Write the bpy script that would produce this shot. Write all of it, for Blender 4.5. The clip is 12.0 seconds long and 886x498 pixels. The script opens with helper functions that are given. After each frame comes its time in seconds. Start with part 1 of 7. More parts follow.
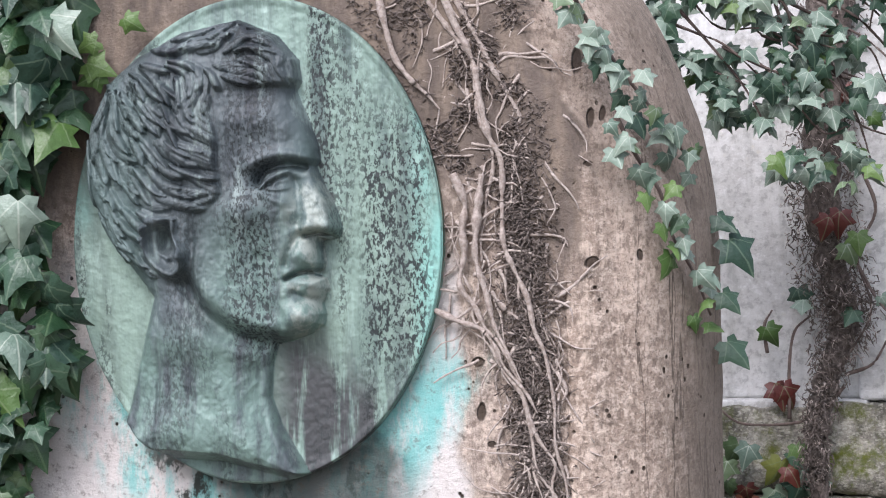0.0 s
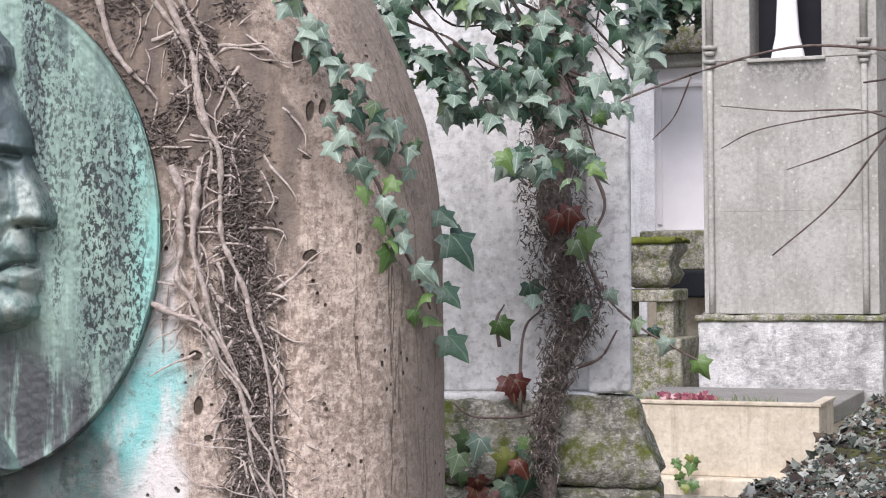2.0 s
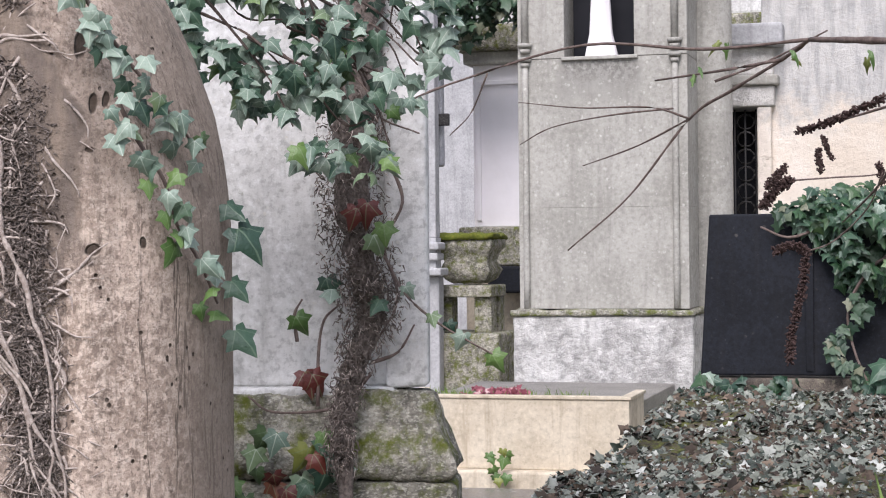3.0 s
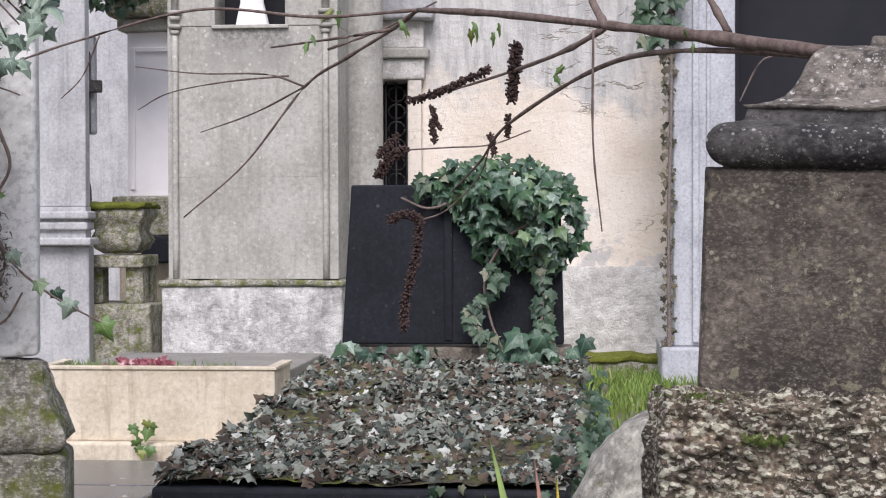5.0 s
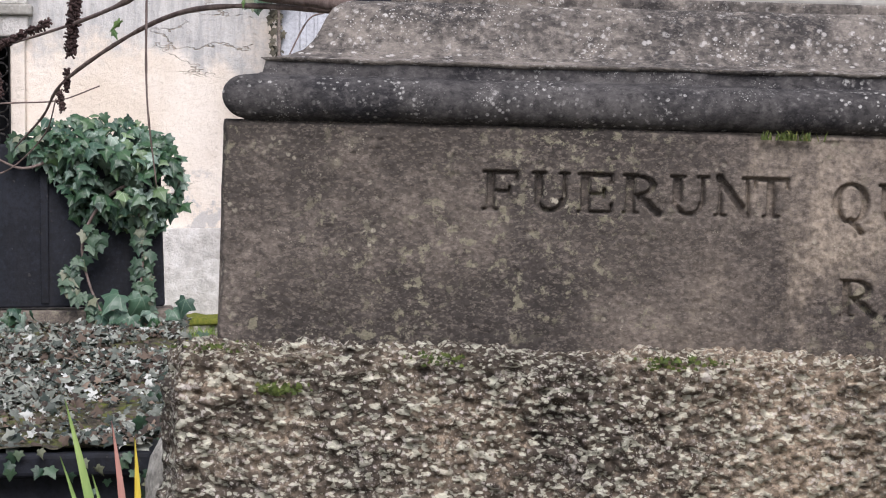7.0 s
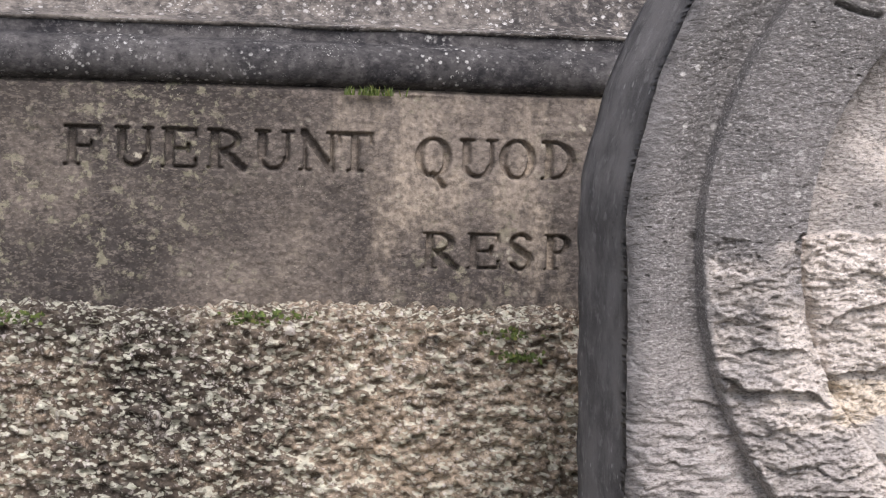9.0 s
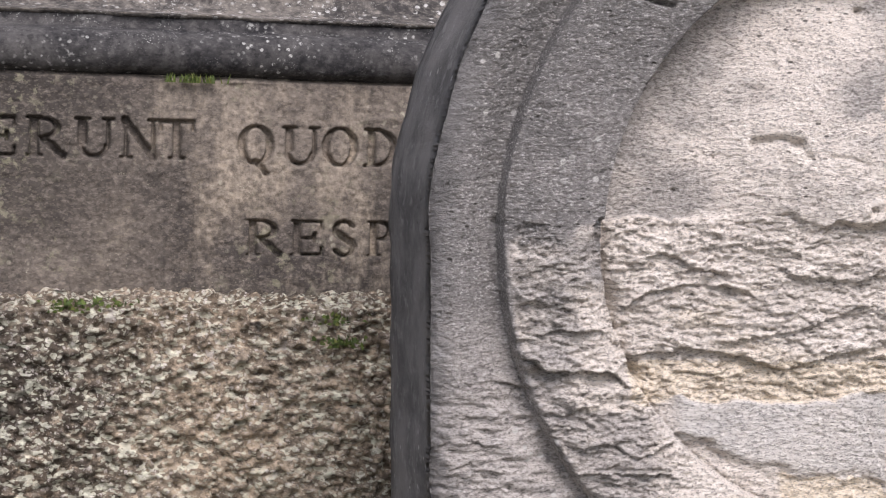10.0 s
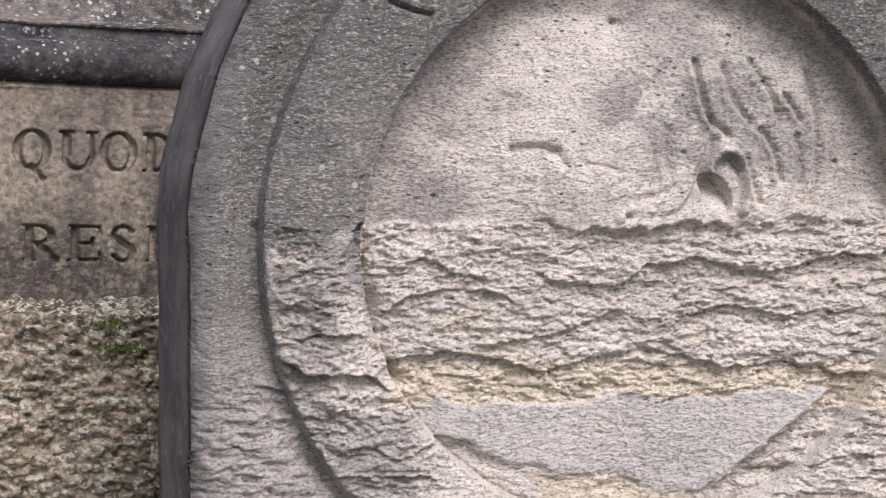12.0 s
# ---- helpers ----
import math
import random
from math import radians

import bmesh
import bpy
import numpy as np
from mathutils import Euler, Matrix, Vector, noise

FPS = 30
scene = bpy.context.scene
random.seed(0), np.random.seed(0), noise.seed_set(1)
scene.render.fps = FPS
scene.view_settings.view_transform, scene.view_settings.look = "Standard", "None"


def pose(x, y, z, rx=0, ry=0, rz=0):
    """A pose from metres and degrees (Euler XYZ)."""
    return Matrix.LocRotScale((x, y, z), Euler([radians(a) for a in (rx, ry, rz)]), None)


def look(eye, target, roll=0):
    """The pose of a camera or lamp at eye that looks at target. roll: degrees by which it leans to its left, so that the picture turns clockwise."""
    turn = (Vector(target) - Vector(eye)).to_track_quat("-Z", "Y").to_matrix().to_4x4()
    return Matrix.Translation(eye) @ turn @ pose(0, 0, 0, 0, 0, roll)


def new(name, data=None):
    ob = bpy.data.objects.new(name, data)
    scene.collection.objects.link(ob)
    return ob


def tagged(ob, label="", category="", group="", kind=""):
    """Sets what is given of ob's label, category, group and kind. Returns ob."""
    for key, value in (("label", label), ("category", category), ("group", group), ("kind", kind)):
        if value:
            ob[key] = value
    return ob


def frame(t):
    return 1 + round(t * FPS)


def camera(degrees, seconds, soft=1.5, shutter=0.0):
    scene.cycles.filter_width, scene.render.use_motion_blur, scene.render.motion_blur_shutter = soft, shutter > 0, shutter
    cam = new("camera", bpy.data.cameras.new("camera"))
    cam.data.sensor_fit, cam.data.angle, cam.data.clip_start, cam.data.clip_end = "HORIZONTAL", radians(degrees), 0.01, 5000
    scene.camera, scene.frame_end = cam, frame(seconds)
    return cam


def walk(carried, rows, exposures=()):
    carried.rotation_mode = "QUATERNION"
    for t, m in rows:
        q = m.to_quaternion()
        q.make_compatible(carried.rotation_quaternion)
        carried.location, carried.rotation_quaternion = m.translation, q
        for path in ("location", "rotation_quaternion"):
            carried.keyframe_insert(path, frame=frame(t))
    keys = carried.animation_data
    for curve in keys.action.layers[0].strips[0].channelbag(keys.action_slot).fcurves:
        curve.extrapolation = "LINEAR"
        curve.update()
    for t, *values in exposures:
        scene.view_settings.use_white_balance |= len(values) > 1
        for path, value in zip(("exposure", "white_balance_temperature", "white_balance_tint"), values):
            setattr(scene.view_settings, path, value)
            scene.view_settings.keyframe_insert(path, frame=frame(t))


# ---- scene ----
cam = camera(28.07, 12.0, soft=1.1)
ROWS = [
    (0.0, 0.0002, -0.0000, 1.3000, 0.431, 1.040, -0.000),
    (0.5, 0.0180, -0.0035, 1.2991, 0.417, 0.914, -1.398),
    (1.0, 0.0348, 0.0003, 1.2973, 0.336, 0.835, -3.081),
    (1.5, 0.0548, 0.0002, 1.2974, 0.264, 0.791, -4.891),
    (2.0, 0.0786, -0.0020, 1.2977, 0.142, 0.631, -7.193),
    (2.5, 0.1070, -0.0042, 1.2960, 0.044, 0.619, -9.941),
    (3.0, 0.1326, -0.0146, 1.2945, -0.043, 0.590, -12.773),
    (3.2, 0.1439, -0.0146, 1.2985, -0.180, 0.461, -13.899),
    (4.8, 0.2245, -0.0278, 1.2871, -0.872, 0.285, -22.307),
    (5.0, 0.2336, -0.0310, 1.2862, -1.031, 0.170, -23.439),
    (5.5, 0.2590, -0.0428, 1.2821, -1.425, 0.187, -26.414),
    (6.0, 0.2868, -0.0533, 1.2792, -1.752, 0.199, -29.358),
    (6.5, 0.3095, -0.0699, 1.2762, -2.009, 0.155, -32.283),
    (7.0, 0.3258, -0.0865, 1.2742, -2.236, 0.117, -35.384),
    (7.2, 0.3330, -0.0910, 1.2738, -2.340, 0.110, -36.633),
    (8.8, 0.3975, -0.1450, 1.2705, -3.358, 0.101, -44.470),
    (9.0, 0.4024, -0.1530, 1.2697, -3.584, 0.125, -45.408),
    (9.5, 0.4143, -0.1746, 1.2665, -3.861, 0.141, -47.737),
    (10.0, 0.4226, -0.1974, 1.2667, -3.911, 0.141, -49.657),
    (10.5, 0.4270, -0.2134, 1.2682, -3.855, 0.114, -51.278),
    (11.0, 0.4366, -0.2205, 1.2673, -3.832, 0.046, -52.599),
    (11.5, 0.4400, -0.2321, 1.2681, -3.796, -0.061, -53.833),
    (12.0, 0.4433, -0.2461, 1.2677, -3.749, -0.186, -55.137),
]
walk(cam, [(t, pose(x, y, z, 90 + pitch, roll, yaw)) for t, x, y, z, pitch, roll, yaw in ROWS], exposures=[(0.0, 0.85, 6250, 17), (3.0, 0.78, 6350, 17), (5.5, 0.68, 6350, 17), (7.0, 0.80, 6350, 17), (9.0, 1.02, 6400, 17), (9.5, 0.97, 6400, 17), (12.0, 0.80, 6400, 17)])

# ---- light: bright overcast day ----
world = bpy.data.worlds.new("overcast_sky")
scene.world = world
world.use_nodes = True
sky = world.node_tree.nodes.new("ShaderNodeTexSky")
sky.sky_type, sky.sun_disc = "NISHITA", False
sky.sun_elevation, sky.sun_rotation = radians(52), radians(200)
sky.air_density, sky.dust_density = 1.0, 1.0
back = world.node_tree.nodes["Background"]
back.inputs["Strength"].default_value = 0.122
mute = world.node_tree.nodes.new("ShaderNodeHueSaturation")
mute.inputs["Saturation"].default_value = 0.42
world.node_tree.links.new(sky.outputs[0], mute.inputs["Color"])
world.node_tree.links.new(mute.outputs[0], back.inputs["Color"])
sun = new("sun", bpy.data.lights.new("sun", "SUN"))
sun.data.energy, sun.data.angle, sun.data.color = 2.1, radians(32), (1.0, 0.97, 0.94)
sun.matrix_world = look((-1.6, -2.6, 5.5), (0.6, 1.6, 0.6))


# ---- helpers ----
def rnd(a, b):
    return random.uniform(a, b)


def basis(x, y, turn):
    return Matrix.Translation((x, y, 0)) @ Matrix.Rotation(radians(turn), 4, "Z")


def hash3(i, j, k, seed):
    n = (i * 73856093) ^ (j * 19349663) ^ (k * 83492791) ^ (seed * 2654435)
    n = ((n ^ (n >> 13)) & 0x7FFFFFFF) * 1274126177 & 0x7FFFFFFF
    return ((n ^ (n >> 16)) & 0xFFFF) / 65535.0


def vnoise(x, y, z=0.0, seed=1):
    x, y, z = np.broadcast_arrays(np.asarray(x, float), np.asarray(y, float), np.asarray(z, float))
    i, j, k = (np.floor(c).astype(np.int64) for c in (x, y, z))
    u, v, w = x - i, y - j, z - k
    u, v, w = (c * c * (3 - 2 * c) for c in (u, v, w))
    total = 0
    for a in (0, 1):
        for b in (0, 1):
            for c in (0, 1):
                wt = (u if a else 1 - u) * (v if b else 1 - v) * (w if c else 1 - w)
                total = total + wt * hash3(i + a, j + b, k + c, seed)
    return total


def fbm(x, y, z=0.0, octaves=4, seed=1, gain=0.5):
    total, amp, size, norm = 0, 1.0, 1.0, 0
    for o in range(octaves):
        total = total + amp * vnoise(x * size, y * size, np.asarray(z) * size, seed + o)
        norm += amp
        amp, size = amp * gain, size * 2.03
    return total / norm * 2 - 1


def smooth(a, b, x):
    t = np.clip((x - a) / (b - a), 0, 1)
    return t * t * (3 - 2 * t)


def blob(x, y, cx, cy, sx, sy, turn=0.0):
    c, s = math.cos(radians(turn)), math.sin(radians(turn))
    dx, dy = x - cx, y - cy
    return np.exp(-((dx * c + dy * s) / sx) ** 2 - ((-dx * s + dy * c) / sy) ** 2)


def mesh_from(name, verts, faces, material, soft=True):
    me = bpy.data.meshes.new(name)
    me.from_pydata([tuple(map(float, v)) for v in verts], [], [tuple(map(int, f)) for f in faces])
    me.validate()
    me.materials.append(material)
    if soft:
        me.polygons.foreach_set("use_smooth", [True] * len(me.polygons))
    return me


def grid_faces(nu, nv, off=0, close=False):
    faces = []
    for i in range(nu if close else nu - 1):
        a = (i % nu) * nv
        b = ((i + 1) % nu) * nv
        for j in range(nv - 1):
            faces.append((off + a + j, off + b + j, off + b + j + 1, off + a + j + 1))
    return faces


def part(name, data, material, parent, label=""):
    """Links a mesh or a bmesh as one object under a thing or a part."""
    if isinstance(data, bmesh.types.BMesh):
        me = bpy.data.meshes.new(name)
        data.to_mesh(me)
        data.free()
        me.materials.append(material)
    else:
        me = data
    ob = new(name, me)
    ob.parent = parent
    if label:
        ob["label"] = label
    return ob


def thing(name, m, label, category, group="", kind=""):
    ob = new(name)
    ob.empty_display_size = 0.1
    ob.matrix_world = m
    return tagged(ob, label, category, group, kind)


def solid(name, me, m, label, category, group="", kind=""):
    ob = new(name, me)
    ob.matrix_world = m
    return tagged(ob, label, category, group, kind)


def block(x0, x1, y0, y1, z0, z1, bevel=0.01, cuts=0, rough=0.0, taper=(0, 0), seed=3):
    """A stone block with worn edges. taper: how far its top draws in, in x and y."""
    bm = bmesh.new()
    bmesh.ops.create_cube(bm, size=1)
    for v in bm.verts:
        s = 1 if v.co.z > 0 else 0
        cx, cy = (x0 + x1) / 2, (y0 + y1) / 2
        hx, hy = (x1 - x0) / 2 - taper[0] * s, (y1 - y0) / 2 - taper[1] * s
        v.co = (cx + hx * (1 if v.co.x > 0 else -1), cy + hy * (1 if v.co.y > 0 else -1), z1 if s else z0)
    if bevel:
        bmesh.ops.bevel(bm, geom=bm.edges[:], offset=bevel, segments=3, profile=0.5, affect="EDGES")
    if cuts:
        bmesh.ops.subdivide_edges(bm, edges=bm.edges[:], cuts=cuts, use_grid_fill=True)
    if rough:
        for v in bm.verts:
            p = v.co * 14 + Vector((seed, 0, 0))
            v.co += Vector((noise.noise(p), noise.noise(p + Vector((9, 0, 0))), noise.noise(p + Vector((0, 7, 0))))) * rough
    for f in bm.faces:
        f.smooth = rough > 0
    return bm


def sweep_box(prof, x0, x1, y0, y1, nx=90, ny=24, rough=0.0, seed=5):
    """A stack of rectangular rings (level, inset), like the mouldings of a monument."""
    ring = [(x0 + (x1 - x0) * i / nx, y0, 0, -1) for i in range(nx)]
    ring += [(x1, y0 + (y1 - y0) * i / ny, 1, 0) for i in range(ny)]
    ring += [(x1 - (x1 - x0) * i / nx, y1, 0, 1) for i in range(nx)]
    ring += [(x0, y1 - (y1 - y0) * i / ny, -1, 0) for i in range(ny)]
    verts = []
    for x, y, a, b in ring:
        for z, inset in prof:
            px = x0 + inset + (x1 - x0 - 2 * inset) * (x - x0) / (x1 - x0)
            py = y0 + inset + (y1 - y0 - 2 * inset) * (y - y0) / (y1 - y0)
            n = Vector((noise.noise(Vector((x * 30 + seed, y * 30, z * 30))), noise.noise(Vector((x * 30, y * 30 + seed, z * 30 + 4))), noise.noise(Vector((x * 24, y * 24, z * 24 + seed)))))
            n += 0.6 * Vector((0, noise.noise(Vector((x * 90, y * 90, z * 90 + seed))), 0))
            verts.append((px + n.x * rough, py + n.y * rough, z + n.z * rough * 0.7))
    n = len(ring)
    faces = grid_faces(n, len(prof), close=True)
    faces.append([i * len(prof) + len(prof) - 1 for i in range(n)])
    faces.append([i * len(prof) for i in reversed(range(n))])
    return verts, faces


def catmull(points, steps=6):
    p = [Vector(q) for q in points]
    p = [p[0] * 2 - p[1]] + p + [p[-1] * 2 - p[-2]]
    out = []
    for i in range(1, len(p) - 2):
        for s in range(steps):
            t = s / steps
            out.append(0.5 * (2 * p[i] + (p[i + 1] - p[i - 1]) * t + (2 * p[i - 1] - 5 * p[i] + 4 * p[i + 1] - p[i + 2]) * t * t + (3 * p[i] - p[i - 1] - 3 * p[i + 1] + p[i + 2]) * t ** 3))
    out.append(p[-2])
    return out


def tube(points, r0, r1, sides=6, steps=5, knobs=0.0, store=None):
    """A tapering twig. Adds to store (verts, faces) and returns it."""
    verts, faces = store if store else ([], [])
    line = catmull(points, steps) if steps > 1 else [Vector(q) for q in points]
    off, n = len(verts), len(line)
    for i, q in enumerate(line):
        d = (line[min(i + 1, n - 1)] - line[max(i - 1, 0)]).normalized()
        a = d.orthogonal().normalized()
        b = d.cross(a)
        r = r0 + (r1 - r0) * i / max(n - 1, 1)
        r *= 1 + knobs * noise.noise(q * 60)
        for k in range(sides):
            w = 2 * math.pi * k / sides
            verts.append(q + (a * math.cos(w) + b * math.sin(w)) * r)
    for i in range(n - 1):
        for k in range(sides):
            k2 = (k + 1) % sides
            faces.append((off + i * sides + k, off + i * sides + k2, off + (i + 1) * sides + k2, off + (i + 1) * sides + k))
    faces.append([off + k for k in reversed(range(sides))])
    faces.append([off + (n - 1) * sides + k for k in range(sides)])
    return verts, faces


# ---- materials ----
class Nodes:
    """A short way to write a node material."""

    def __init__(self, name):
        self.mat = bpy.data.materials.new(name)
        self.mat.use_nodes = True
        self.tree = self.mat.node_tree
        self.bsdf = self.tree.nodes["Principled BSDF"]
        self.coord = self.add("ShaderNodeTexCoord").outputs["Object"]

    def add(self, kind):
        return self.tree.nodes.new(kind)

    def link(self, a, b):
        self.tree.links.new(a, b)

    def put(self, socket, value):
        if isinstance(value, bpy.types.NodeSocket):
            self.link(value, socket)
        elif isinstance(value, tuple) and len(value) == 3 and socket.type == "RGBA":
            socket.default_value = (*value, 1)
        else:
            socket.default_value = value

    def noise(self, scale, detail=6.0, rough=0.6, stretch=(1, 1, 1), shift=(0, 0, 0), distort=0.0):
        m = self.add("ShaderNodeMapping")
        m.inputs["Scale"].default_value = stretch
        m.inputs["Location"].default_value = shift
        self.link(self.coord, m.inputs["Vector"])
        n = self.add("ShaderNodeTexNoise")
        n.inputs["Scale"].default_value, n.inputs["Detail"].default_value = scale, detail
        n.inputs["Roughness"].default_value, n.inputs["Distortion"].default_value = rough, distort
        self.link(m.outputs[0], n.inputs["Vector"])
        return n.outputs[0]

    def cells(self, scale, stretch=(1, 1, 1), shift=(0, 0, 0)):
        m = self.add("ShaderNodeMapping")
        m.inputs["Scale"].default_value = stretch
        m.inputs["Location"].default_value = shift
        self.link(self.coord, m.inputs["Vector"])
        n = self.add("ShaderNodeTexVoronoi")
        n.inputs["Scale"].default_value = scale
        self.link(m.outputs[0], n.inputs["Vector"])
        return n.outputs["Distance"]

    def flake(self, scale, stretch=(1, 1, 1), shift=(0, 0, 0)):
        m = self.add("ShaderNodeMapping")
        m.inputs["Scale"].default_value = stretch
        m.inputs["Location"].default_value = shift
        self.link(self.coord, m.inputs["Vector"])
        n = self.add("ShaderNodeTexVoronoi")
        n.inputs["Scale"].default_value = scale
        self.link(m.outputs[0], n.inputs["Vector"])
        s = self.add("ShaderNodeSeparateXYZ")
        self.link(n.outputs["Color"], s.inputs[0])
        return s.outputs[0]

    def step(self, x, a, b):
        r = self.add("ShaderNodeMapRange")
        r.interpolation_type = "SMOOTHSTEP"
        self.put(r.inputs[0], x)
        self.put(r.inputs[1], a)
        self.put(r.inputs[2], b)
        return r.outputs[0]

    def calc(self, op, a, b=0.0):
        m = self.add("ShaderNodeMath")
        m.operation = op
        self.put(m.inputs[0], a)
        self.put(m.inputs[1], b)
        return m.outputs[0]

    def mix(self, a, b, fac):
        m = self.add("ShaderNodeMix")
        m.data_type = "RGBA"
        self.put(m.inputs[0], fac)
        self.put(m.inputs[6], a)
        self.put(m.inputs[7], b)
        return m.outputs[2]

    def axes(self):
        s = self.add("ShaderNodeSeparateXYZ")
        self.link(self.coord, s.inputs[0])
        return s.outputs

    def finish(self, colour, rough=0.85, bump=None, strength=0.4, distance=0.003, spec=0.3, metal=0.0):
        self.put(self.bsdf.inputs["Base Color"], colour)
        self.put(self.bsdf.inputs["Roughness"], rough)
        self.put(self.bsdf.inputs["Metallic"], metal)
        self.put(self.bsdf.inputs["Specular IOR Level"], spec)
        if bump is not None:
            b = self.add("ShaderNodeBump")
            b.inputs["Strength"].default_value, b.inputs["Distance"].default_value = strength, distance
            self.put(b.inputs["Height"], bump)
            self.link(b.outputs[0], self.bsdf.inputs["Normal"])
        return self.mat


def stone(name, light, dark, grain=60.0, patch=5.0, streak=0.0, streak_colour=(0.05, 0.05, 0.045), specks=0.0, speck_colour=(0.6, 0.58, 0.52), speck_size=70.0,
          moss=0.0, pits=0.0, bump=0.5, distance=0.003, rough=0.9, shift=0.0, gritty=1.0, flakes=0.0, flake_size=120.0, end_tones=False, sill=None):
    """Weathered stone: two scales of colour, runs of dirt, lichen specks, moss, pits."""
    n = Nodes(name)
    sh = (shift, shift * 0.7, shift * 1.3)
    big = n.step(n.noise(patch, 5, 0.6, shift=sh), 0.35, 0.68)
    fine = n.noise(grain, 8, 0.7, shift=sh)
    col = n.mix(light, dark, big)
    mid = n.noise(grain * 0.35, 7, 0.7, shift=(shift, 2, 5))
    col = n.mix(col, tuple(c * 0.4 for c in dark), n.calc("MULTIPLY", n.step(fine, 0.5, 0.62), 0.55 * gritty))
    col = n.mix(col, tuple(min(c * 1.4, 0.85) for c in light), n.calc("MULTIPLY", n.step(fine, 0.48, 0.36), 0.6 * gritty))
    col = n.mix(col, tuple(c * 0.6 for c in dark), n.calc("MULTIPLY", n.step(mid, 0.52, 0.66), 0.5 * gritty))
    if streak:
        run = n.step(n.noise(9, 6, 0.65, stretch=(2.2, 2.2, 0.16), shift=sh), 0.5, 0.72)
        col = n.mix(col, streak_colour, n.calc("MULTIPLY", run, streak))
    if end_tones:
        # pale cream patches at one end, a black crust at the other
        x, y, z = n.axes()
        pale_end = n.calc("MULTIPLY", n.step(n.noise(7, 7, 0.68, stretch=(1.5, 1.5, 0.6), shift=(6, 2, 3)), 0.46, 0.66), n.step(x, 0.1, 0.36))
        col = n.mix(col, n.mix((0.50, 0.415, 0.315), (0.22, 0.18, 0.14), n.step(fine, 0.4, 0.62)), n.calc("MULTIPLY", pale_end, 0.66))
        crust = n.calc("MULTIPLY", n.step(n.noise(6, 7, 0.7, stretch=(1, 1, 1.3), shift=(1, 7, 3)), 0.34, 0.56), n.step(x, 0.34, 0.05))
        col = n.mix(col, (0.028, 0.024, 0.021), n.calc("MULTIPLY", crust, 0.8))
        scab = n.calc("MULTIPLY", n.step(n.noise(62, 7, 0.7, shift=(2, 9, 4)), 0.54, 0.60), n.step(n.noise(6, 4, shift=(4, 4, 8)), 0.46, 0.57))
        col = n.mix(col, n.mix((0.28, 0.26, 0.18), (0.16, 0.15, 0.10), fine), n.calc("MULTIPLY", scab, 0.65))
    if sill:
        # dark run-off below a sill: centre, half width, top, foot
        x, y, z = n.axes()
        wob = n.calc("MULTIPLY", n.calc("SUBTRACT", n.noise(5, 6, 0.65), 0.5), 0.22)
        run = n.calc("MULTIPLY", n.step(n.calc("ABSOLUTE", n.calc("SUBTRACT", n.calc("ADD", x, wob), sill[0])), sill[1], sill[1] * 0.7), n.step(n.calc("ADD", z, wob), sill[3], sill[2]))
        col = n.mix(col, n.mix((0.13, 0.125, 0.115), (0.30, 0.29, 0.27), n.step(fine, 0.4, 0.6)), n.calc("MULTIPLY", run, 0.85))
    if flakes:
        for size, sh2 in ((flake_size, 0.3), (flake_size * 1.9, 1.7)):
            tone = n.flake(size, (1, 1, 1.7), (shift + sh2, sh2, 2))
            col = n.mix(col, tuple(min(0.8, c * 2.1) for c in light), n.calc("MULTIPLY", n.step(tone, 0.78, 0.92), flakes))
            col = n.mix(col, tuple(c * 0.35 for c in dark), n.calc("MULTIPLY", n.step(tone, 0.3, 0.12), flakes))
    if specks:
        spots = n.calc("MULTIPLY", n.step(n.cells(speck_size, shift=sh), 0.36, 0.2), n.step(n.noise(speck_size * 1.6, 5, 0.7, shift=(4, shift, 2)), 0.42, 0.54))
        keep = n.step(n.noise(13, 4, 0.6, shift=(3 + shift, 1, 2)), 0.62 - 0.22 * specks, 0.75)
        col = n.mix(col, speck_colour, n.calc("MULTIPLY", spots, n.calc("MULTIPLY", keep, 0.9)))
        tiny = n.calc("MULTIPLY", n.step(n.cells(speck_size * 2.7, shift=(shift + 2, 1, 4)), 0.3, 0.15), n.step(n.noise(21, 5, 0.66, shift=(1 + shift, 8, 2)), 0.64 - 0.16 * specks, 0.72))
        col = n.mix(col, speck_colour, n.calc("MULTIPLY", tiny, 0.75))
        patch2 = n.step(n.noise(30, 7, 0.7, shift=(shift, 3, 6)), 0.68 - 0.04 * specks, 0.74 - 0.04 * specks)
        col = n.mix(col, tuple(c * 0.75 for c in speck_colour), n.calc("MULTIPLY", patch2, 0.6))
    if moss:
        m = n.step(n.noise(19, 8, 0.74, shift=(shift, 5, 1)), 0.66 - 0.26 * moss, 0.86 - 0.24 * moss)
        col = n.mix(col, n.mix((0.06, 0.085, 0.012), (0.16, 0.17, 0.03), n.noise(120, 3)), m)
    height = n.calc("ADD", fine, n.calc("MULTIPLY", n.noise(grain * 0.25, 5, 0.6, shift=sh), 0.8))
    if pits:
        hole = n.step(n.cells(26, shift=sh), 0.2, 0.05)
        hole = n.calc("MULTIPLY", hole, n.step(n.noise(9, 3, shift=(2, shift, 4)), 0.5, 0.6))
        col = n.mix(col, (0.03, 0.024, 0.018), n.calc("MULTIPLY", hole, pits))
        height = n.calc("SUBTRACT", height, n.calc("MULTIPLY", hole, 2.0))
    return n.finish(col, rough, height, bump, distance)


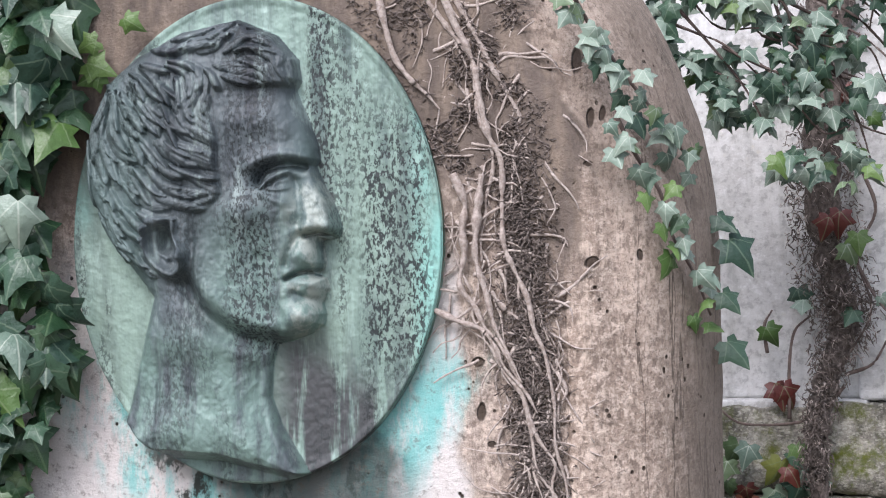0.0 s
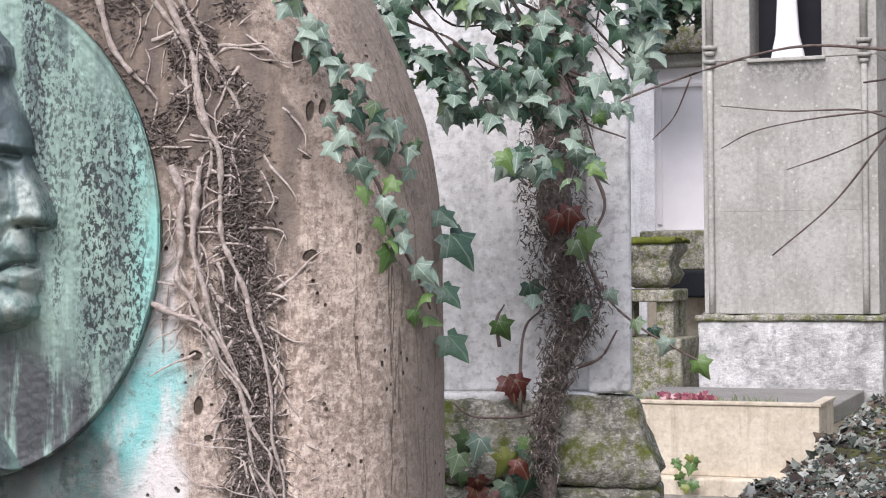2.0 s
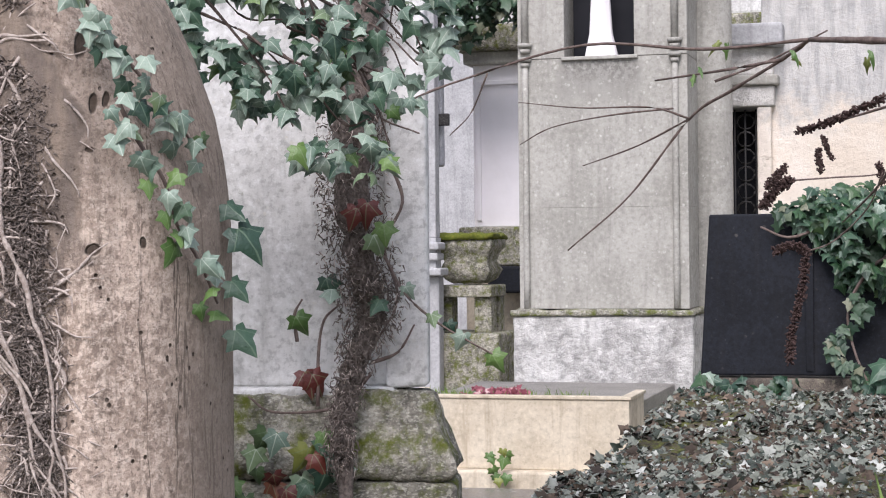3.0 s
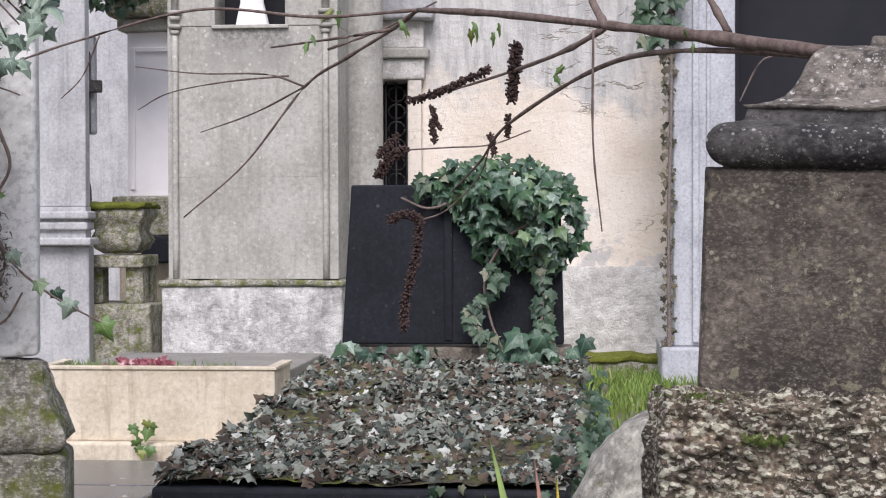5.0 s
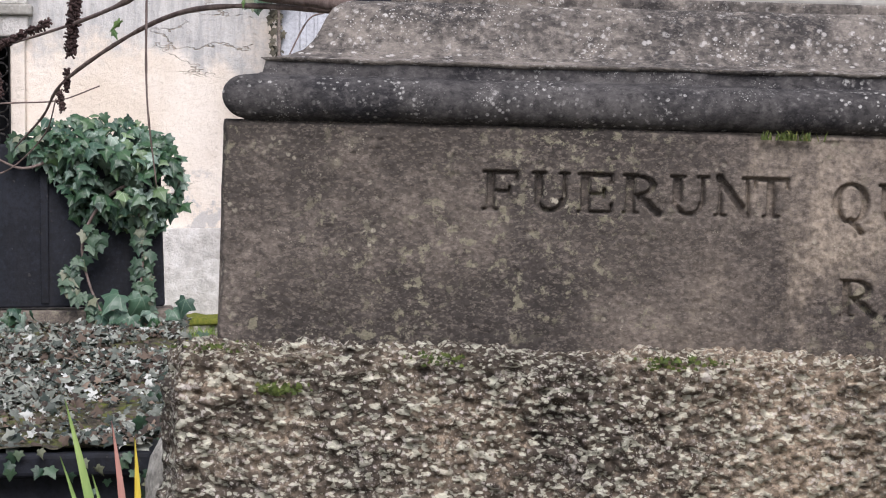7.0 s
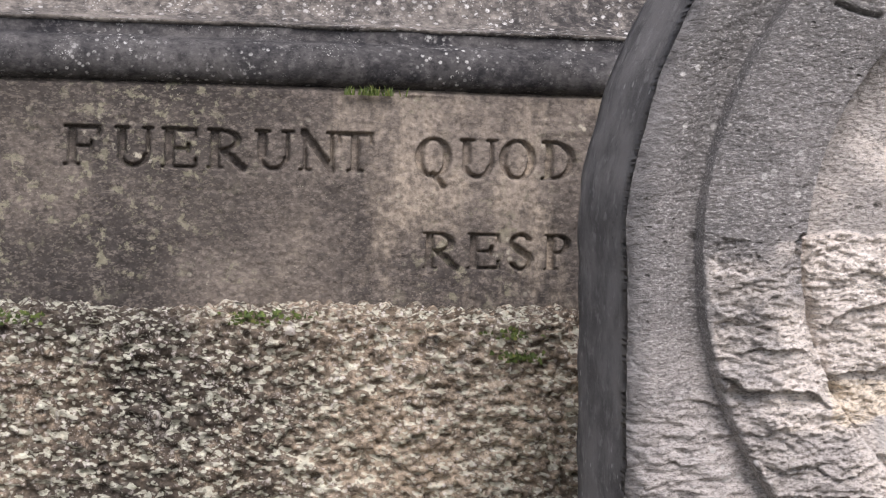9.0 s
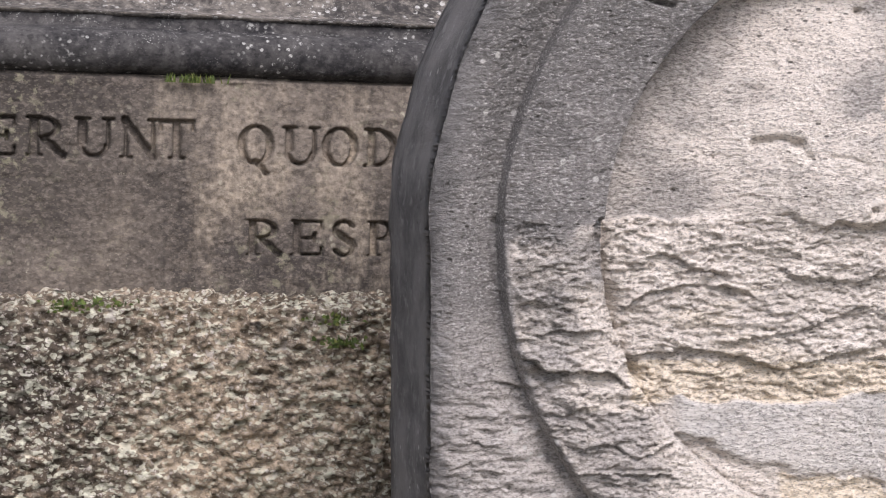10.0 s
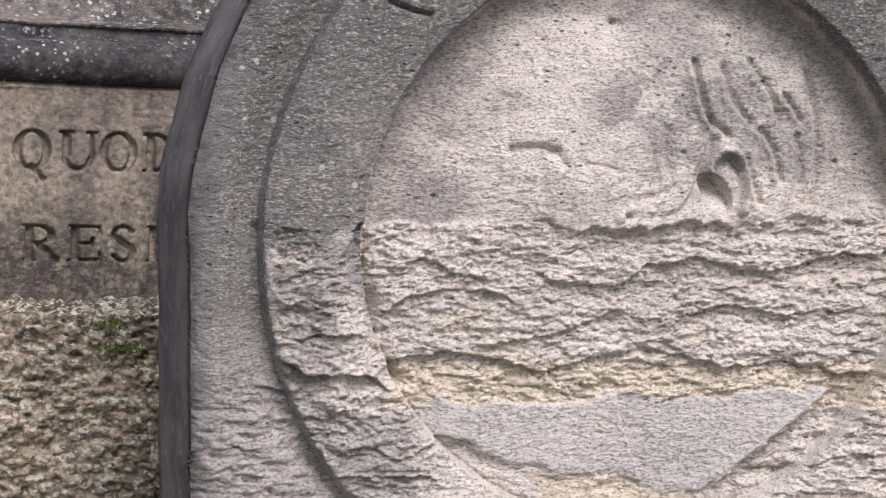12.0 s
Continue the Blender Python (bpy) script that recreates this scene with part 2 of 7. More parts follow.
def plain(name, a, b, scale=20.0, rough=0.7, bump=0.2, spec=0.3, stretch=(1, 1, 1), distance=0.003):
    n = Nodes(name)
    x = n.noise(scale, 6, 0.65, stretch=stretch)
    info = n.add("ShaderNodeObjectInfo").outputs["Random"]
    f = n.calc("ADD", n.calc("MULTIPLY", n.step(x, 0.3, 0.7), 0.7), n.calc("MULTIPLY", info, 0.3))
    return n.finish(n.mix(a, b, f), rough, n.noise(scale * 3, 5), bump, distance, spec)


def leaf_material(name, a, b, c, vein=(0.2, 0.26, 0.14), rough=0.38, islands=False):
    """Ivy leaf: tone varies leaf by leaf, pale veins along the lobes."""
    n = Nodes(name)
    if islands:
        r = n.add("ShaderNodeNewGeometry").outputs["Random Per Island"]
    else:
        r = n.add("ShaderNodeObjectInfo").outputs["Random"]
    col = n.mix(a, b, n.step(r, 0.0, 0.75))
    col = n.mix(col, c, n.step(r, 0.86, 0.95))
    col = n.mix(col, tuple(q * 0.5 for q in a), n.calc("MULTIPLY", n.step(n.noise(3.0 if not islands else 60.0, 4), 0.45, 0.75), 0.5))
    if not islands:
        x, y, z = n.axes()
        ax = n.calc("ABSOLUTE", x)
        v1 = n.step(ax, 0.03, 0.01)
        v2 = n.step(n.calc("ABSOLUTE", n.calc("SUBTRACT", n.calc("MULTIPLY", ax, 0.75), n.calc("MULTIPLY", y, 0.85))), 0.028, 0.008)
        col = n.mix(col, vein, n.calc("MULTIPLY", n.calc("MAXIMUM", v1, v2), 0.5))
    mat = n.finish(col, rough, n.noise(8.0 if not islands else 300.0, 3), 0.25, 0.01, 0.45)
    return mat


GREY_STONE = stone("grey_limestone", (0.74, 0.735, 0.72), (0.56, 0.555, 0.54), 55, 6, 0.45, (0.22, 0.22, 0.2), 0.6, moss=0.12, bump=0.8, shift=2.0, gritty=0.75)
MOSSY_STONE = stone("mossy_stone", (0.40, 0.375, 0.32), (0.13, 0.125, 0.105), 45, 9, 0.4, specks=0.6, moss=0.85, bump=1.0, distance=0.008, shift=3.0, flakes=0.25, flake_size=110.0)
DARK_STONE = stone("lichen_dark_stone", (0.165, 0.138, 0.114), (0.052, 0.044, 0.039), 120, 5, 0.6, (0.02, 0.018, 0.017), 0.6, (0.38, 0.35, 0.27), 110.0, moss=0.12, bump=0.8, distance=0.0015, shift=4.0, gritty=0.8, flakes=0.14, flake_size=240.0, end_tones=True)
MOULD_STONE = stone("sooty_moulding_stone", (0.078, 0.073, 0.07), (0.012, 0.0115, 0.0135), 90, 8, 0.4, (0.014, 0.014, 0.017), 0.8, (0.52, 0.51, 0.48), 150.0, moss=0.06, bump=0.7, distance=0.0015, shift=5.0, flakes=0.1, flake_size=200.0)
CAP_STONE = stone("lichen_cap_stone", (0.17, 0.15, 0.13), (0.042, 0.038, 0.036), 80, 10, 0.4, (0.028, 0.026, 0.025), 1.3, (0.55, 0.53, 0.50), 100.0, bump=0.8, distance=0.002, shift=6.0, flakes=0.12, flake_size=190.0)
ROUGH_STONE = stone("rough_shelly_stone", (0.53, 0.42, 0.305), (0.11, 0.083, 0.06), 110, 3.5, 0.25, (0.03, 0.026, 0.024), 1.5, (0.72, 0.66, 0.6), 130.0, moss=0.12, pits=0.8, bump=1.0, distance=0.006, shift=7.0, flakes=0.46, flake_size=125.0, end_tones=True)
PIER_STONE = stone("pale_pier_stone", (0.40, 0.388, 0.355), (0.31, 0.30, 0.27), 40, 3, 0.35, (0.19, 0.18, 0.16), 0.9, (0.60, 0.59, 0.55), 34.0, bump=0.4, shift=8.0, gritty=0.5)
PIER_STAINED = stone("stained_pier_stone", (0.40, 0.388, 0.355), (0.31, 0.30, 0.27), 40, 3, 0.35, (0.19, 0.18, 0.16), 0.9, (0.60, 0.59, 0.55), 34.0, bump=0.4, shift=8.0, gritty=0.5, sill=(0.44, 0.24, 2.3, 2.0))
PLINTH_STONE = stone("flaking_plinth_stone", (0.60, 0.59, 0.57), (0.36, 0.35, 0.335), 22, 5, 0.3, (0.22, 0.21, 0.19), 0.3, bump=1.0, distance=0.02, shift=9.0, gritty=0.8)
CREAM_STONE = stone("cream_planter_stone", (0.62, 0.55, 0.44), (0.5, 0.43, 0.33), 40, 4, 0.5, (0.27, 0.21, 0.14), 0.1, bump=0.4, shift=10.0, gritty=0.45)
GRANITE = stone("speckled_granite", (0.27, 0.255, 0.235), (0.19, 0.18, 0.165), 120, 4, 0.0, specks=0.5, speck_size=90.0, moss=0.1, bump=0.25, rough=0.6, shift=11.0)
BLACK_SLATE = stone("black_slate", (0.010, 0.012, 0.018), (0.004, 0.005, 0.008), 60, 4, 0.35, (0.016, 0.015, 0.017), 0.3, (0.11, 0.10, 0.09), 40.0, bump=0.4, rough=0.75, shift=12.0)


def plaster():
    n = Nodes("beige_plaster")
    x, y, z = n.axes()
    wob = n.calc("MULTIPLY", n.calc("SUBTRACT", n.noise(2.2, 6, 0.65), 0.5), 1.1)
    col = n.mix((0.78, 0.71, 0.63), (0.68, 0.595, 0.50), n.step(n.noise(2.0, 5, 0.6), 0.35, 0.65))
    grey = n.mix((0.56, 0.55, 0.53), (0.40, 0.395, 0.39), n.step(n.noise(9, 7, 0.7, stretch=(2.0, 2.0, 0.3)), 0.4, 0.62))
    col = n.mix(col, grey, n.step(n.calc("ADD", z, wob), 1.95, 2.15))
    col = n.mix(col, (0.50, 0.48, 0.46), n.calc("MULTIPLY", n.step(n.calc("ADD", z, wob), 1.3, 1.15), n.step(n.noise(7, 6, 0.7), 0.48, 0.56)))
    crack = n.step(n.calc("ABSOLUTE", n.calc("SUBTRACT", n.noise(2.0, 5, 0.6, stretch=(0.7, 1, 1.6), shift=(4, 1, 2)), 0.5)), 0.008, 0.002)
    crack = n.calc("MULTIPLY", crack, n.step(n.noise(1.6, 2, shift=(8, 3, 1)), 0.56, 0.66))
    col = n.mix(col, (0.30, 0.25, 0.19), n.calc("MULTIPLY", crack, 0.7))
    col = n.mix(col, (0.40, 0.35, 0.28), n.calc("MULTIPLY", n.step(n.noise(40, 7, 0.7), 0.54, 0.66), 0.4))
    return n.finish(col, 0.92, n.calc("SUBTRACT", n.noise(14, 8, 0.7), crack), 0.8, 0.02)


PLASTER = plaster()
PALE_PLASTER = stone("pale_flaked_plaster", (0.66, 0.64, 0.61), (0.5, 0.48, 0.45), 16, 4, 0.3, (0.32, 0.31, 0.29), 0.2, bump=0.9, distance=0.025, shift=14.0, gritty=0.5)
WHITE_PAINT = plain("white_painted_stone", (0.86, 0.83, 0.85), (0.79, 0.76, 0.77), 5, 0.7, 0.1)
FAR_STONE = stone("blue_grey_far_stone", (0.46, 0.46, 0.47), (0.36, 0.36, 0.37), 50, 5, 0.45, (0.2, 0.2, 0.2), 0.3, bump=0.5, shift=19.0, gritty=0.5)
PILASTER_STONE = stone("blue_grey_pilaster_stone", (0.46, 0.47, 0.50), (0.35, 0.36, 0.39), 60, 5, 0.3, (0.22, 0.22, 0.23), 0.8, bump=0.5, shift=15.0, gritty=0.6)
# near-black colour that stands in for the shade inside openings
RECESS_SHADE = plain("interior_shade", (0.012, 0.013, 0.018), (0.02, 0.02, 0.025), 4, 0.8, 0.1)
IRON = plain("black_iron", (0.02, 0.02, 0.022), (0.035, 0.032, 0.03), 60, 0.5, 0.3)
SOIL = plain("soil", (0.05, 0.038, 0.028), (0.1, 0.08, 0.06), 40, 0.95, 0.8, distance=0.01)
BARK = plain("reddish_bark", (0.075, 0.052, 0.045), (0.21, 0.16, 0.14), 90, 0.75, 0.6, stretch=(1, 1, 0.4))
DEAD_VINE = plain("dead_vine", (0.27, 0.215, 0.185), (0.62, 0.54, 0.49), 160, 0.85, 0.7)
DARK_VINE = plain("dark_rootlets", (0.07, 0.057, 0.05), (0.27, 0.225, 0.2), 120, 0.95, 0.5)
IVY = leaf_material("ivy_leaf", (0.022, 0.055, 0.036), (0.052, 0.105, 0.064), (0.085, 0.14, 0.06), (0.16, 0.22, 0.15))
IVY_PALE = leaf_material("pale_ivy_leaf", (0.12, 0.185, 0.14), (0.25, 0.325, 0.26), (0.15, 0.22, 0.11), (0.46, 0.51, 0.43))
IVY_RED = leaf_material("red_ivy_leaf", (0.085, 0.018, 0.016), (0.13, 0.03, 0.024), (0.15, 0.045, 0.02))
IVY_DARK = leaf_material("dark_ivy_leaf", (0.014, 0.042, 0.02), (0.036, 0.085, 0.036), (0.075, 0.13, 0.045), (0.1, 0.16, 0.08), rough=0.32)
IVY_FRESH = leaf_material("fresh_ivy_leaf", (0.07, 0.14, 0.035), (0.11, 0.19, 0.05), (0.2, 0.22, 0.05))
IVY_FAR = leaf_material("far_ivy_leaf", (0.018, 0.045, 0.025), (0.055, 0.1, 0.055), (0.16, 0.17, 0.11), islands=True)
LITTER = leaf_material("ivy_litter", (0.022, 0.034, 0.024), (0.22, 0.235, 0.195), (0.48, 0.49, 0.45), islands=True, rough=0.42)
BROWN_LITTER = leaf_material("brown_litter", (0.03, 0.022, 0.017), (0.10, 0.072, 0.052), (0.2, 0.15, 0.11), islands=True, rough=0.8)
GRASS = leaf_material("grass_blade", (0.09, 0.16, 0.025), (0.18, 0.27, 0.05), (0.3, 0.3, 0.08), islands=True, rough=0.6)
GRASS_MOSS = leaf_material("moss_blade", (0.045, 0.07, 0.012), (0.09, 0.12, 0.022), (0.15, 0.16, 0.04), islands=True, rough=0.8)
DRY_IVY = leaf_material("dry_ivy", (0.045, 0.042, 0.03), (0.13, 0.115, 0.08), (0.2, 0.18, 0.12), islands=True, rough=0.8)
PETAL = leaf_material("pink_petal", (0.14, 0.02, 0.035), (0.36, 0.12, 0.15), (0.55, 0.36, 0.36), islands=True, rough=0.7)
SEED = plain("dry_flower_spike", (0.035, 0.022, 0.02), (0.10, 0.062, 0.056), 80, 0.95, 0.6)
MOSS = plain("moss", (0.07, 0.10, 0.012), (0.2, 0.2, 0.035), 60, 0.95, 0.8, distance=0.01)
MOSSY_SOIL = stone("mossy_humus", (0.10, 0.085, 0.06), (0.05, 0.042, 0.03), 60, 6, 0.0, specks=0.3, moss=0.8, bump=0.9, distance=0.01, shift=18.0)
GROUND = stone("damp_earth_path", (0.19, 0.17, 0.13), (0.11, 0.095, 0.07), 40, 2, 0.0, specks=0.3, moss=0.3, bump=0.8, distance=0.01, shift=16.0)


# ---- ground ----
def ground_height(x, y):
    return 0.2 * smooth(2.5, 5.5, y) + 0.2 * smooth(3.2, 3.7, x + 0.0 * y) * smooth(6.0, 7.0, y) * smooth(14, 11, y) + 0.012 * fbm(x * 3, y * 3, seed=8)


gx = np.concatenate([[-400, -120, -40, -15], np.linspace(-6, 12, 110), [18, 40, 120, 400]])
gy = np.concatenate([[-400, -120, -40, -15], np.linspace(-6, 16, 120), [22, 40, 120, 400]])
GX, GY = np.meshgrid(gx, gy, indexing="ij")
GZ = ground_height(GX, GY)
ground = solid("ground", mesh_from("ground", np.stack([GX, GY, GZ], -1).reshape(-1, 3), grid_faces(len(gx), len(gy)), GROUND), Matrix(), "damp earth and moss between the tombs", "ground", kind="structure")

# ---- the upright stone with the bronze medallion ----
FRAME_A = basis(0.0, 2.393, -11)


def stele_material(name, light, dark, dirt):
    n = Nodes(name)
    x, y, z = n.axes()
    big = n.step(n.noise(4.5, 5, 0.6, stretch=(1.6, 1.6, 0.5)), 0.32, 0.7)
    fine = n.noise(75, 8, 0.7)
    col = n.mix(light, dark, big)
    tone = n.flake(150, (1.3, 1.3, 0.55))
    col = n.mix(col, (0.74, 0.62, 0.52), n.calc("MULTIPLY", n.step(tone, 0.7, 0.95), 0.4))
    col = n.mix(col, (0.14, 0.105, 0.085), n.calc("MULTIPLY", n.step(tone, 0.28, 0.08), 0.5))
    run = n.step(n.noise(9, 6, 0.65, stretch=(2.6, 2.6, 0.14)), 0.5, 0.72)
    col = n.mix(col, (0.22, 0.175, 0.145), n.calc("MULTIPLY", run, 0.5))
    bed = n.noise(64, 8, 0.74, stretch=(1, 1, 1.3), shift=(5, 1, 3))
    col = n.mix(col, (0.80, 0.67, 0.57), n.calc("MULTIPLY", n.step(bed, 0.5, 0.58), 0.6))
    col = n.mix(col, (0.24, 0.185, 0.15), n.calc("MULTIPLY", n.step(bed, 0.46, 0.38), 0.65))
    col = n.mix(col, (0.13, 0.10, 0.08), n.calc("MULTIPLY", n.step(n.noise(26, 8, 0.72, stretch=(2.6, 2.6, 0.12), shift=(1, 4, 2)), 0.54, 0.7), 0.4))
    col = n.mix(col, (0.68, 0.56, 0.46), n.calc("MULTIPLY", n.step(n.noise(34, 8, 0.72, stretch=(1.6, 1.6, 0.35), shift=(3, 4, 7)), 0.53, 0.66), 0.6))
    crack = n.step(n.calc("ABSOLUTE", n.calc("SUBTRACT", n.noise(6, 6, 0.6, stretch=(2.2, 2.2, 0.16), shift=(9, 2, 4)), 0.5)), 0.012, 0.003)
    col = n.mix(col, (0.06, 0.045, 0.035), n.calc("MULTIPLY", crack, n.step(x, 0.2, 0.3)))
    fleck = n.noise(210, 6, 0.7, stretch=(1, 1, 0.8), shift=(8, 3, 1))
    col = n.mix(col, (0.17, 0.13, 0.105), n.calc("MULTIPLY", n.step(fleck, 0.54, 0.62), 0.65))
    col = n.mix(col, (0.80, 0.68, 0.58), n.calc("MULTIPLY", n.step(fleck, 0.44, 0.36), 0.4))
    # darker brown in patches towards the side of the stone
    side = n.calc("MULTIPLY", n.step(y, 0.03, 0.13), n.step(n.noise(7, 6, 0.7, stretch=(1.5, 1.5, 0.3)), 0.2, 0.5))
    col = n.mix(col, (0.22, 0.18, 0.145), n.calc("MULTIPLY", side, 0.75))
    grime = n.calc("MULTIPLY", n.step(n.noise(6, 7, 0.7, shift=(7, 1, 2)), 0.3, 0.55), n.step(z, 1.28, 1.45))
    col = n.mix(col, (0.17, 0.135, 0.11), n.calc("MULTIPLY", grime, n.calc("MULTIPLY", n.step(y, 0.05, 0.012), dirt)))
    # bleached strip beside and below the bronze
    wob = n.calc("MULTIPLY", n.calc("SUBTRACT", n.noise(8, 6, 0.65), 0.5), 0.16)
    xw = n.calc("ADD", x, wob)
    zw = n.calc("ADD", z, wob)
    pale = n.calc("MULTIPLY", n.step(n.calc("ADD", x, n.calc("MULTIPLY", wob, 0.4)), 0.032, 0.012), n.step(zw, 1.36, 1.25))
    col = n.mix(col, n.mix((0.80, 0.755, 0.735), (0.62, 0.57, 0.535), fine), pale)
    # brown damp stain where the old growth clung beside the border
    crust = n.calc("SUBTRACT", 0.188, n.calc("MULTIPLY", n.calc("MAXIMUM", n.calc("SUBTRACT", z, 1.485), 0.0), 0.6))
    crust = n.calc("ADD", n.calc("SUBTRACT", x, crust), n.calc("MULTIPLY", n.calc("SUBTRACT", n.noise(17, 6, 0.68), 0.5), 0.05))
    damp = n.calc("MULTIPLY", n.step(crust, 0.006, -0.004), n.calc("MAXIMUM", n.step(xw, 0.085, 0.125), n.step(zw, 1.36, 1.46)))
    damp = n.calc("MULTIPLY", n.calc("MULTIPLY", damp, n.step(zw, 1.2, 1.36)), n.step(n.noise(5, 6, 0.66, stretch=(2.0, 2.0, 0.4), shift=(6, 3, 8)), 0.2, 0.42))
    col = n.mix(col, n.mix((0.13, 0.105, 0.09), (0.26, 0.205, 0.16), n.step(n.noise(13, 6, 0.66, stretch=(2.0, 2.0, 0.5)), 0.4, 0.65)), n.calc("MULTIPLY", damp, 0.85))
    # verdigris run-off under the rim
    drip = n.step(n.noise(11, 7, 0.72, stretch=(1.3, 1.3, 0.45), shift=(7, 2, 5)), 0.42, 0.6)
    ex = n.calc("DIVIDE", n.calc("ADD", x, 0.262), 0.285)
    ez = n.calc("DIVIDE", n.calc("SUBTRACT", z, 1.316), 0.35)
    ring = n.calc("SQRT", n.calc("ADD", n.calc("MULTIPLY", ex, ex), n.calc("MULTIPLY", ez, ez)))
    near = n.calc("MULTIPLY", n.step(n.calc("ADD", ring, wob), 1.3, 1.08), n.step(z, 1.26, 1.12))
    verd = n.mix((0.13, 0.46, 0.44), (0.38, 0.69, 0.66), fine)
    col = n.mix(col, verd, n.calc("MULTIPLY", drip, near))
    # black spots close to the oval and a nearly black patch below it
    darkening = n.step(n.noise(22, 7, 0.7, stretch=(1.2, 1.2, 0.8), shift=(4, 2, 1)), 0.53, 0.62)
    col = n.mix(col, (0.035, 0.04, 0.035), n.calc("MULTIPLY", darkening, n.calc("MULTIPLY", n.step(ring, 1.16, 1.02), n.step(z, 1.1, 1.0))))
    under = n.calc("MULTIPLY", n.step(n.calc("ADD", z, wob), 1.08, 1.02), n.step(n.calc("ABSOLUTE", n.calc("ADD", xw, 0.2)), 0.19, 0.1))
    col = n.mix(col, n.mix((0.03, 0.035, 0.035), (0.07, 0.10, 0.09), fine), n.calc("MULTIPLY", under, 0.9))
    col = n.mix(col, (0.12, 0.09, 0.07), n.calc("MULTIPLY", n.step(fine, 0.54, 0.66), 0.5))
    hole = n.calc("MULTIPLY", n.step(n.cells(62, stretch=(1, 1, 0.9)), 0.2, 0.1), n.step(n.noise(11, 4, shift=(2, 1, 4)), 0.54, 0.62))
    col = n.mix(col, (0.05, 0.035, 0.025), n.calc("MULTIPLY", hole, 0.9))
    for cx, cz, rx, rz in ((0.201, 1.295, 0.009, 0.008), (0.186, 1.572, 0.007, 0.02), (0.203, 1.492, 0.005, 0.014), (0.217, 1.498, 0.004, 0.01), (0.198, 1.428, 0.006, 0.004), (0.262, 1.305, 0.004, 0.009), (0.045, 1.165, 0.009, 0.006), (0.05, 1.10, 0.006, 0.012), (0.062, 1.055, 0.006, 0.005), (0.086, 1.085, 0.008, 0.008)):
        u = n.calc("DIVIDE", n.calc("ADD", n.calc("SUBTRACT", x, cx), n.calc("MULTIPLY", wob, 0.1)), rx)
        w = n.calc("DIVIDE", n.calc("ADD", n.calc("SUBTRACT", z, cz), n.calc("MULTIPLY", wob, 0.14)), rz)
        hole = n.calc("MAXIMUM", hole, n.step(n.calc("ADD", n.calc("MULTIPLY", u, u), n.calc("MULTIPLY", w, w)), 1.2, 0.5))
    col = n.mix(col, (0.05, 0.035, 0.025), n.calc("MULTIPLY", hole, 0.9))
    h = n.calc("ADD", fine, n.calc("MULTIPLY", n.noise(18, 5, 0.6), 0.9))
    h = n.calc("SUBTRACT", h, n.calc("MULTIPLY", hole, 2.0))
    h = n.calc("ADD", h, n.calc("MULTIPLY", bed, 0.6))
    return n.finish(col, 0.9, h, 1.0, 0.004)


def medallion_stele():
    """A tall stone with an arched top, rounded shoulders and a slightly sunk front panel."""
    cx, a, b, z0 = -0.26, 0.618, 0.69, 1.29
    path = [(cx + a, z, 1.0, 0.0) for z in np.linspace(0.0, z0, 60, endpoint=False)]
    for w in np.linspace(0, math.pi, 120):
        nx, nz = math.cos(w) / a, math.sin(w) / b
        k = math.hypot(nx, nz)
        path.append((cx + a * math.cos(w), z0 + b * math.sin(w), nx / k, nz / k))
    path += [(cx - a, z, -1.0, 0.0) for z in np.linspace(z0, 0.0, 60)[1:]]
    prof = [(0.0, 0.285), (0.0, 0.27), (0.001, 0.25), (0.004, 0.22), (0.013, 0.18), (0.028, 0.14), (0.048, 0.103), (0.075, 0.07), (0.106, 0.04), (0.138, 0.018), (0.167, 0.005), (0.182, 0.001), (0.188, 0.003), (0.193, 0.009)]
    prof += [(0.193 + 0.435 * k / 22, 0.009 + 0.002 * min(1, k / 4)) for k in range(1, 23)]
    verts = []
    for x, z, nx, nz in path:
        for inset, dy in prof:
            i = min(inset, 0.618)
            px, pz = x - nx * i, z - nz * i * (0.82 if nz else 1)
            if nz and inset > 0.4:
                pz = max(pz, z0 - 0.1)
            d = 0.004 * float(noise.noise(Vector((px * 9, dy * 9, pz * 6)))) + 0.0022 * float(noise.noise(Vector((px * 40, dy * 40, pz * 22))))
            # shallow vertical weathering grooves on the rounded border
            g = 0.006 * float(noise.noise(Vector((inset * 30 + dy * 20, 3.3, pz * 2.0)))) if inset < 0.18 else 0
            if inset > 0.183:
                dy = dy - (dy - 0.001) * 0.85 * float(smooth(1.28, 1.42, pz))
            verts.append((px + (d + g) * nx, dy - d - g, pz + d * nz))
    root = thing("medallion_stele", FRAME_A, "tall arched tan limestone tomb stele stained with verdigris", "tombstone")
    n, cut = len(prof), 13
    for name, a, b in (("rounded_border", 0, cut + 1), ("front_panel", cut, n)):
        rows = [verts[i * n + j] for i in range(len(path)) for j in range(a, b)]
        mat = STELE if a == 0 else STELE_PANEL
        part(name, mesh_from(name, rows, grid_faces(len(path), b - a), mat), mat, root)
    ring = [(x, y, z) for y in (0.27, 0.3) for x, z, nx, nz in path]
    m = len(path)
    faces = [(i, i + 1, m + i + 1, m + i) for i in range(m - 1)] + [tuple(range(m, 2 * m)), tuple(reversed(range(m)))]
    part("back_face", mesh_from("back_face", ring, faces, STELE), STELE, root)
    return root


STELE = stele_material("stained_tan_limestone", (0.62, 0.495, 0.41), (0.35, 0.27, 0.215), 0.6)
STELE_PANEL = stele_material("stained_panel_limestone", (0.52, 0.425, 0.365), (0.32, 0.255, 0.21), 0.9)
stele_a = medallion_stele()


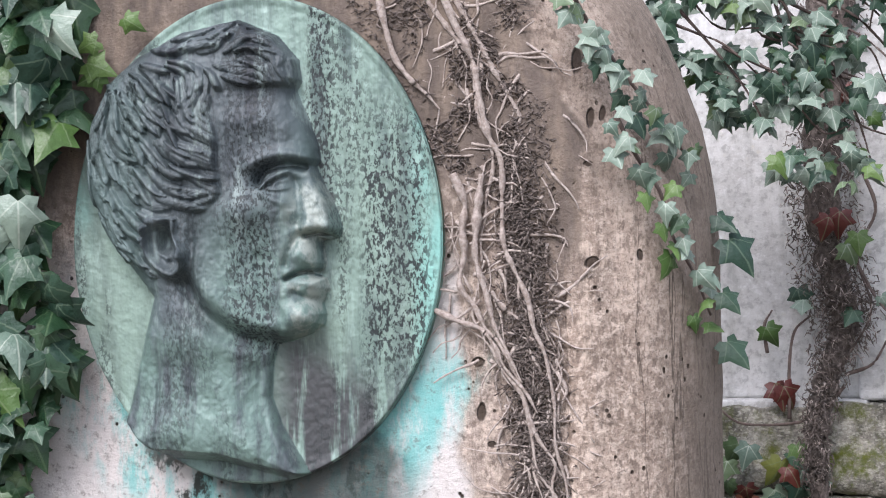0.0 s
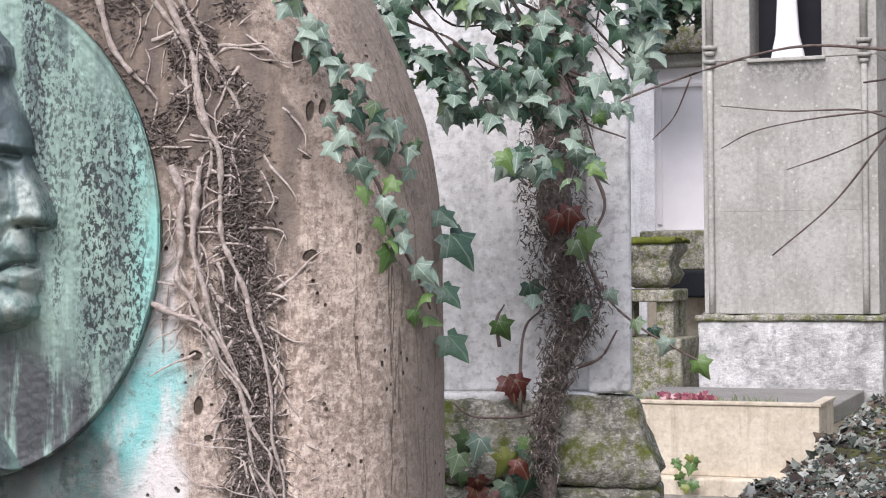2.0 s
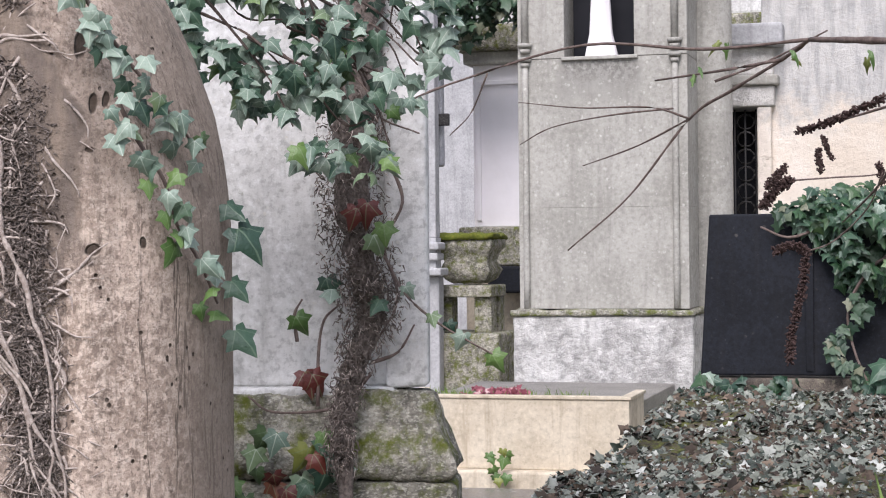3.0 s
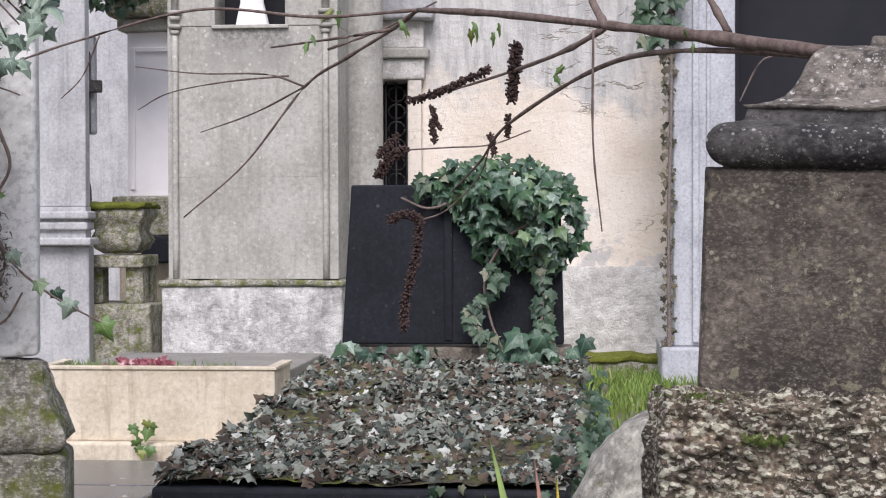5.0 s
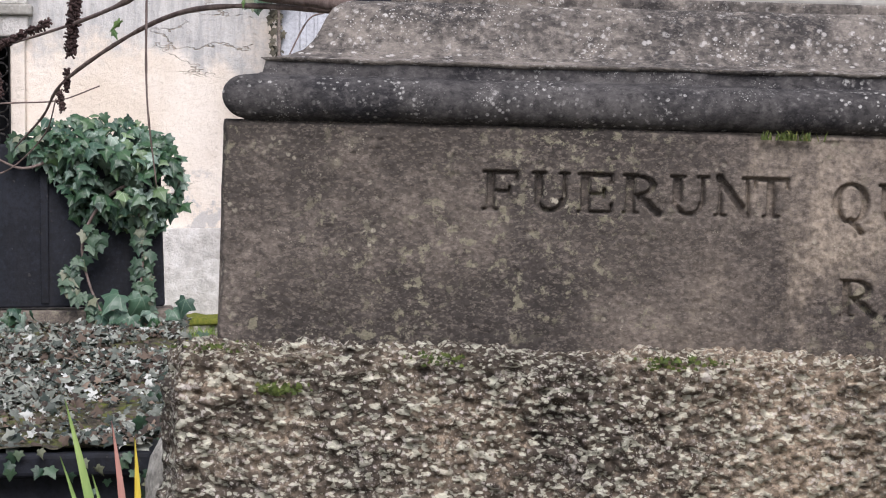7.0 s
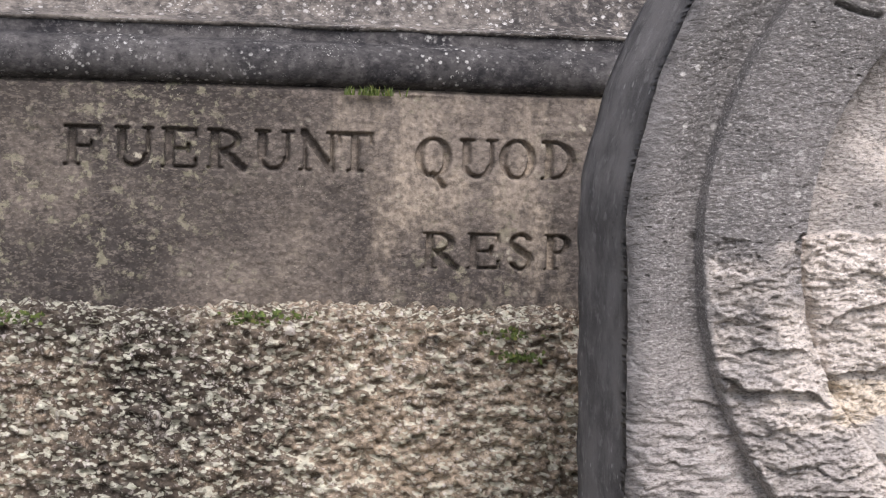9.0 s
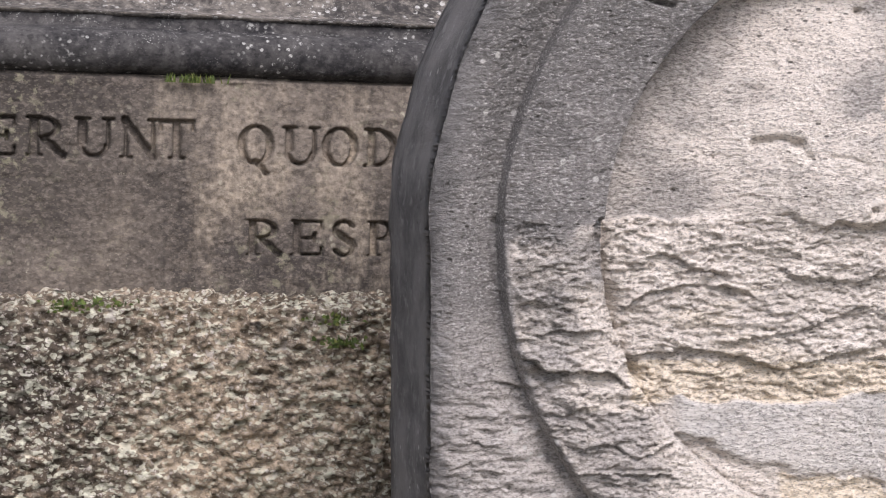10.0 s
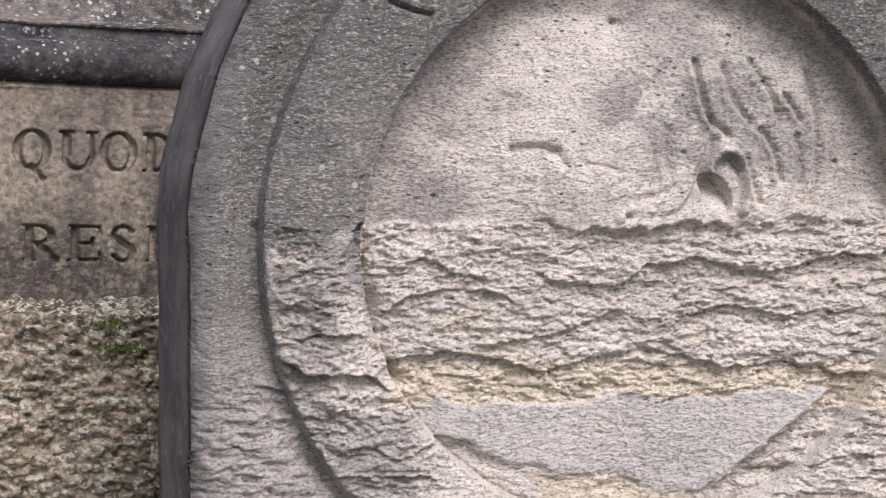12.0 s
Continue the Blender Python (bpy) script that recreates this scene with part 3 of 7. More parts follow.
def bronze(name, base, dark, pale, spots, sheen, plate=False):
    n = Nodes(name)
    x, y, z = n.axes()
    run = n.noise(11, 7, 0.68, stretch=(2.4, 1, 0.28))
    fine = n.noise(85, 8, 0.7)
    col = n.mix(base, dark, n.step(run, 0.42, 0.66))
    col = n.mix(col, pale, n.calc("MULTIPLY", n.step(n.noise(16, 7, 0.7, stretch=(2.0, 1, 0.4), shift=(5, 0, 2)), 0.52, 0.66), 0.75))
    col = n.mix(col, sheen, n.calc("MULTIPLY", n.step(n.noise(3.5, 4, 0.5, stretch=(2, 1, 0.5), shift=(1, 0, 7)), 0.45, 0.65), 0.6))
    # black corrosion pitting, thickest in vertical belts
    belt = n.step(n.noise(5.5, 4, 0.6, stretch=(2.6, 1, 0.5), shift=(2.3, 0, 3)), 0.5, 0.6)
    pit = n.step(n.noise(215, 6, 0.7, stretch=(1, 1, 0.55)), 0.49, 0.535)
    if plate:
        wide = n.calc("ADD", x, n.calc("MULTIPLY", n.calc("SUBTRACT", n.noise(8, 4), 0.5), 0.05))
        right = n.calc("MULTIPLY", n.step(n.calc("ABSOLUTE", n.calc("ADD", wide, 0.062)), 0.062, 0.03), n.calc("MULTIPLY", n.step(z, 1.1, 1.2), n.step(z, 1.56, 1.45)))
        brow = n.calc("MULTIPLY", n.step(n.calc("ABSOLUTE", n.calc("ADD", wide, 0.16)), 0.03, 0.01), n.step(z, 1.3, 1.4))
        belt = n.calc("MAXIMUM", right, n.calc("MAXIMUM", brow, n.calc("MULTIPLY", belt, 0.75)))
        foot = n.calc("MULTIPLY", n.step(n.calc("ADD", z, n.calc("MULTIPLY", wide, 0.7)), 1.13, 1.02), n.step(wide, -0.27, -0.2))
        col = n.mix(col, n.mix((0.075, 0.085, 0.085), (0.05, 0.045, 0.05), fine), n.calc("MULTIPLY", foot, n.step(n.noise(14, 6, 0.65, stretch=(2.5, 1, 0.3), shift=(4, 4, 4)), 0.38, 0.52)))
        rimx = n.calc("MULTIPLY", n.step(n.calc("ABSOLUTE", n.calc("ADD", x, 0.267)), 0.215, 0.255), n.step(n.noise(9, 5, 0.6, stretch=(1, 1, 0.5)), 0.35, 0.6))
        col = n.mix(col, (0.25, 0.56, 0.50), n.calc("MULTIPLY", rimx, 0.8))
    if not plate:
        green = n.step(n.noise(9, 7, 0.68, stretch=(2.2, 1, 0.4), shift=(3, 0, 9)), 0.40, 0.58)
        col = n.mix(col, n.mix((0.20, 0.31, 0.265), (0.13, 0.19, 0.175), fine), n.calc("MULTIPLY", n.calc("MULTIPLY", green, n.calc("MAXIMUM", n.step(x, -0.36, -0.26), n.calc("MULTIPLY", n.step(z, 1.25, 1.17), 1.0))), n.step(z, 1.45, 1.25)))
        scale = n.calc("MULTIPLY", n.step(n.calc("ABSOLUTE", n.calc("ADD", n.calc("ADD", x, 0.172), n.calc("MULTIPLY", n.calc("SUBTRACT", n.noise(9, 4), 0.5), 0.06))), 0.04, 0.012), n.calc("MULTIPLY", n.step(z, 1.18, 1.22), n.step(z, 1.44, 1.38)))
        col = n.mix(col, n.mix((0.40, 0.44, 0.39), (0.22, 0.27, 0.25), fine), n.calc("MULTIPLY", scale, n.step(n.noise(30, 6, 0.68, stretch=(1.4, 1, 0.7), shift=(2, 8, 1)), 0.42, 0.56)))
        face_belt = n.calc("MULTIPLY", n.step(n.calc("ABSOLUTE", n.calc("ADD", x, 0.25)), 0.045, 0.02), n.step(z, 1.14, 1.2))
        belt = n.calc("MAXIMUM", n.calc("MULTIPLY", belt, 0.6), face_belt)
    col = n.mix(col, (0.02, 0.026, 0.028), n.calc("MULTIPLY", n.calc("MULTIPLY", belt, pit), spots))
    col = n.mix(col, dark, n.calc("MULTIPLY", n.step(fine, 0.5, 0.75), 0.4))
    return n.finish(col, n.calc("ADD", 0.42, n.calc("MULTIPLY", fine, 0.25)), n.calc("SUBTRACT", fine, n.calc("MULTIPLY", n.calc("MULTIPLY", belt, pit), 0.8)), 0.35, 0.002, 0.5, 0.15)


BRONZE_PLATE = bronze("verdigris_bronze", (0.225, 0.325, 0.275), (0.10, 0.145, 0.135), (0.32, 0.44, 0.385), 0.97, (0.27, 0.37, 0.305), True)
BRONZE_HEAD = bronze("dark_patinated_bronze", (0.10, 0.124, 0.132), (0.034, 0.041, 0.05), (0.27, 0.34, 0.325), 0.9, (0.13, 0.20, 0.185))

HEAD = [(430, 38), (500, 68), (535, 110), (541, 148), (532, 165), (548, 205), (562, 238), (571, 265), (573, 284), (567, 298), (576, 320), (592, 350), (606, 383), (612, 406), (607, 420), (592, 425), (576, 425),
        (579, 442), (583, 466), (579, 478), (568, 484), (584, 492), (588, 510), (583, 525), (579, 535), (585, 553), (581, 573), (561, 589), (526, 602), (500, 608), (492, 645), (490, 700), (507, 748), (556, 834),
        (530, 846), (450, 850), (340, 842), (262, 818), (222, 793), (243, 700), (264, 600), (280, 528), (255, 492), (220, 450), (187, 396), (167, 340), (160, 280), (167, 220), (200, 145), (255, 98), (330, 58)]
HAIR = [(430, 38), (500, 68), (540, 115), (541, 158), (500, 160), (440, 166), (408, 168), (398, 205), (412, 250), (410, 300), (420, 345), (395, 376), (352, 394), (305, 392), (284, 420), (288, 465),
        (312, 500), (280, 520), (255, 494), (220, 450), (185, 396), (160, 290), (167, 220), (200, 145), (255, 98), (330, 58)]
# which way the locks are combed: place and direction
COMB = [(200, 200, -0.2, 1), (190, 300, 0.1, 1), (215, 400, 0.5, 1), (250, 460, 1, 1), (300, 500, 1, 0.3), (245, 140, 0.9, 0.5), (285, 165, 0.6, 0.9), (335, 190, 0.55, 1), (300, 245, 0.7, 0.8), (290, 320, 0.6, 0.8), (335, 372, 1, 0.1),
        (385, 368, 1, -0.35), (380, 315, 0.8, 0.5), (375, 250, 1, 0.25), (372, 175, -0.35, 1), (430, 80, 0.7, -0.7), (480, 88, 0.9, 0.35), (522, 130, 0.3, 1), (455, 145, 1, 0.3), (350, 90, 1, -0.25), (300, 112, 1, 0.3)]


def stroke(px, py, points):
    """Distance to an open line through points."""
    best = np.full(px.shape, 1e9)
    for (x0, y0), (x1, y1) in zip(points, points[1:]):
        dx, dy = x1 - x0, y1 - y0
        t = np.clip(((px - x0) * dx + (py - y0) * dy) / (dx * dx + dy * dy + 1e-9), 0, 1)
        best = np.minimum(best, np.hypot(px - x0 - t * dx, py - y0 - t * dy))
    return best


def crease(px, py, points, width, depth):
    fine = [tuple(q)[:2] for q in catmull([(x, y, 0) for x, y in points], 4)] if len(points) > 2 else points
    return depth * np.exp(-(stroke(px, py, fine) / width) ** 2)


def locks(px, py):
    """Tufts of modelled hair: tapering, overlapping ridges that follow the combing."""
    rng = random.Random(8)
    out = np.zeros(px.shape)
    comb = np.array(COMB, float)
    made = 0
    while made < 210:
        x, y = rng.uniform(160, 540), rng.uniform(40, 515)
        if edge_distance(np.array([x]), np.array([y]), HAIR)[0] < 4:
            continue
        made += 1
        curl, length, w0 = rng.uniform(-0.05, 0.05), rng.randint(7, 15), rng.uniform(5.0, 10.0)
        line, ang = [(x, y)], 0.0
        for i in range(length):
            k = 1 / ((comb[:, 0] - x) ** 2 + (comb[:, 1] - y) ** 2 + 60) ** 1.5
            dx, dy = (k * comb[:, 2]).sum(), (k * comb[:, 3]).sum()
            a = math.atan2(dy, dx) + curl * i
            x, y = x + 6 * math.cos(a), y + 6 * math.sin(a)
            line.append((x, y))
        xs, ys = [q[0] for q in line], [q[1] for q in line]
        box = (px > min(xs) - 14) & (px < max(xs) + 14) & (py > min(ys) - 14) & (py < max(ys) + 14)
        if not box.any():
            continue
        bx, by = px[box], py[box]
        best, along, side = np.full(bx.shape, 1e9), np.zeros(bx.shape), np.zeros(bx.shape)
        for i, ((x0, y0), (x1, y1)) in enumerate(zip(line, line[1:])):
            dx, dy = x1 - x0, y1 - y0
            t = np.clip(((bx - x0) * dx + (by - y0) * dy) / 36.0, 0, 1)
            d = np.hypot(bx - x0 - t * dx, by - y0 - t * dy)
            near = d < best
            best = np.where(near, d, best)
            along = np.where(near, (i + t) / length, along)
            side = np.where(near, ((bx - x0) * dy - (by - y0) * dx) / 6.0, side)
        w = w0 * np.sqrt(np.clip(4 * (along + 0.06) * (1.03 - along), 0, 1))
        ridge = np.sqrt(np.clip(1 - (best / np.maximum(w, 0.5)) ** 2, 0, 1))
        lift = rng.uniform(0.25, 0.85)
        up = ridge * (lift + 0.35 * along + 0.10 * np.cos(side * 2.1))
        out[box] = np.maximum(out[box], up)
    return out


def edge_distance(px, py, poly):
    """Distance to a closed outline, positive inside."""
    best = np.full(px.shape, 1e9)
    inside = np.zeros(px.shape, bool)
    for (x0, y0), (x1, y1) in zip(poly, poly[1:] + poly[:1]):
        dx, dy = x1 - x0, y1 - y0
        t = np.clip(((px - x0) * dx + (py - y0) * dy) / (dx * dx + dy * dy), 0, 1)
        best = np.minimum(best, np.hypot(px - x0 - t * dx, py - y0 - t * dy))
        cross = ((y0 > py) != (y1 > py)) & (px < (x1 - x0) * (py - y0) / (y1 - y0 + 1e-9) + x0)
        inside ^= cross
    return np.where(inside, best, -best)


def head_relief(px, py):
    """The profile head, in a grid of 1/1000 of the stone's width; returns metres out of the plate."""
    wx, wy = px + 1.5 * fbm(px / 40, py / 40, seed=3), py + 1.5 * fbm(px / 40, py / 40, seed=4)
    d = edge_distance(wx, wy, HEAD)
    p = np.maximum(d, 0)
    h = 0.030 * (1 - np.exp(-p / 9)) + 0.030 * (1 - np.exp(-p / 85))
    hair = smooth(-5, 7, edge_distance(wx, wy, HAIR)) * smooth(-1, 8, d)
    tuft = locks(px, py)
    h = h + hair * (0.004 + 0.013 * tuft + 0.0012 * fbm(px / 12, py / 12, seed=12) - 0.004)
    skin = 1 - hair
    # brow, socket and eye
    f = crease(px, py, [(470, 296), (492, 286), (525, 279), (566, 284)], 13, 0.008)
    f = f + crease(px, py, [(478, 326), (486, 309), (503, 299), (528, 295), (552, 299)], 8, -0.019)
    f = f - 0.010 * blob(px, py, 520, 322, 40, 24) + 0.009 * blob(px, py, 508, 324, 19, 13, -12)
    f = f + crease(px, py, [(486, 336), (500, 322), (514, 313), (529, 307)], 4, 0.006) + crease(px, py, [(492, 338), (506, 326), (524, 317)], 2.8, -0.005)
    f = f + crease(px, py, [(492, 337), (510, 340), (528, 337)], 3.5, 0.004) + crease(px, py, [(490, 347), (506, 357), (524, 362)], 7, 0.005) - 0.004 * blob(px, py, 515, 329, 4, 5)
    # nose
    f = f + crease(px, py, [(571, 300), (589, 352), (602, 398)], 15, 0.012) + crease(px, py, [(538, 325), (546, 368), (544, 398)], 10, -0.008)
    f = f + 0.012 * blob(px, py, 563, 405, 14, 11) + 0.006 * blob(px, py, 597, 405, 12, 12) + crease(px, py, [(554, 419), (575, 415), (600, 420)], 4.5, -0.022)
    # mouth and chin
    f = f + crease(px, py, [(548, 416), (534, 440), (524, 470)], 7, -0.008) + 0.007 * blob(px, py, 556, 453, 26, 20) + crease(px, py, [(524, 494), (542, 485), (560, 481), (588, 485)], 3.6, -0.020)
    f = f + 0.010 * blob(px, py, 562, 499, 20, 10) + crease(px, py, [(538, 520), (562, 528), (588, 530)], 7, -0.008) + 0.012 * blob(px, py, 556, 560, 30, 24)
    f = f + crease(px, py, [(508, 500), (512, 540), (522, 572)], 7, -0.004) + crease(px, py, [(478, 455), (486, 515), (498, 562)], 8, -0.004)
    # cheek, jaw and forehead
    f = f + 0.011 * blob(px, py, 452, 378, 50, 30) - 0.008 * blob(px, py, 478, 468, 36, 52) + 0.006 * blob(px, py, 480, 222, 60, 26) - 0.005 * blob(px, py, 425, 300, 22, 60)
    f = f + crease(px, py, [(520, 580), (450, 560), (390, 510), (366, 465)], 22, 0.010)
    f = f + 0.0012 * fbm(px / 22, py / 30, seed=15) + 0.0006 * fbm(px / 5, py / 6, octaves=2, seed=16)
    h = h + skin * smooth(0, 12, d) * f
    # under the jaw and down the neck
    neck = smooth(0, 20, d)
    h = h + neck * crease(px, py, [(560, 616), (500, 610), (430, 590), (378, 548), (352, 505)], 17, -0.017)
    h = h - neck * 0.012 * smooth(590, 660, py)
    h = h + neck * smooth(560, 640, py) * (crease(px, py, [(372, 560), (400, 660), (470, 790)], 20, 0.006) + crease(px, py, [(302, 560), (299, 680), (301, 790)], 4, -0.004) + 0.004 * fbm(px / 60, py / 90, seed=6))
    # ear
    ear = np.clip(1.4 * np.exp(-np.hypot((px - 322) / 48, (py - 436) / 66) ** 6), 0, 1)
    e = crease(px, py, [(316, 396), (293, 402), (284, 425), (290, 452), (308, 474), (334, 487), (352, 476), (356, 452)], 9, 0.016)
    e = e - 0.022 * blob(px, py, 318, 428, 15, 24) + crease(px, py, [(338, 398), (337, 420), (348, 440), (354, 456)], 6, 0.013) + crease(px, py, [(302, 418), (306, 445), (322, 458)], 5, 0.006) - 0.006 * blob(px, py, 336, 466, 9, 8)
    h = h + ear * e - 0.008 * blob(px, py, 366, 440, 8, 46) - 0.007 * blob(px, py, 274, 450, 8, 40, -20)
    # the bust is cut off along a slanting face
    cut = np.interp(px, [222, 405, 470, 556], [788, 796, 811, 834])
    h = h + 0.012 * smooth(700, 780, py) * smooth(0, 14, d)
    h = h * (1 - 0.97 * np.clip((py - cut) / 20, 0, 1))
    out = np.where(d > -1, h * smooth(-1.5, 2.5, d), 0)
    # the plate bends up softly around the head
    return out + np.where(d <= 0, 0.003 * np.exp(d / 22), 0.003), d


def medallion():
    n = 460
    u = np.linspace(-1, 1, n)
    U, V = np.meshgrid(u, u, indexing="ij")
    X, Y = U * np.sqrt(1 - V * V / 2), V * np.sqrt(1 - U * U / 2)
    px, py = 455 + 325 * X, 425 + 430 * Y
    h, d = head_relief(px, py)
    r = np.hypot(X, Y)
    h = h + 0.002 * smooth(0.955, 0.985, r) - 0.006 * smooth(0.992, 1.0, r) + 0.0009 * fbm(px / 9, py / 9, seed=21) + 0.002 * fbm(px / 70, py / 70, seed=22)
    x = -0.255 + (px - 455) * 0.00081 - py * 0.0000141
    z = 1.667 - 0.000779 * py - (px - 455) * 0.0000154
    verts = np.stack([x, -0.012 - h, z], -1).reshape(-1, 3).tolist()
    faces = grid_faces(n, n)
    rim = [i * n for i in range(n)] + [(n - 1) * n + j for j in range(1, n)] + [i * n + n - 1 for i in range(n - 2, -1, -1)] + [j for j in range(n - 2, 0, -1)]
    off = len(verts)
    verts += [(verts[i][0], 0.024, verts[i][2]) for i in rim]
    faces += [(rim[i], rim[(i + 1) % len(rim)], off + (i + 1) % len(rim), off + i) for i in range(len(rim))]
    root = thing("medallion", FRAME_A, "oval green bronze relief medallion with a carved head in profile", "medallion")
    raised = np.zeros(len(faces), bool)
    raised[:(n - 1) * (n - 1)] = (d > 0)[:-1, :-1].reshape(-1)
    for name, keep, material in (("plate", False, BRONZE_PLATE), ("head_relief", True, BRONZE_HEAD)):
        chosen = [f for f, flag in zip(faces, raised) if flag == keep]
        used = sorted({i for f in chosen for i in f})
        spot = {i: k for k, i in enumerate(used)}
        part(name, mesh_from(name, [verts[i] for i in used], [[spot[i] for i in f] for f in chosen], material), material, root, "dark patinated bronze head in profile" if keep else "")
    return root


medallion()

# ---- the dark monument with an engraved inscription ----
FRAME_C = basis(1.37, 1.3, -35.4) @ Matrix.Translation((0, 0, 1.2)) @ Matrix.Rotation(radians(1.7), 4, "Y") @ Matrix.Translation((0, 0, -1.2))


def letter(ch, x, y, w):
    """True where a carved capital of width w lies; x and y in heights of a capital."""
    def bar(x0, x1, y0, y1):
        return (x >= x0) & (x <= x1) & (y >= y0) & (y <= y1)

    def slant(x0, y0, x1, y1, half):
        t = np.clip(((x - x0) * (x1 - x0) + (y - y0) * (y1 - y0)) / ((x1 - x0) ** 2 + (y1 - y0) ** 2), 0, 1)
        return np.hypot(x - x0 - t * (x1 - x0), y - y0 - t * (y1 - y0)) < half

    def ring(cx, cy, a, b, side, thin):
        outer = ((x - cx) / a) ** 2 + ((y - cy) / b) ** 2 < 1
        inner = ((x - cx) / (a - side)) ** 2 + ((y - cy) / (b - thin)) ** 2 < 1
        return outer & ~inner

    S, T = 0.21, 0.066
    stem = bar(0.1, 0.1 + S, 0, 1) | bar(0, 0.4, 0, 0.05) | bar(0, 0.4, 0.95, 1)
    if ch in "FE":
        m = stem | bar(0.1, w, 1 - T, 1) | bar(w - T, w, 0.74, 1) | bar(0.3, w * 0.75, 0.47, 0.47 + T) | bar(w * 0.72, w * 0.8, 0.38, 0.64)
        return m | bar(0.1, w, 0, T) | bar(w - T, w, 0, 0.27) if ch == "E" else m
    if ch == "T":
        c = w / 2
        return bar(c - S / 2, c + S / 2, 0, 1) | bar(c - 0.22, c + 0.22, 0, 0.05) | bar(0, w, 1 - T, 1) | bar(0, T, 0.72, 1) | bar(w - T, w, 0.72, 1)
    if ch == "U":
        m = bar(0.08, 0.08 + S, 0.33, 1) | bar(w - 0.18, w - 0.1, 0.33, 1) | bar(0, 0.38, 0.95, 1) | bar(w - 0.3, w, 0.95, 1)
        return m | (ring((w - 0.02) / 2, 0.33, w / 2 - 0.09, 0.34, 0.14, 0.09) & (y < 0.34))
    if ch == "N":
        return bar(0.1, 0.18, 0, 1) | bar(w - 0.18, w - 0.1, 0, 1) | slant(0.1, 0.98, w - 0.16, 0.04, 0.095) | bar(0, 0.3, 0, 0.05) | bar(w - 0.32, w, 0.95, 1)
    if ch in "RP":
        m = stem | (ring(0.36, 0.73, w * 0.62 - 0.1, 0.27, 0.17, T) & (x > 0.28))
        return m | slant(0.45, 0.45, w - 0.06, 0.03, 0.09) if ch == "R" else m
    if ch == "D":
        return stem | (ring(0.3, 0.5, w - 0.3, 0.5, 0.19, T) & (x > 0.25))
    if ch in "OQ":
        m = ring(w / 2, 0.5, w / 2, 0.52, 0.19, T)
        return m | slant(w * 0.5, 0.06, w * 0.8, -0.24, 0.07) if ch == "Q" else m
    m = (ring(w / 2, 0.74, w / 2 - 0.02, 0.27, 0.13, T) & ((x < w / 2) | (y > 0.8))) | (ring(w / 2, 0.27, w / 2, 0.28, 0.15, T) & ((x > w / 2) | (y < 0.2)))
    return m | slant(w * 0.25, 0.62, w * 0.75, 0.4, 0.1)


def inscription(X, Z):
    """Depth mask of the two carved lines."""
    mask = np.zeros(X.shape)
    lines = (("FUERUNT", (-0.012, 0.036, 0.081, 0.125, 0.172, 0.216, 0.254), 1.244, 0.0385), ("QUOD", (0.332, 0.377, 0.418, 0.461), 1.241, 0.0385), ("RESP", (0.342, 0.387, 0.430, 0.466), 1.149, 0.0365))
    for word, starts, base, cap in lines:
        for ch, x0 in zip(word, starts):
            w = {"N": 0.98, "U": 0.98, "Q": 0.95, "O": 0.95, "R": 0.98, "S": 0.68, "P": 0.82}.get(ch, 0.9)
            mask = np.maximum(mask, letter(ch, (X - x0) / cap, (Z - base) / cap, w))
    soft = mask.copy()
    for axis in (0, 1):
        soft = (np.roll(soft, 1, axis) + 3 * soft + np.roll(soft, -1, axis)) / 5
    return soft


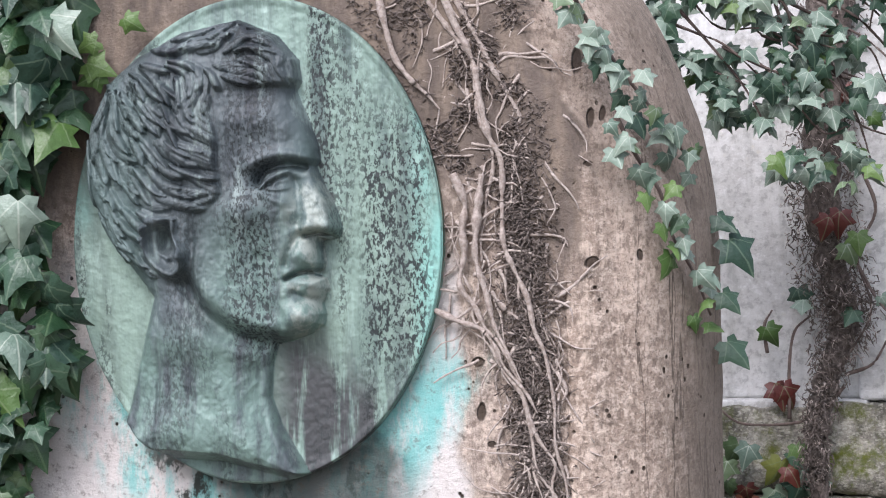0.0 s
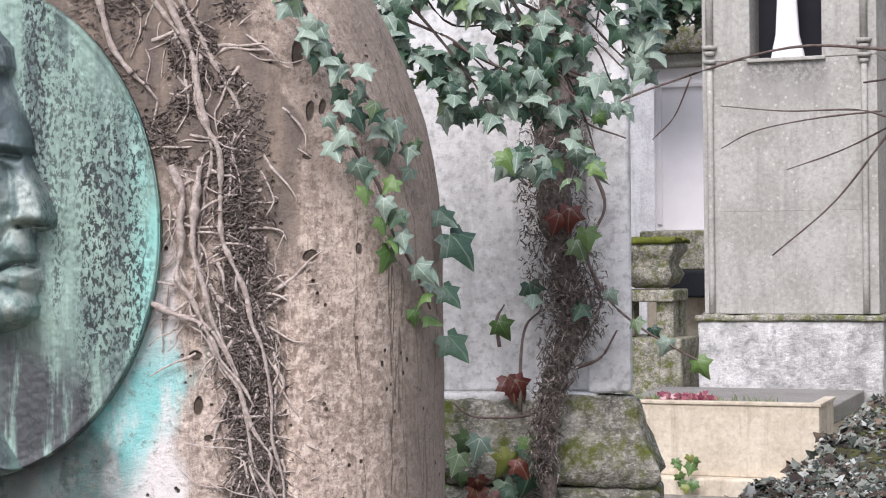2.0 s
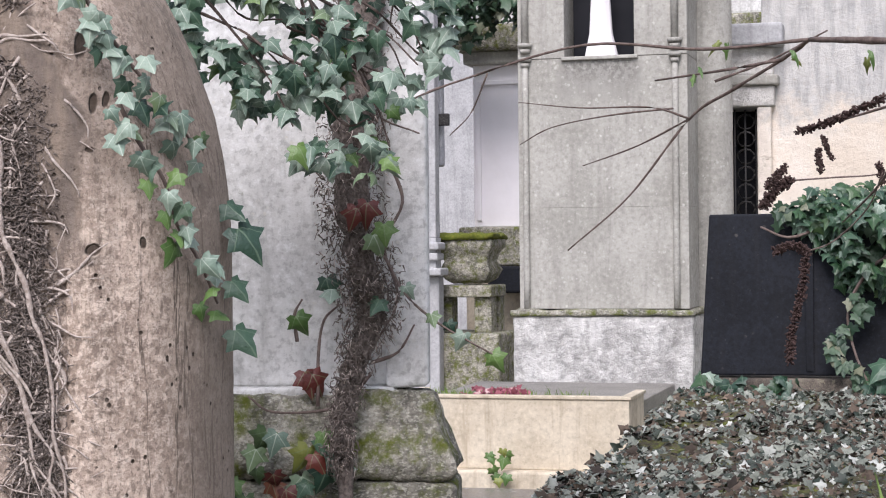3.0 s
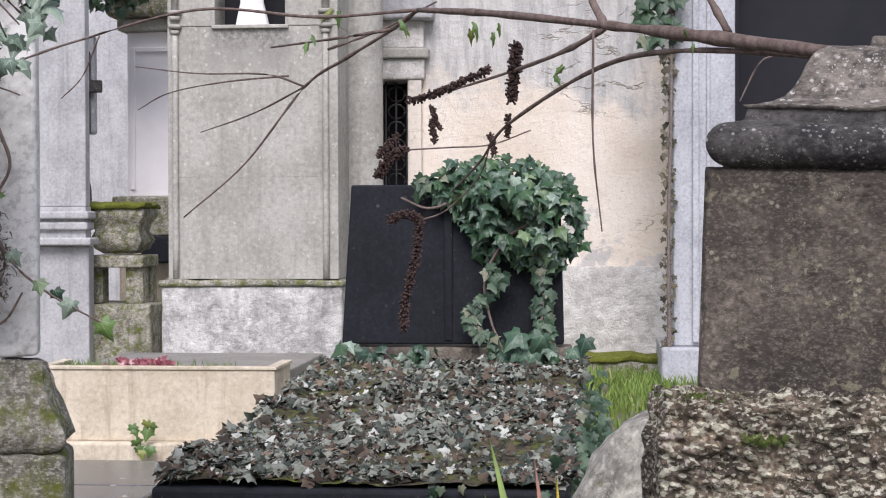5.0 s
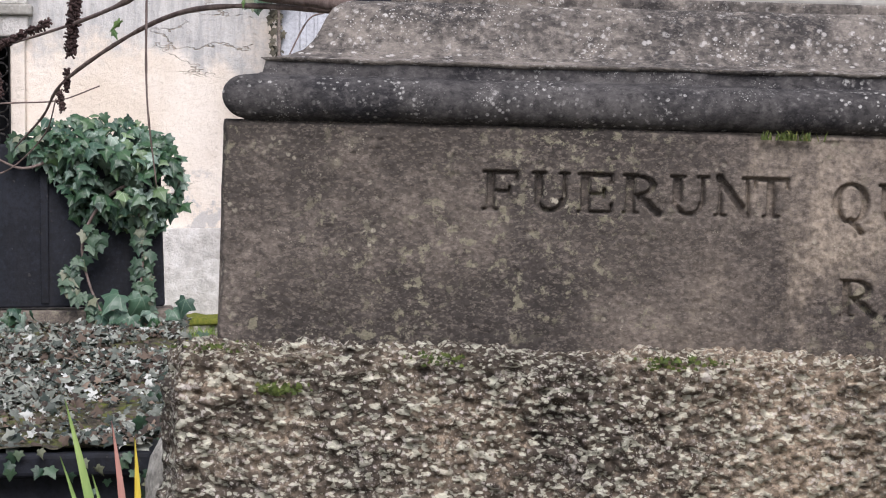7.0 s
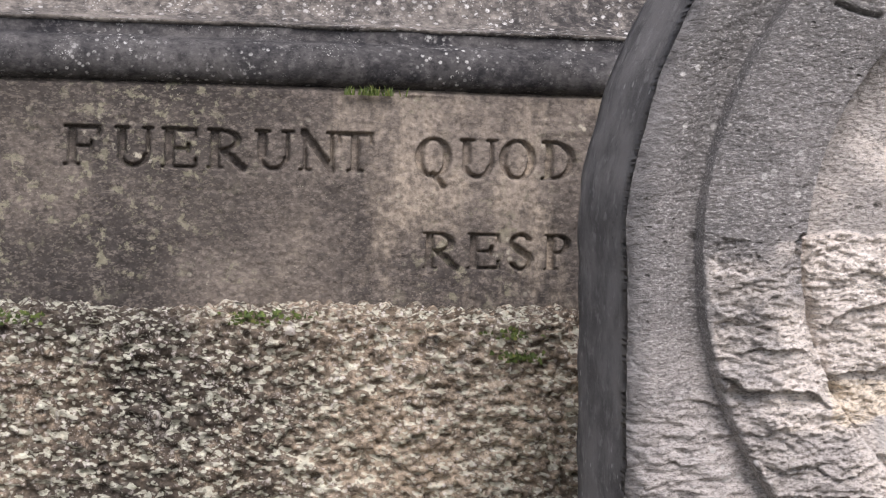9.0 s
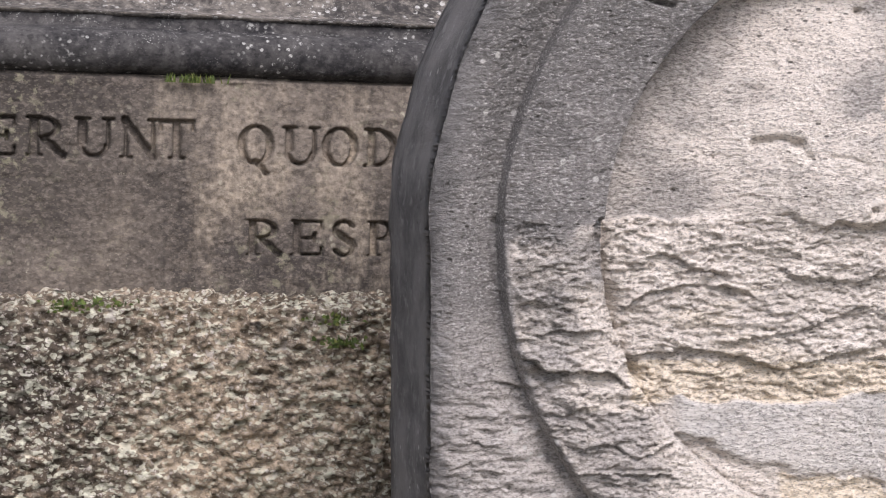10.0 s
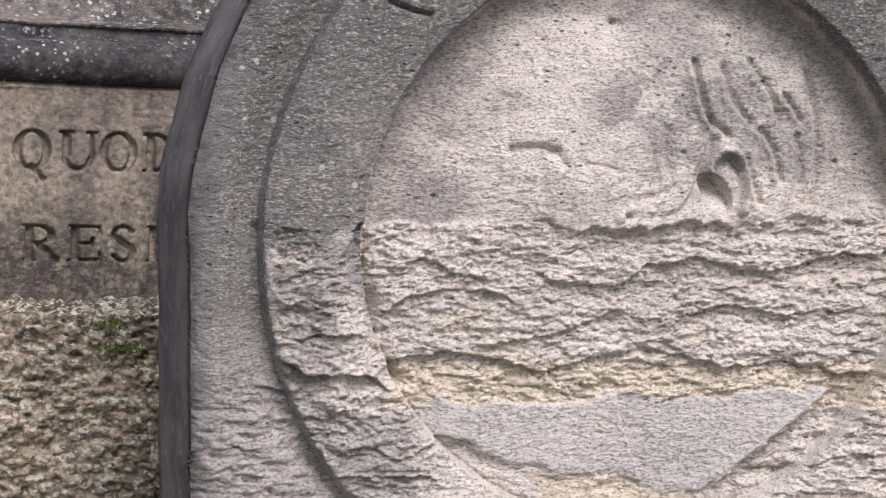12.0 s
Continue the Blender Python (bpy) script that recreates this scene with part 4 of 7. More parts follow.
def monument():
    root = thing("inscribed_monument", FRAME_C, "dark lichen-spotted stone tomb monument with carved Latin inscription", "tomb monument")
    # inscribed die
    xs = np.concatenate([np.arange(-0.269, 0.58, 0.0011), np.linspace(0.59, 1.1, 40)])
    zs = np.linspace(1.1, 1.327, 205)
    X, Z = np.meshgrid(xs, zs, indexing="ij")
    wear = 0.0012 * fbm(X * 60, Z * 60, seed=31) + 0.004 * fbm(X * 7, Z * 7, seed=33) + 0.0009 * fbm(X * 220, Z * 220, octaves=2, seed=37)
    scale = 0.003 * np.clip(fbm(X * 12, Z * 45, octaves=3, seed=35) - 0.32, 0, 1) * smooth(1.27, 1.31, Z) * 4
    chip = 0.012 * smooth(0.006, 0.0, X + 0.269 + 0.004 * fbm(Z * 40, 0 * Z, seed=36)) + 0.006 * smooth(1.322, 1.327, Z)
    Y = wear + chip - scale + 0.0095 * inscription(X, Z)
    lean = 0.001 * (Z - 1.1) / 0.227 * smooth(0.3, -0.274, X)
    verts = np.stack([X + lean, Y, Z], -1).reshape(-1, 3).tolist()
    faces = grid_faces(len(xs), len(zs))
    nz, nx = len(zs), len(xs)
    off = len(verts)
    verts += [(-0.269 + 0.001 * (z - 1.1) / 0.227, 0.02 + 0.2 * k / 6 + 0.003 * math.sin(z * 90), z) for k in range(7) for z in zs]
    faces += [(off + j, j, j + 1, off + j + 1) for j in range(nz - 1)]
    faces += [tuple(reversed(f)) for f in grid_faces(7, nz, off)]
    part("die", mesh_from("die", verts, faces, DARK_STONE), DARK_STONE, root, "dark brown die with carved serif capitals")
    # torus, fillet and ogee above
    prof = [(1.318, 0.05), (1.327, 0.012)]
    prof += [(1.349 - 0.021 * math.cos(w), 0.012 - 0.020 * math.sin(w)) for w in np.linspace(0.1, math.pi - 0.1, 14)]
    prof += [(1.372, 0.022), (1.374, 0.026), (1.384, 0.028), (1.387, 0.033), (1.387, 0.04)]
    v, f = sweep_box(prof, -0.258, 1.1, -0.006, 0.3, 200, 40, 0.0022, 5)
    part("torus_moulding", mesh_from("torus_moulding", v, f, MOULD_STONE), MOULD_STONE, root, "sooty rounded moulding with white lichen spots")
    prof = [(1.384, 0.03), (1.388, 0.022), (1.390, 0.036), (1.394, 0.05), (1.400, 0.061), (1.41, 0.069), (1.422, 0.075), (1.434, 0.08), (1.444, 0.086), (1.450, 0.094), (1.4545, 0.106), (1.456, 0.135)]
    v, f = sweep_box(prof, -0.255, 1.1, -0.006, 0.3, 200, 40, 0.0026, 9)
    part("cap_moulding", mesh_from("cap_moulding", v, f, CAP_STONE), CAP_STONE, root, "curved cap moulding crusted with lichen")
    part("upper_block", block(-0.08, 1.0, 0.15, 0.28, 1.466, 1.75, 0.006), PIER_STONE, root, "pale block on top of the mouldings")
    part("top_fillet", block(-0.11, 1.0, 0.128, 0.29, 1.45, 1.468, 0.004), CAP_STONE, root)
    # rough foundation block
    xs = np.concatenate([np.arange(-0.312, 0.6, 0.0019), np.linspace(0.61, 1.15, 60)])
    s = np.linspace(0, 1, 190)
    X, Sg = np.meshgrid(xs, s, indexing="ij")
    # runs from the foot of the die over the rounded edge and down the front
    run = Sg * 0.36
    top = 0.045
    Z = np.where(run < top, 1.109 - 0.012 * (run / top) ** 2, 1.097 - (run - top))
    Y = np.where(run < top, 0.02 - 0.07 * np.sqrt(np.clip(run / top, 0, 1)), -0.05 - 0.01 * smooth(0, 0.2, run - top))
    rr = 0.010 * fbm(X * 18, run * 18, seed=41) + 0.015 * np.abs(fbm(X * 45, run * 70, octaves=4, seed=43, gain=0.6)) + 0.007 * fbm(X * 140, run * 190, octaves=2, seed=47)
    Y = Y - rr * smooth(0, 0.03, run)
    Z = Z + rr * 0.7 * smooth(0.08, 0.0, run)
    corner = smooth(-0.296, -0.312, X)
    verts = np.stack([X + 0.006 * fbm(run * 22, 0 * X + 5, seed=49) * smooth(-0.25, -0.312, X), Y + 0.03 * corner, Z - 0.008 * corner], -1).reshape(-1, 3).tolist()
    n = len(s)
    off = len(verts)
    faces = [tuple(reversed(q)) for q in grid_faces(len(xs), n)]
    verts += [(verts[j][0] - 0.008 * float(noise.noise(Vector((k * 1.7, j * 0.07, 1)))) - 0.004, verts[j][1] + 0.1 * (k + 1) / 12, verts[j][2]) for k in range(12) for j in range(n)]
    faces += [(j, off + j, off + j + 1, j + 1) for j in range(n - 1)] + grid_faces(12, n, off)
    part("foundation_block", mesh_from("foundation_block", verts, [tuple(reversed(q)) for q in faces], ROUGH_STONE), ROUGH_STONE, root, "rough shelly foundation block with moss tufts")
    part("core", block(-0.25, 1.09, 0.05, 0.22, 0.0, 1.33, 0.004), ROUGH_STONE, root)
    part("footing", block(-0.33, 1.15, -0.06, 0.1, -0.05, 0.79, 0.02), ROUGH_STONE, root)
    return root


monument()

# ---- the round-topped stone with the worn relief ----
FRAME_D = basis(1.5, 0.525, -42.5)
DC = (0.191, 1.184)


def plan(x, z):
    """From metres on the face to the units of the relief's plan, about 0.43 mm each, from the upper left."""
    p = 500 + 2420 * (x + 0.0901) / (1 + 0.1693 * np.maximum(x + 0.0901, -0.5))
    return p, 400 + (1.1998 - 0.0000037 * (p - 500) - z) * (2428 - 0.17 * (p - 500))


def ledge(P, Q, points, out, up, down, seed):
    """A broken bed: stands out above its lower edge, hollow below it."""
    xs, ys = zip(*points)
    e = np.interp(P, xs, ys) + 9 * fbm(P / 30, 0 * P + seed, octaves=4, seed=seed, gain=0.6)
    fade = smooth(xs[0] - 25, xs[0] + 45, P) * smooth(xs[-1] + 25, xs[-1] - 45, P)
    d = Q - e
    s = smooth(-1.5, 2.0, d)
    return 0.72 * fade * (0.5 + 0.7 * vnoise(P / 60, Q / 60, seed=seed + 3)) * out * ((1 - s) * np.exp(np.minimum(d, 0) / up) - s * np.exp(-np.maximum(d, 0) / down))


def worn_relief(x, z):
    """Metres out of the front face, and how far each spot is broken, freshly bedded, filled with mortar, sooty or
    painted with shade.
    """
    dx, dz = x - DC[0], z - DC[1]
    r = np.hypot(dx, dz)
    P, Q = plan(x, z)
    # plain margin that sinks to a groove, then the raised band
    h = -0.013 * smooth(0.331, 0.301, r)
    h = np.where(r < 0.2985, 0.004 + 0.004 * np.sin(np.clip((0.2985 - r) / 0.078, 0, 1) * math.pi) - 0.012 * smooth(0.295, 0.2985, r), h)
    inner = smooth(0.2225, 0.2165, r)
    bowl = -0.037 + 0.029 * np.exp(-(r / 0.165) ** 2.0)
    # a profile head, long worn away: brow, nose stump, ear, locks of hair
    head = 0.012 * np.exp(-(np.hypot((P - 1180) / 275, (Q - 270) / 235)) ** 5)
    head = head + crease(P, Q, [(918, 270), (945, 263), (968, 264), (986, 270)], 9, -0.006) + crease(P, Q, [(918, 180), (912, 220), (914, 262)], 12, -0.0022)
    head = head + crease(P, Q, [(962, 285), (966, 330), (972, 368)], 10, -0.0022) + crease(P, Q, [(990, 268), (1003, 292)], 8, -0.0035) + crease(P, Q, [(1040, 292), (1075, 296), (1100, 306)], 4, -0.0022)
    for line, w, deep in (([(1238, 110), (1250, 180), (1268, 222), (1292, 238)], 8, -0.006), ([(1262, 215), (1258, 260), (1240, 300), (1225, 345), (1190, 380), (1110, 386)], 8, -0.0035), ([(1290, 120), (1306, 180), (1340, 225)], 8, -0.004),
                          ([(1355, 232), (1378, 262), (1392, 318)], 8, -0.0055), ([(1340, 110), (1372, 160), (1392, 215)], 8, -0.004), ([(1405, 168), (1420, 190), (1432, 212)], 6, -0.005), ([(1452, 130), (1464, 220), (1462, 300), (1450, 364)], 10, -0.005),
                          ([(1322, 280), (1334, 320), (1350, 360)], 8, -0.004), ([(1180, 230), (1176, 270), (1184, 310)], 9, -0.003), ([(1095, 352), (1150, 348), (1190, 330)], 8, -0.003), ([(1425, 240), (1430, 300), (1420, 350)], 7, -0.003)):
        head = head + crease(P, Q, line, w, 1.4 * deep) + crease(P + 13, Q, line, 9, -0.8 * deep)
    head = head + crease(P, Q, [(1250, 312), (1258, 280), (1285, 264), (1312, 282), (1322, 325), (1318, 372)], 9, 0.009) + crease(P, Q, [(1266, 300), (1290, 283), (1308, 302)], 6, -0.006)
    bay = smooth(1.12, 0.9, np.hypot((P - 1262 - 0.25 * (Q - 345)) / 31, (Q - 347) / 40)) * smooth(1238, 1246, P - 0.1 * (Q - 345))
    head = head - bay * (0.020 * smooth(390, 318, Q) + 0.003)
    head = head + 0.0014 * fbm(P / 60, Q / 40, seed=52) + 0.0011 * np.sin((P + 0.6 * Q) / 7) * smooth(1080, 1130, P) * smooth(1260, 1200, P) * smooth(300, 350, Q)
    h = h * (1 - inner) + inner * (bowl + head)
    # the lower half has flaked off in beds
    line = 398 + 16 * fbm(P / 60, 0 * P, seed=61) + 7 * fbm(P / 14, 0 * P, seed=62) - 22 * smooth(1300, 1420, P) + 60 * smooth(640, 600, P) * smooth(520, 600, P)
    broke = smooth(line - 3, line + 7, Q) * smooth(0.3, 0.297, r) * smooth(478, 492, P)
    wx, wz = P + 16 * fbm(P / 60, Q / 40, seed=64), Q + 10 * fbm(P / 50, Q / 24, seed=66)
    q = (fbm(wx / 105, wz / 34, octaves=5, seed=63, gain=0.58) * 0.5 + 0.5) * 9
    terrace = np.floor(q) + smooth(0.72, 1.0, q - np.floor(q))
    q2 = (fbm(wx / 34, wz / 11, octaves=3, seed=163, gain=0.6) * 0.5 + 0.5) * 5
    terrace2 = np.floor(q2) + smooth(0.6, 1.0, q2 - np.floor(q2))
    beds = 0.0014 * (terrace - 4.5) + 0.0019 * (terrace2 - 2.5) + 0.0037 * fbm(wx / 12, wz / 5, octaves=3, seed=65, gain=0.7)
    band = smooth(0.2165, 0.232, r)
    base = inner * (bowl * 0.45 - 0.003) + (1 - inner) * (h - 0.002) + 0.002 * band
    for k, (pts, out, up, down) in enumerate((
            ([(640, 672), (700, 640), (800, 628), (900, 640), (960, 662), (1050, 640), (1150, 618), (1250, 640), (1340, 656), (1400, 640), (1490, 662), (1700, 668)], 0.0085, 60, 50),
            ([(495, 640), (540, 662), (590, 668), (640, 662), (690, 690)], 0.011, 40, 40), ([(1080, 520), (1150, 468), (1230, 456), (1300, 472), (1360, 482), (1430, 466), (1500, 452), (1700, 452)], 0.007, 40, 36),
            ([(500, 606), (560, 594), (620, 590), (660, 600)], 0.007, 26, 30), ([(670, 570), (720, 530), (790, 512), (860, 516), (930, 540)], 0.006, 30, 34), ([(860, 612), (960, 602), (1040, 574), (1120, 545)], 0.006, 30, 34),
            ([(700, 470), (760, 460), (830, 490), (900, 500)], 0.005, 26, 30), ([(900, 470), (1000, 500), (1090, 505)], 0.005, 26, 26), ([(1200, 560), (1290, 540), (1400, 560), (1560, 545)], 0.005, 30, 30),
            ([(500, 740), (570, 742), (620, 725)], 0.005, 20, 24), ([(560, 800), (640, 790), (700, 812), (800, 775), (860, 800)], 0.005, 24, 24), ([(600, 850), (700, 842), (790, 850)], 0.005, 24, 24),
            ([(1460, 690), (1520, 668), (1700, 672)], 0.006, 20, 24), ([(1330, 842), (1400, 838), (1470, 812), (1700, 800)], 0.005, 30, 26))):
        base = base + ledge(P, Q, pts, out, up, down, 67 + 5 * k)
    # smooth mortar repair with a seam, and a diagonal slip beside it
    edge_top = np.interp(P, [680, 780, 850, 1000, 1050, 1100, 1200, 1300, 1370, 1480], [740, 716, 724, 724, 712, 700, 710, 712, 692, 700]) + 12 * fbm(P / 34, 0 * P, seed=83)
    edge_low = np.interp(P, [760, 900, 1000, 1100, 1150, 1310], [770, 826, 850, 838, 866, 890]) + 20 * fbm(P / 40, Q / 40, seed=84)
    diagonal = (Q - 860) * 0.78 + (P - 1300) * 0.62
    fill = smooth(edge_top - 2, edge_top + 4, Q) * smooth(edge_low + 14, edge_low - 14, Q) * smooth(735, 800, P + 18 * fbm(P / 30, Q / 30, seed=86)) * smooth(-8, -16, diagonal)
    seam = np.interp(Q, [690, 740, 800, 860], [1098, 1108, 1126, 1150])
    smoothed = np.maximum(fill, 0.85 * smooth(edge_low - 5, edge_low + 20, Q) * smooth(720, 820, P) * smooth(0, -30, diagonal))
    repair = 0.5 * base - 0.003 + 0.0016 * fbm(P / 110, Q / 60, seed=87) - 0.0045 * smooth(seam - 3, seam + 2, P) * np.exp(-np.maximum(P - seam, 0) / 130)
    broken = base + beds * (1 - 0.75 * smoothed)
    broken = broken * (1 - fill) + repair * fill
    slip = smooth(1270, 1300, P) * smooth(1560, 1500, P) * smooth(690, 715, Q)
    broken = broken + slip * (-0.013 * smooth(-6, 2, diagonal) * np.exp(-np.maximum(diagonal, 0) / 30) + 0.004 * np.exp(-np.abs(diagonal + 10) / 12))
    h = h * (1 - broke) + broken * broke
    # crumbled inner edge of the band
    rag = r - 0.224 - 0.005 * fbm(P / 40, Q / 40, seed=85)
    h = h - 0.012 * broke * smooth(700, 660, Q) * smooth(900, 700, P) * np.exp(-(rag / 0.008) ** 2)
    # eroded foot of the plain margin
    low = smooth(640, 760, Q + 40 * fbm(P / 50, Q / 50, seed=88)) * (1 - broke)
    h = h + low * (0.0035 * fbm(P / 30, Q / 12, seed=89) + 0.0012 * (terrace2 - 2.5) + 0.003 * fbm(P / 110, Q / 50, seed=90))
    h = h + (1 - broke) * (ledge(P, Q, [(370, 800), (420, 795), (470, 806)], 0.004, 16, 18, 190) + ledge(P, Q, [(440, 685), (490, 694), (520, 700)], 0.005, 12, 18, 191))
    for px, pz, w, deep in ((1100, 40, 8, 0.009), (1502, 288, 4, 0.006), (1210, 270, 4, 0.005), (1112, 384, 4, 0.005), (780, 350, 4, 0.005), (830, 512, 9, 0.008), (785, 505, 6, 0.008), (1040, 425, 5, 0.006), (458, 405, 8, 0.005), (1220, 210, 5, 0.003)):
        h = h - deep * blob(P, Q, px, pz, w * 1.3, w)
    h = h + crease(P, Q, [(688, 8), (725, 22), (758, 30)], 4.5, -0.007)
    pit = np.clip(vnoise(P / 9, Q / 4.5, seed=94) - 0.8, 0, 1) * smooth(0.5, 0.62, vnoise(P / 70, Q / 50, seed=96))
    h = h - 0.012 * pit + 0.0009 * fbm(P / 22, Q / 9, seed=91) + 0.0009 * fbm(P / 7, Q / 3.4, octaves=2, seed=93)
    fresh = smooth(0.25, 0.6, smooth(640, 662, Q + 10 * fbm(P / 40, Q / 20, seed=97)) * smooth(740, 712, Q) * smooth(650, 740, P) + smooth(edge_low - 6, edge_low + 14, Q) * smooth(900, 1000, P) * smooth(800, 850, Q) * 0.6) * broke * (1 - fill)
    grey = np.clip(1 - np.maximum(inner, 0), 0, 1) * (1 - broke * smooth(560, 640, P) * smooth(500, 540, Q) * 0.6)
    gone = smooth(330, 470, Q + 60 * fbm(P / 40, Q / 30, seed=103)) * smooth(0.3, 0.29, r)
    grey = np.maximum(grey * (1 - 0.45 * gone), 0.62 * broke * smooth(690, 760, Q) * smooth(860, 700, P))
    # shade from the rim put into the bowl's colour; the brow patch is soot
    rim_shade = inner * (1 - broke) * np.clip(0.42 + 0.36 * smooth(0.10, 0.21, r) + 0.5 * fbm(P / 130, Q / 90, seed=101), 0, 1) * smooth(0.0, 0.35, np.hypot((P - 1010) / 260, (Q - 90) / 150) - 0.2)
    brow = inner * (1 - broke) * np.exp(-(np.hypot((P - 1250) / 240, (Q - 200) / 130)) ** 4) * smooth(0.15, 0.5, vnoise(P / 90, Q / 60, seed=98) + 0.35 * fbm(P / 30, Q / 20, seed=99))
    return h, {"flank_shade": 0 * fresh, "fresh": fresh, "mortar": fill * broke, "grey": grey, "darkening": np.clip(np.maximum(0.9 * brow, rim_shade), 0, 1)}


def worn_material():
    n = Nodes("weathered_cream_limestone")
    x, y, z = n.axes()

    def mask(name):
        a = n.add("ShaderNodeAttribute")
        a.attribute_name = name
        return a.outputs["Fac"]

    fine = n.noise(95, 8, 0.74, stretch=(1, 1, 2.0))
    grain = n.noise(420, 4, 0.7, stretch=(0.7, 1, 1.6))
    wob = n.noise(26, 6, 0.68, stretch=(1, 1, 1.6))
    grey = n.mix((0.275, 0.256, 0.242), (0.15, 0.142, 0.136), n.step(n.noise(8, 6, 0.66), 0.35, 0.65))
    grey = n.mix(grey, (0.47, 0.425, 0.39), n.calc("MULTIPLY", n.step(n.calc("ADD", z, n.calc("MULTIPLY", wob, 0.1)), 1.24, 1.06), n.step(wob, 0.3, 0.54)))
    # shade on the upper ring put into the grey
    grey = n.mix(grey, (0.12, 0.115, 0.11), n.calc("MULTIPLY", n.step(z, 1.24, 1.34), 0.5))
    pale = n.mix((0.80, 0.715, 0.635), (0.64, 0.57, 0.505), n.step(n.noise(11, 6, 0.66, stretch=(1, 1, 1.7)), 0.35, 0.7))
    cream = n.mix((0.86, 0.73, 0.56), (0.78, 0.655, 0.50), n.noise(30, 5, 0.6))
    soft_grey = n.step(n.calc("ADD", mask("grey"), n.calc("MULTIPLY", n.calc("SUBTRACT", wob, 0.5), 0.9)), 0.3, 0.7)
    col = n.mix(pale, grey, soft_grey)
    # soot on the brow, and the painted shade of the bowl's rim
    col = n.mix(col, (0.24, 0.225, 0.212), n.calc("MULTIPLY", n.step(n.calc("ADD", mask("darkening"), n.calc("MULTIPLY", n.calc("SUBTRACT", wob, 0.5), 0.8)), 0.3, 0.85), 0.72))
    col = n.mix(col, cream, n.calc("MULTIPLY", n.step(n.calc("ADD", mask("fresh"), n.calc("MULTIPLY", n.calc("SUBTRACT", wob, 0.5), 0.9)), 0.3, 0.8), 0.8))
    # stray beds of yellow
    col = n.mix(col, cream, n.calc("MULTIPLY", n.step(n.noise(9, 5, 0.6, stretch=(0.8, 1, 3.2), shift=(3, 1, 2)), 0.56, 0.66), n.calc("MULTIPLY", n.step(soft_grey, 0.4, 0.1), n.calc("MULTIPLY", n.step(z, 1.19, 1.15), 0.4))))
    col = n.mix(col, n.mix((0.57, 0.54, 0.51), (0.66, 0.61, 0.56), n.step(n.noise(14, 6, 0.66), 0.35, 0.65)), n.calc("MULTIPLY", mask("mortar"), 0.92))
    col = n.mix(col, (0.13, 0.118, 0.108), n.calc("MULTIPLY", n.step(fine, 0.52, 0.66), 0.5))
    col = n.mix(col, (0.80, 0.74, 0.68), n.calc("MULTIPLY", n.step(fine, 0.46, 0.34), n.calc("SUBTRACT", 0.42, n.calc("MULTIPLY", soft_grey, 0.2))))
    col = n.mix(col, (0.09, 0.082, 0.078), n.calc("MULTIPLY", n.step(grain, 0.51, 0.61), 0.62))
    col = n.mix(col, (0.66, 0.63, 0.60), n.calc("MULTIPLY", n.step(grain, 0.46, 0.35), 0.58))
    # shade on the sides put into the colour, over their own speckle
    dark = n.calc("MULTIPLY", mask("flank_shade"), 0.95)
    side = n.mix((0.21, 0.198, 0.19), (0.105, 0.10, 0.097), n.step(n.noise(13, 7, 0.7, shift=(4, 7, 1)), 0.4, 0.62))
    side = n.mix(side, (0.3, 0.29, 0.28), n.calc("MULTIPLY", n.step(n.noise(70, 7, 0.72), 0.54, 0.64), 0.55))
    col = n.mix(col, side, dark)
    speck = n.calc("MULTIPLY", n.step(n.cells(70, shift=(1, 2, 3)), 0.2, 0.12), n.step(n.noise(9, 4, shift=(5, 5, 1)), 0.5, 0.6))
    col = n.mix(col, (0.5, 0.48, 0.45), n.calc("MULTIPLY", speck, soft_grey))
    h = n.calc("ADD", n.calc("MULTIPLY", fine, 0.8), n.calc("MULTIPLY", grain, 0.55))
    hole = n.calc("MULTIPLY", n.step(n.cells(85, stretch=(1, 1, 1.8)), 0.2, 0.1), n.step(n.noise(14, 4, shift=(2, 1, 4)), 0.52, 0.62))
    col = n.mix(col, (0.08, 0.07, 0.065), n.calc("MULTIPLY", hole, 0.7))
    return n.finish(col, 0.92, n.calc("SUBTRACT", h, hole), 1.0, 0.005)


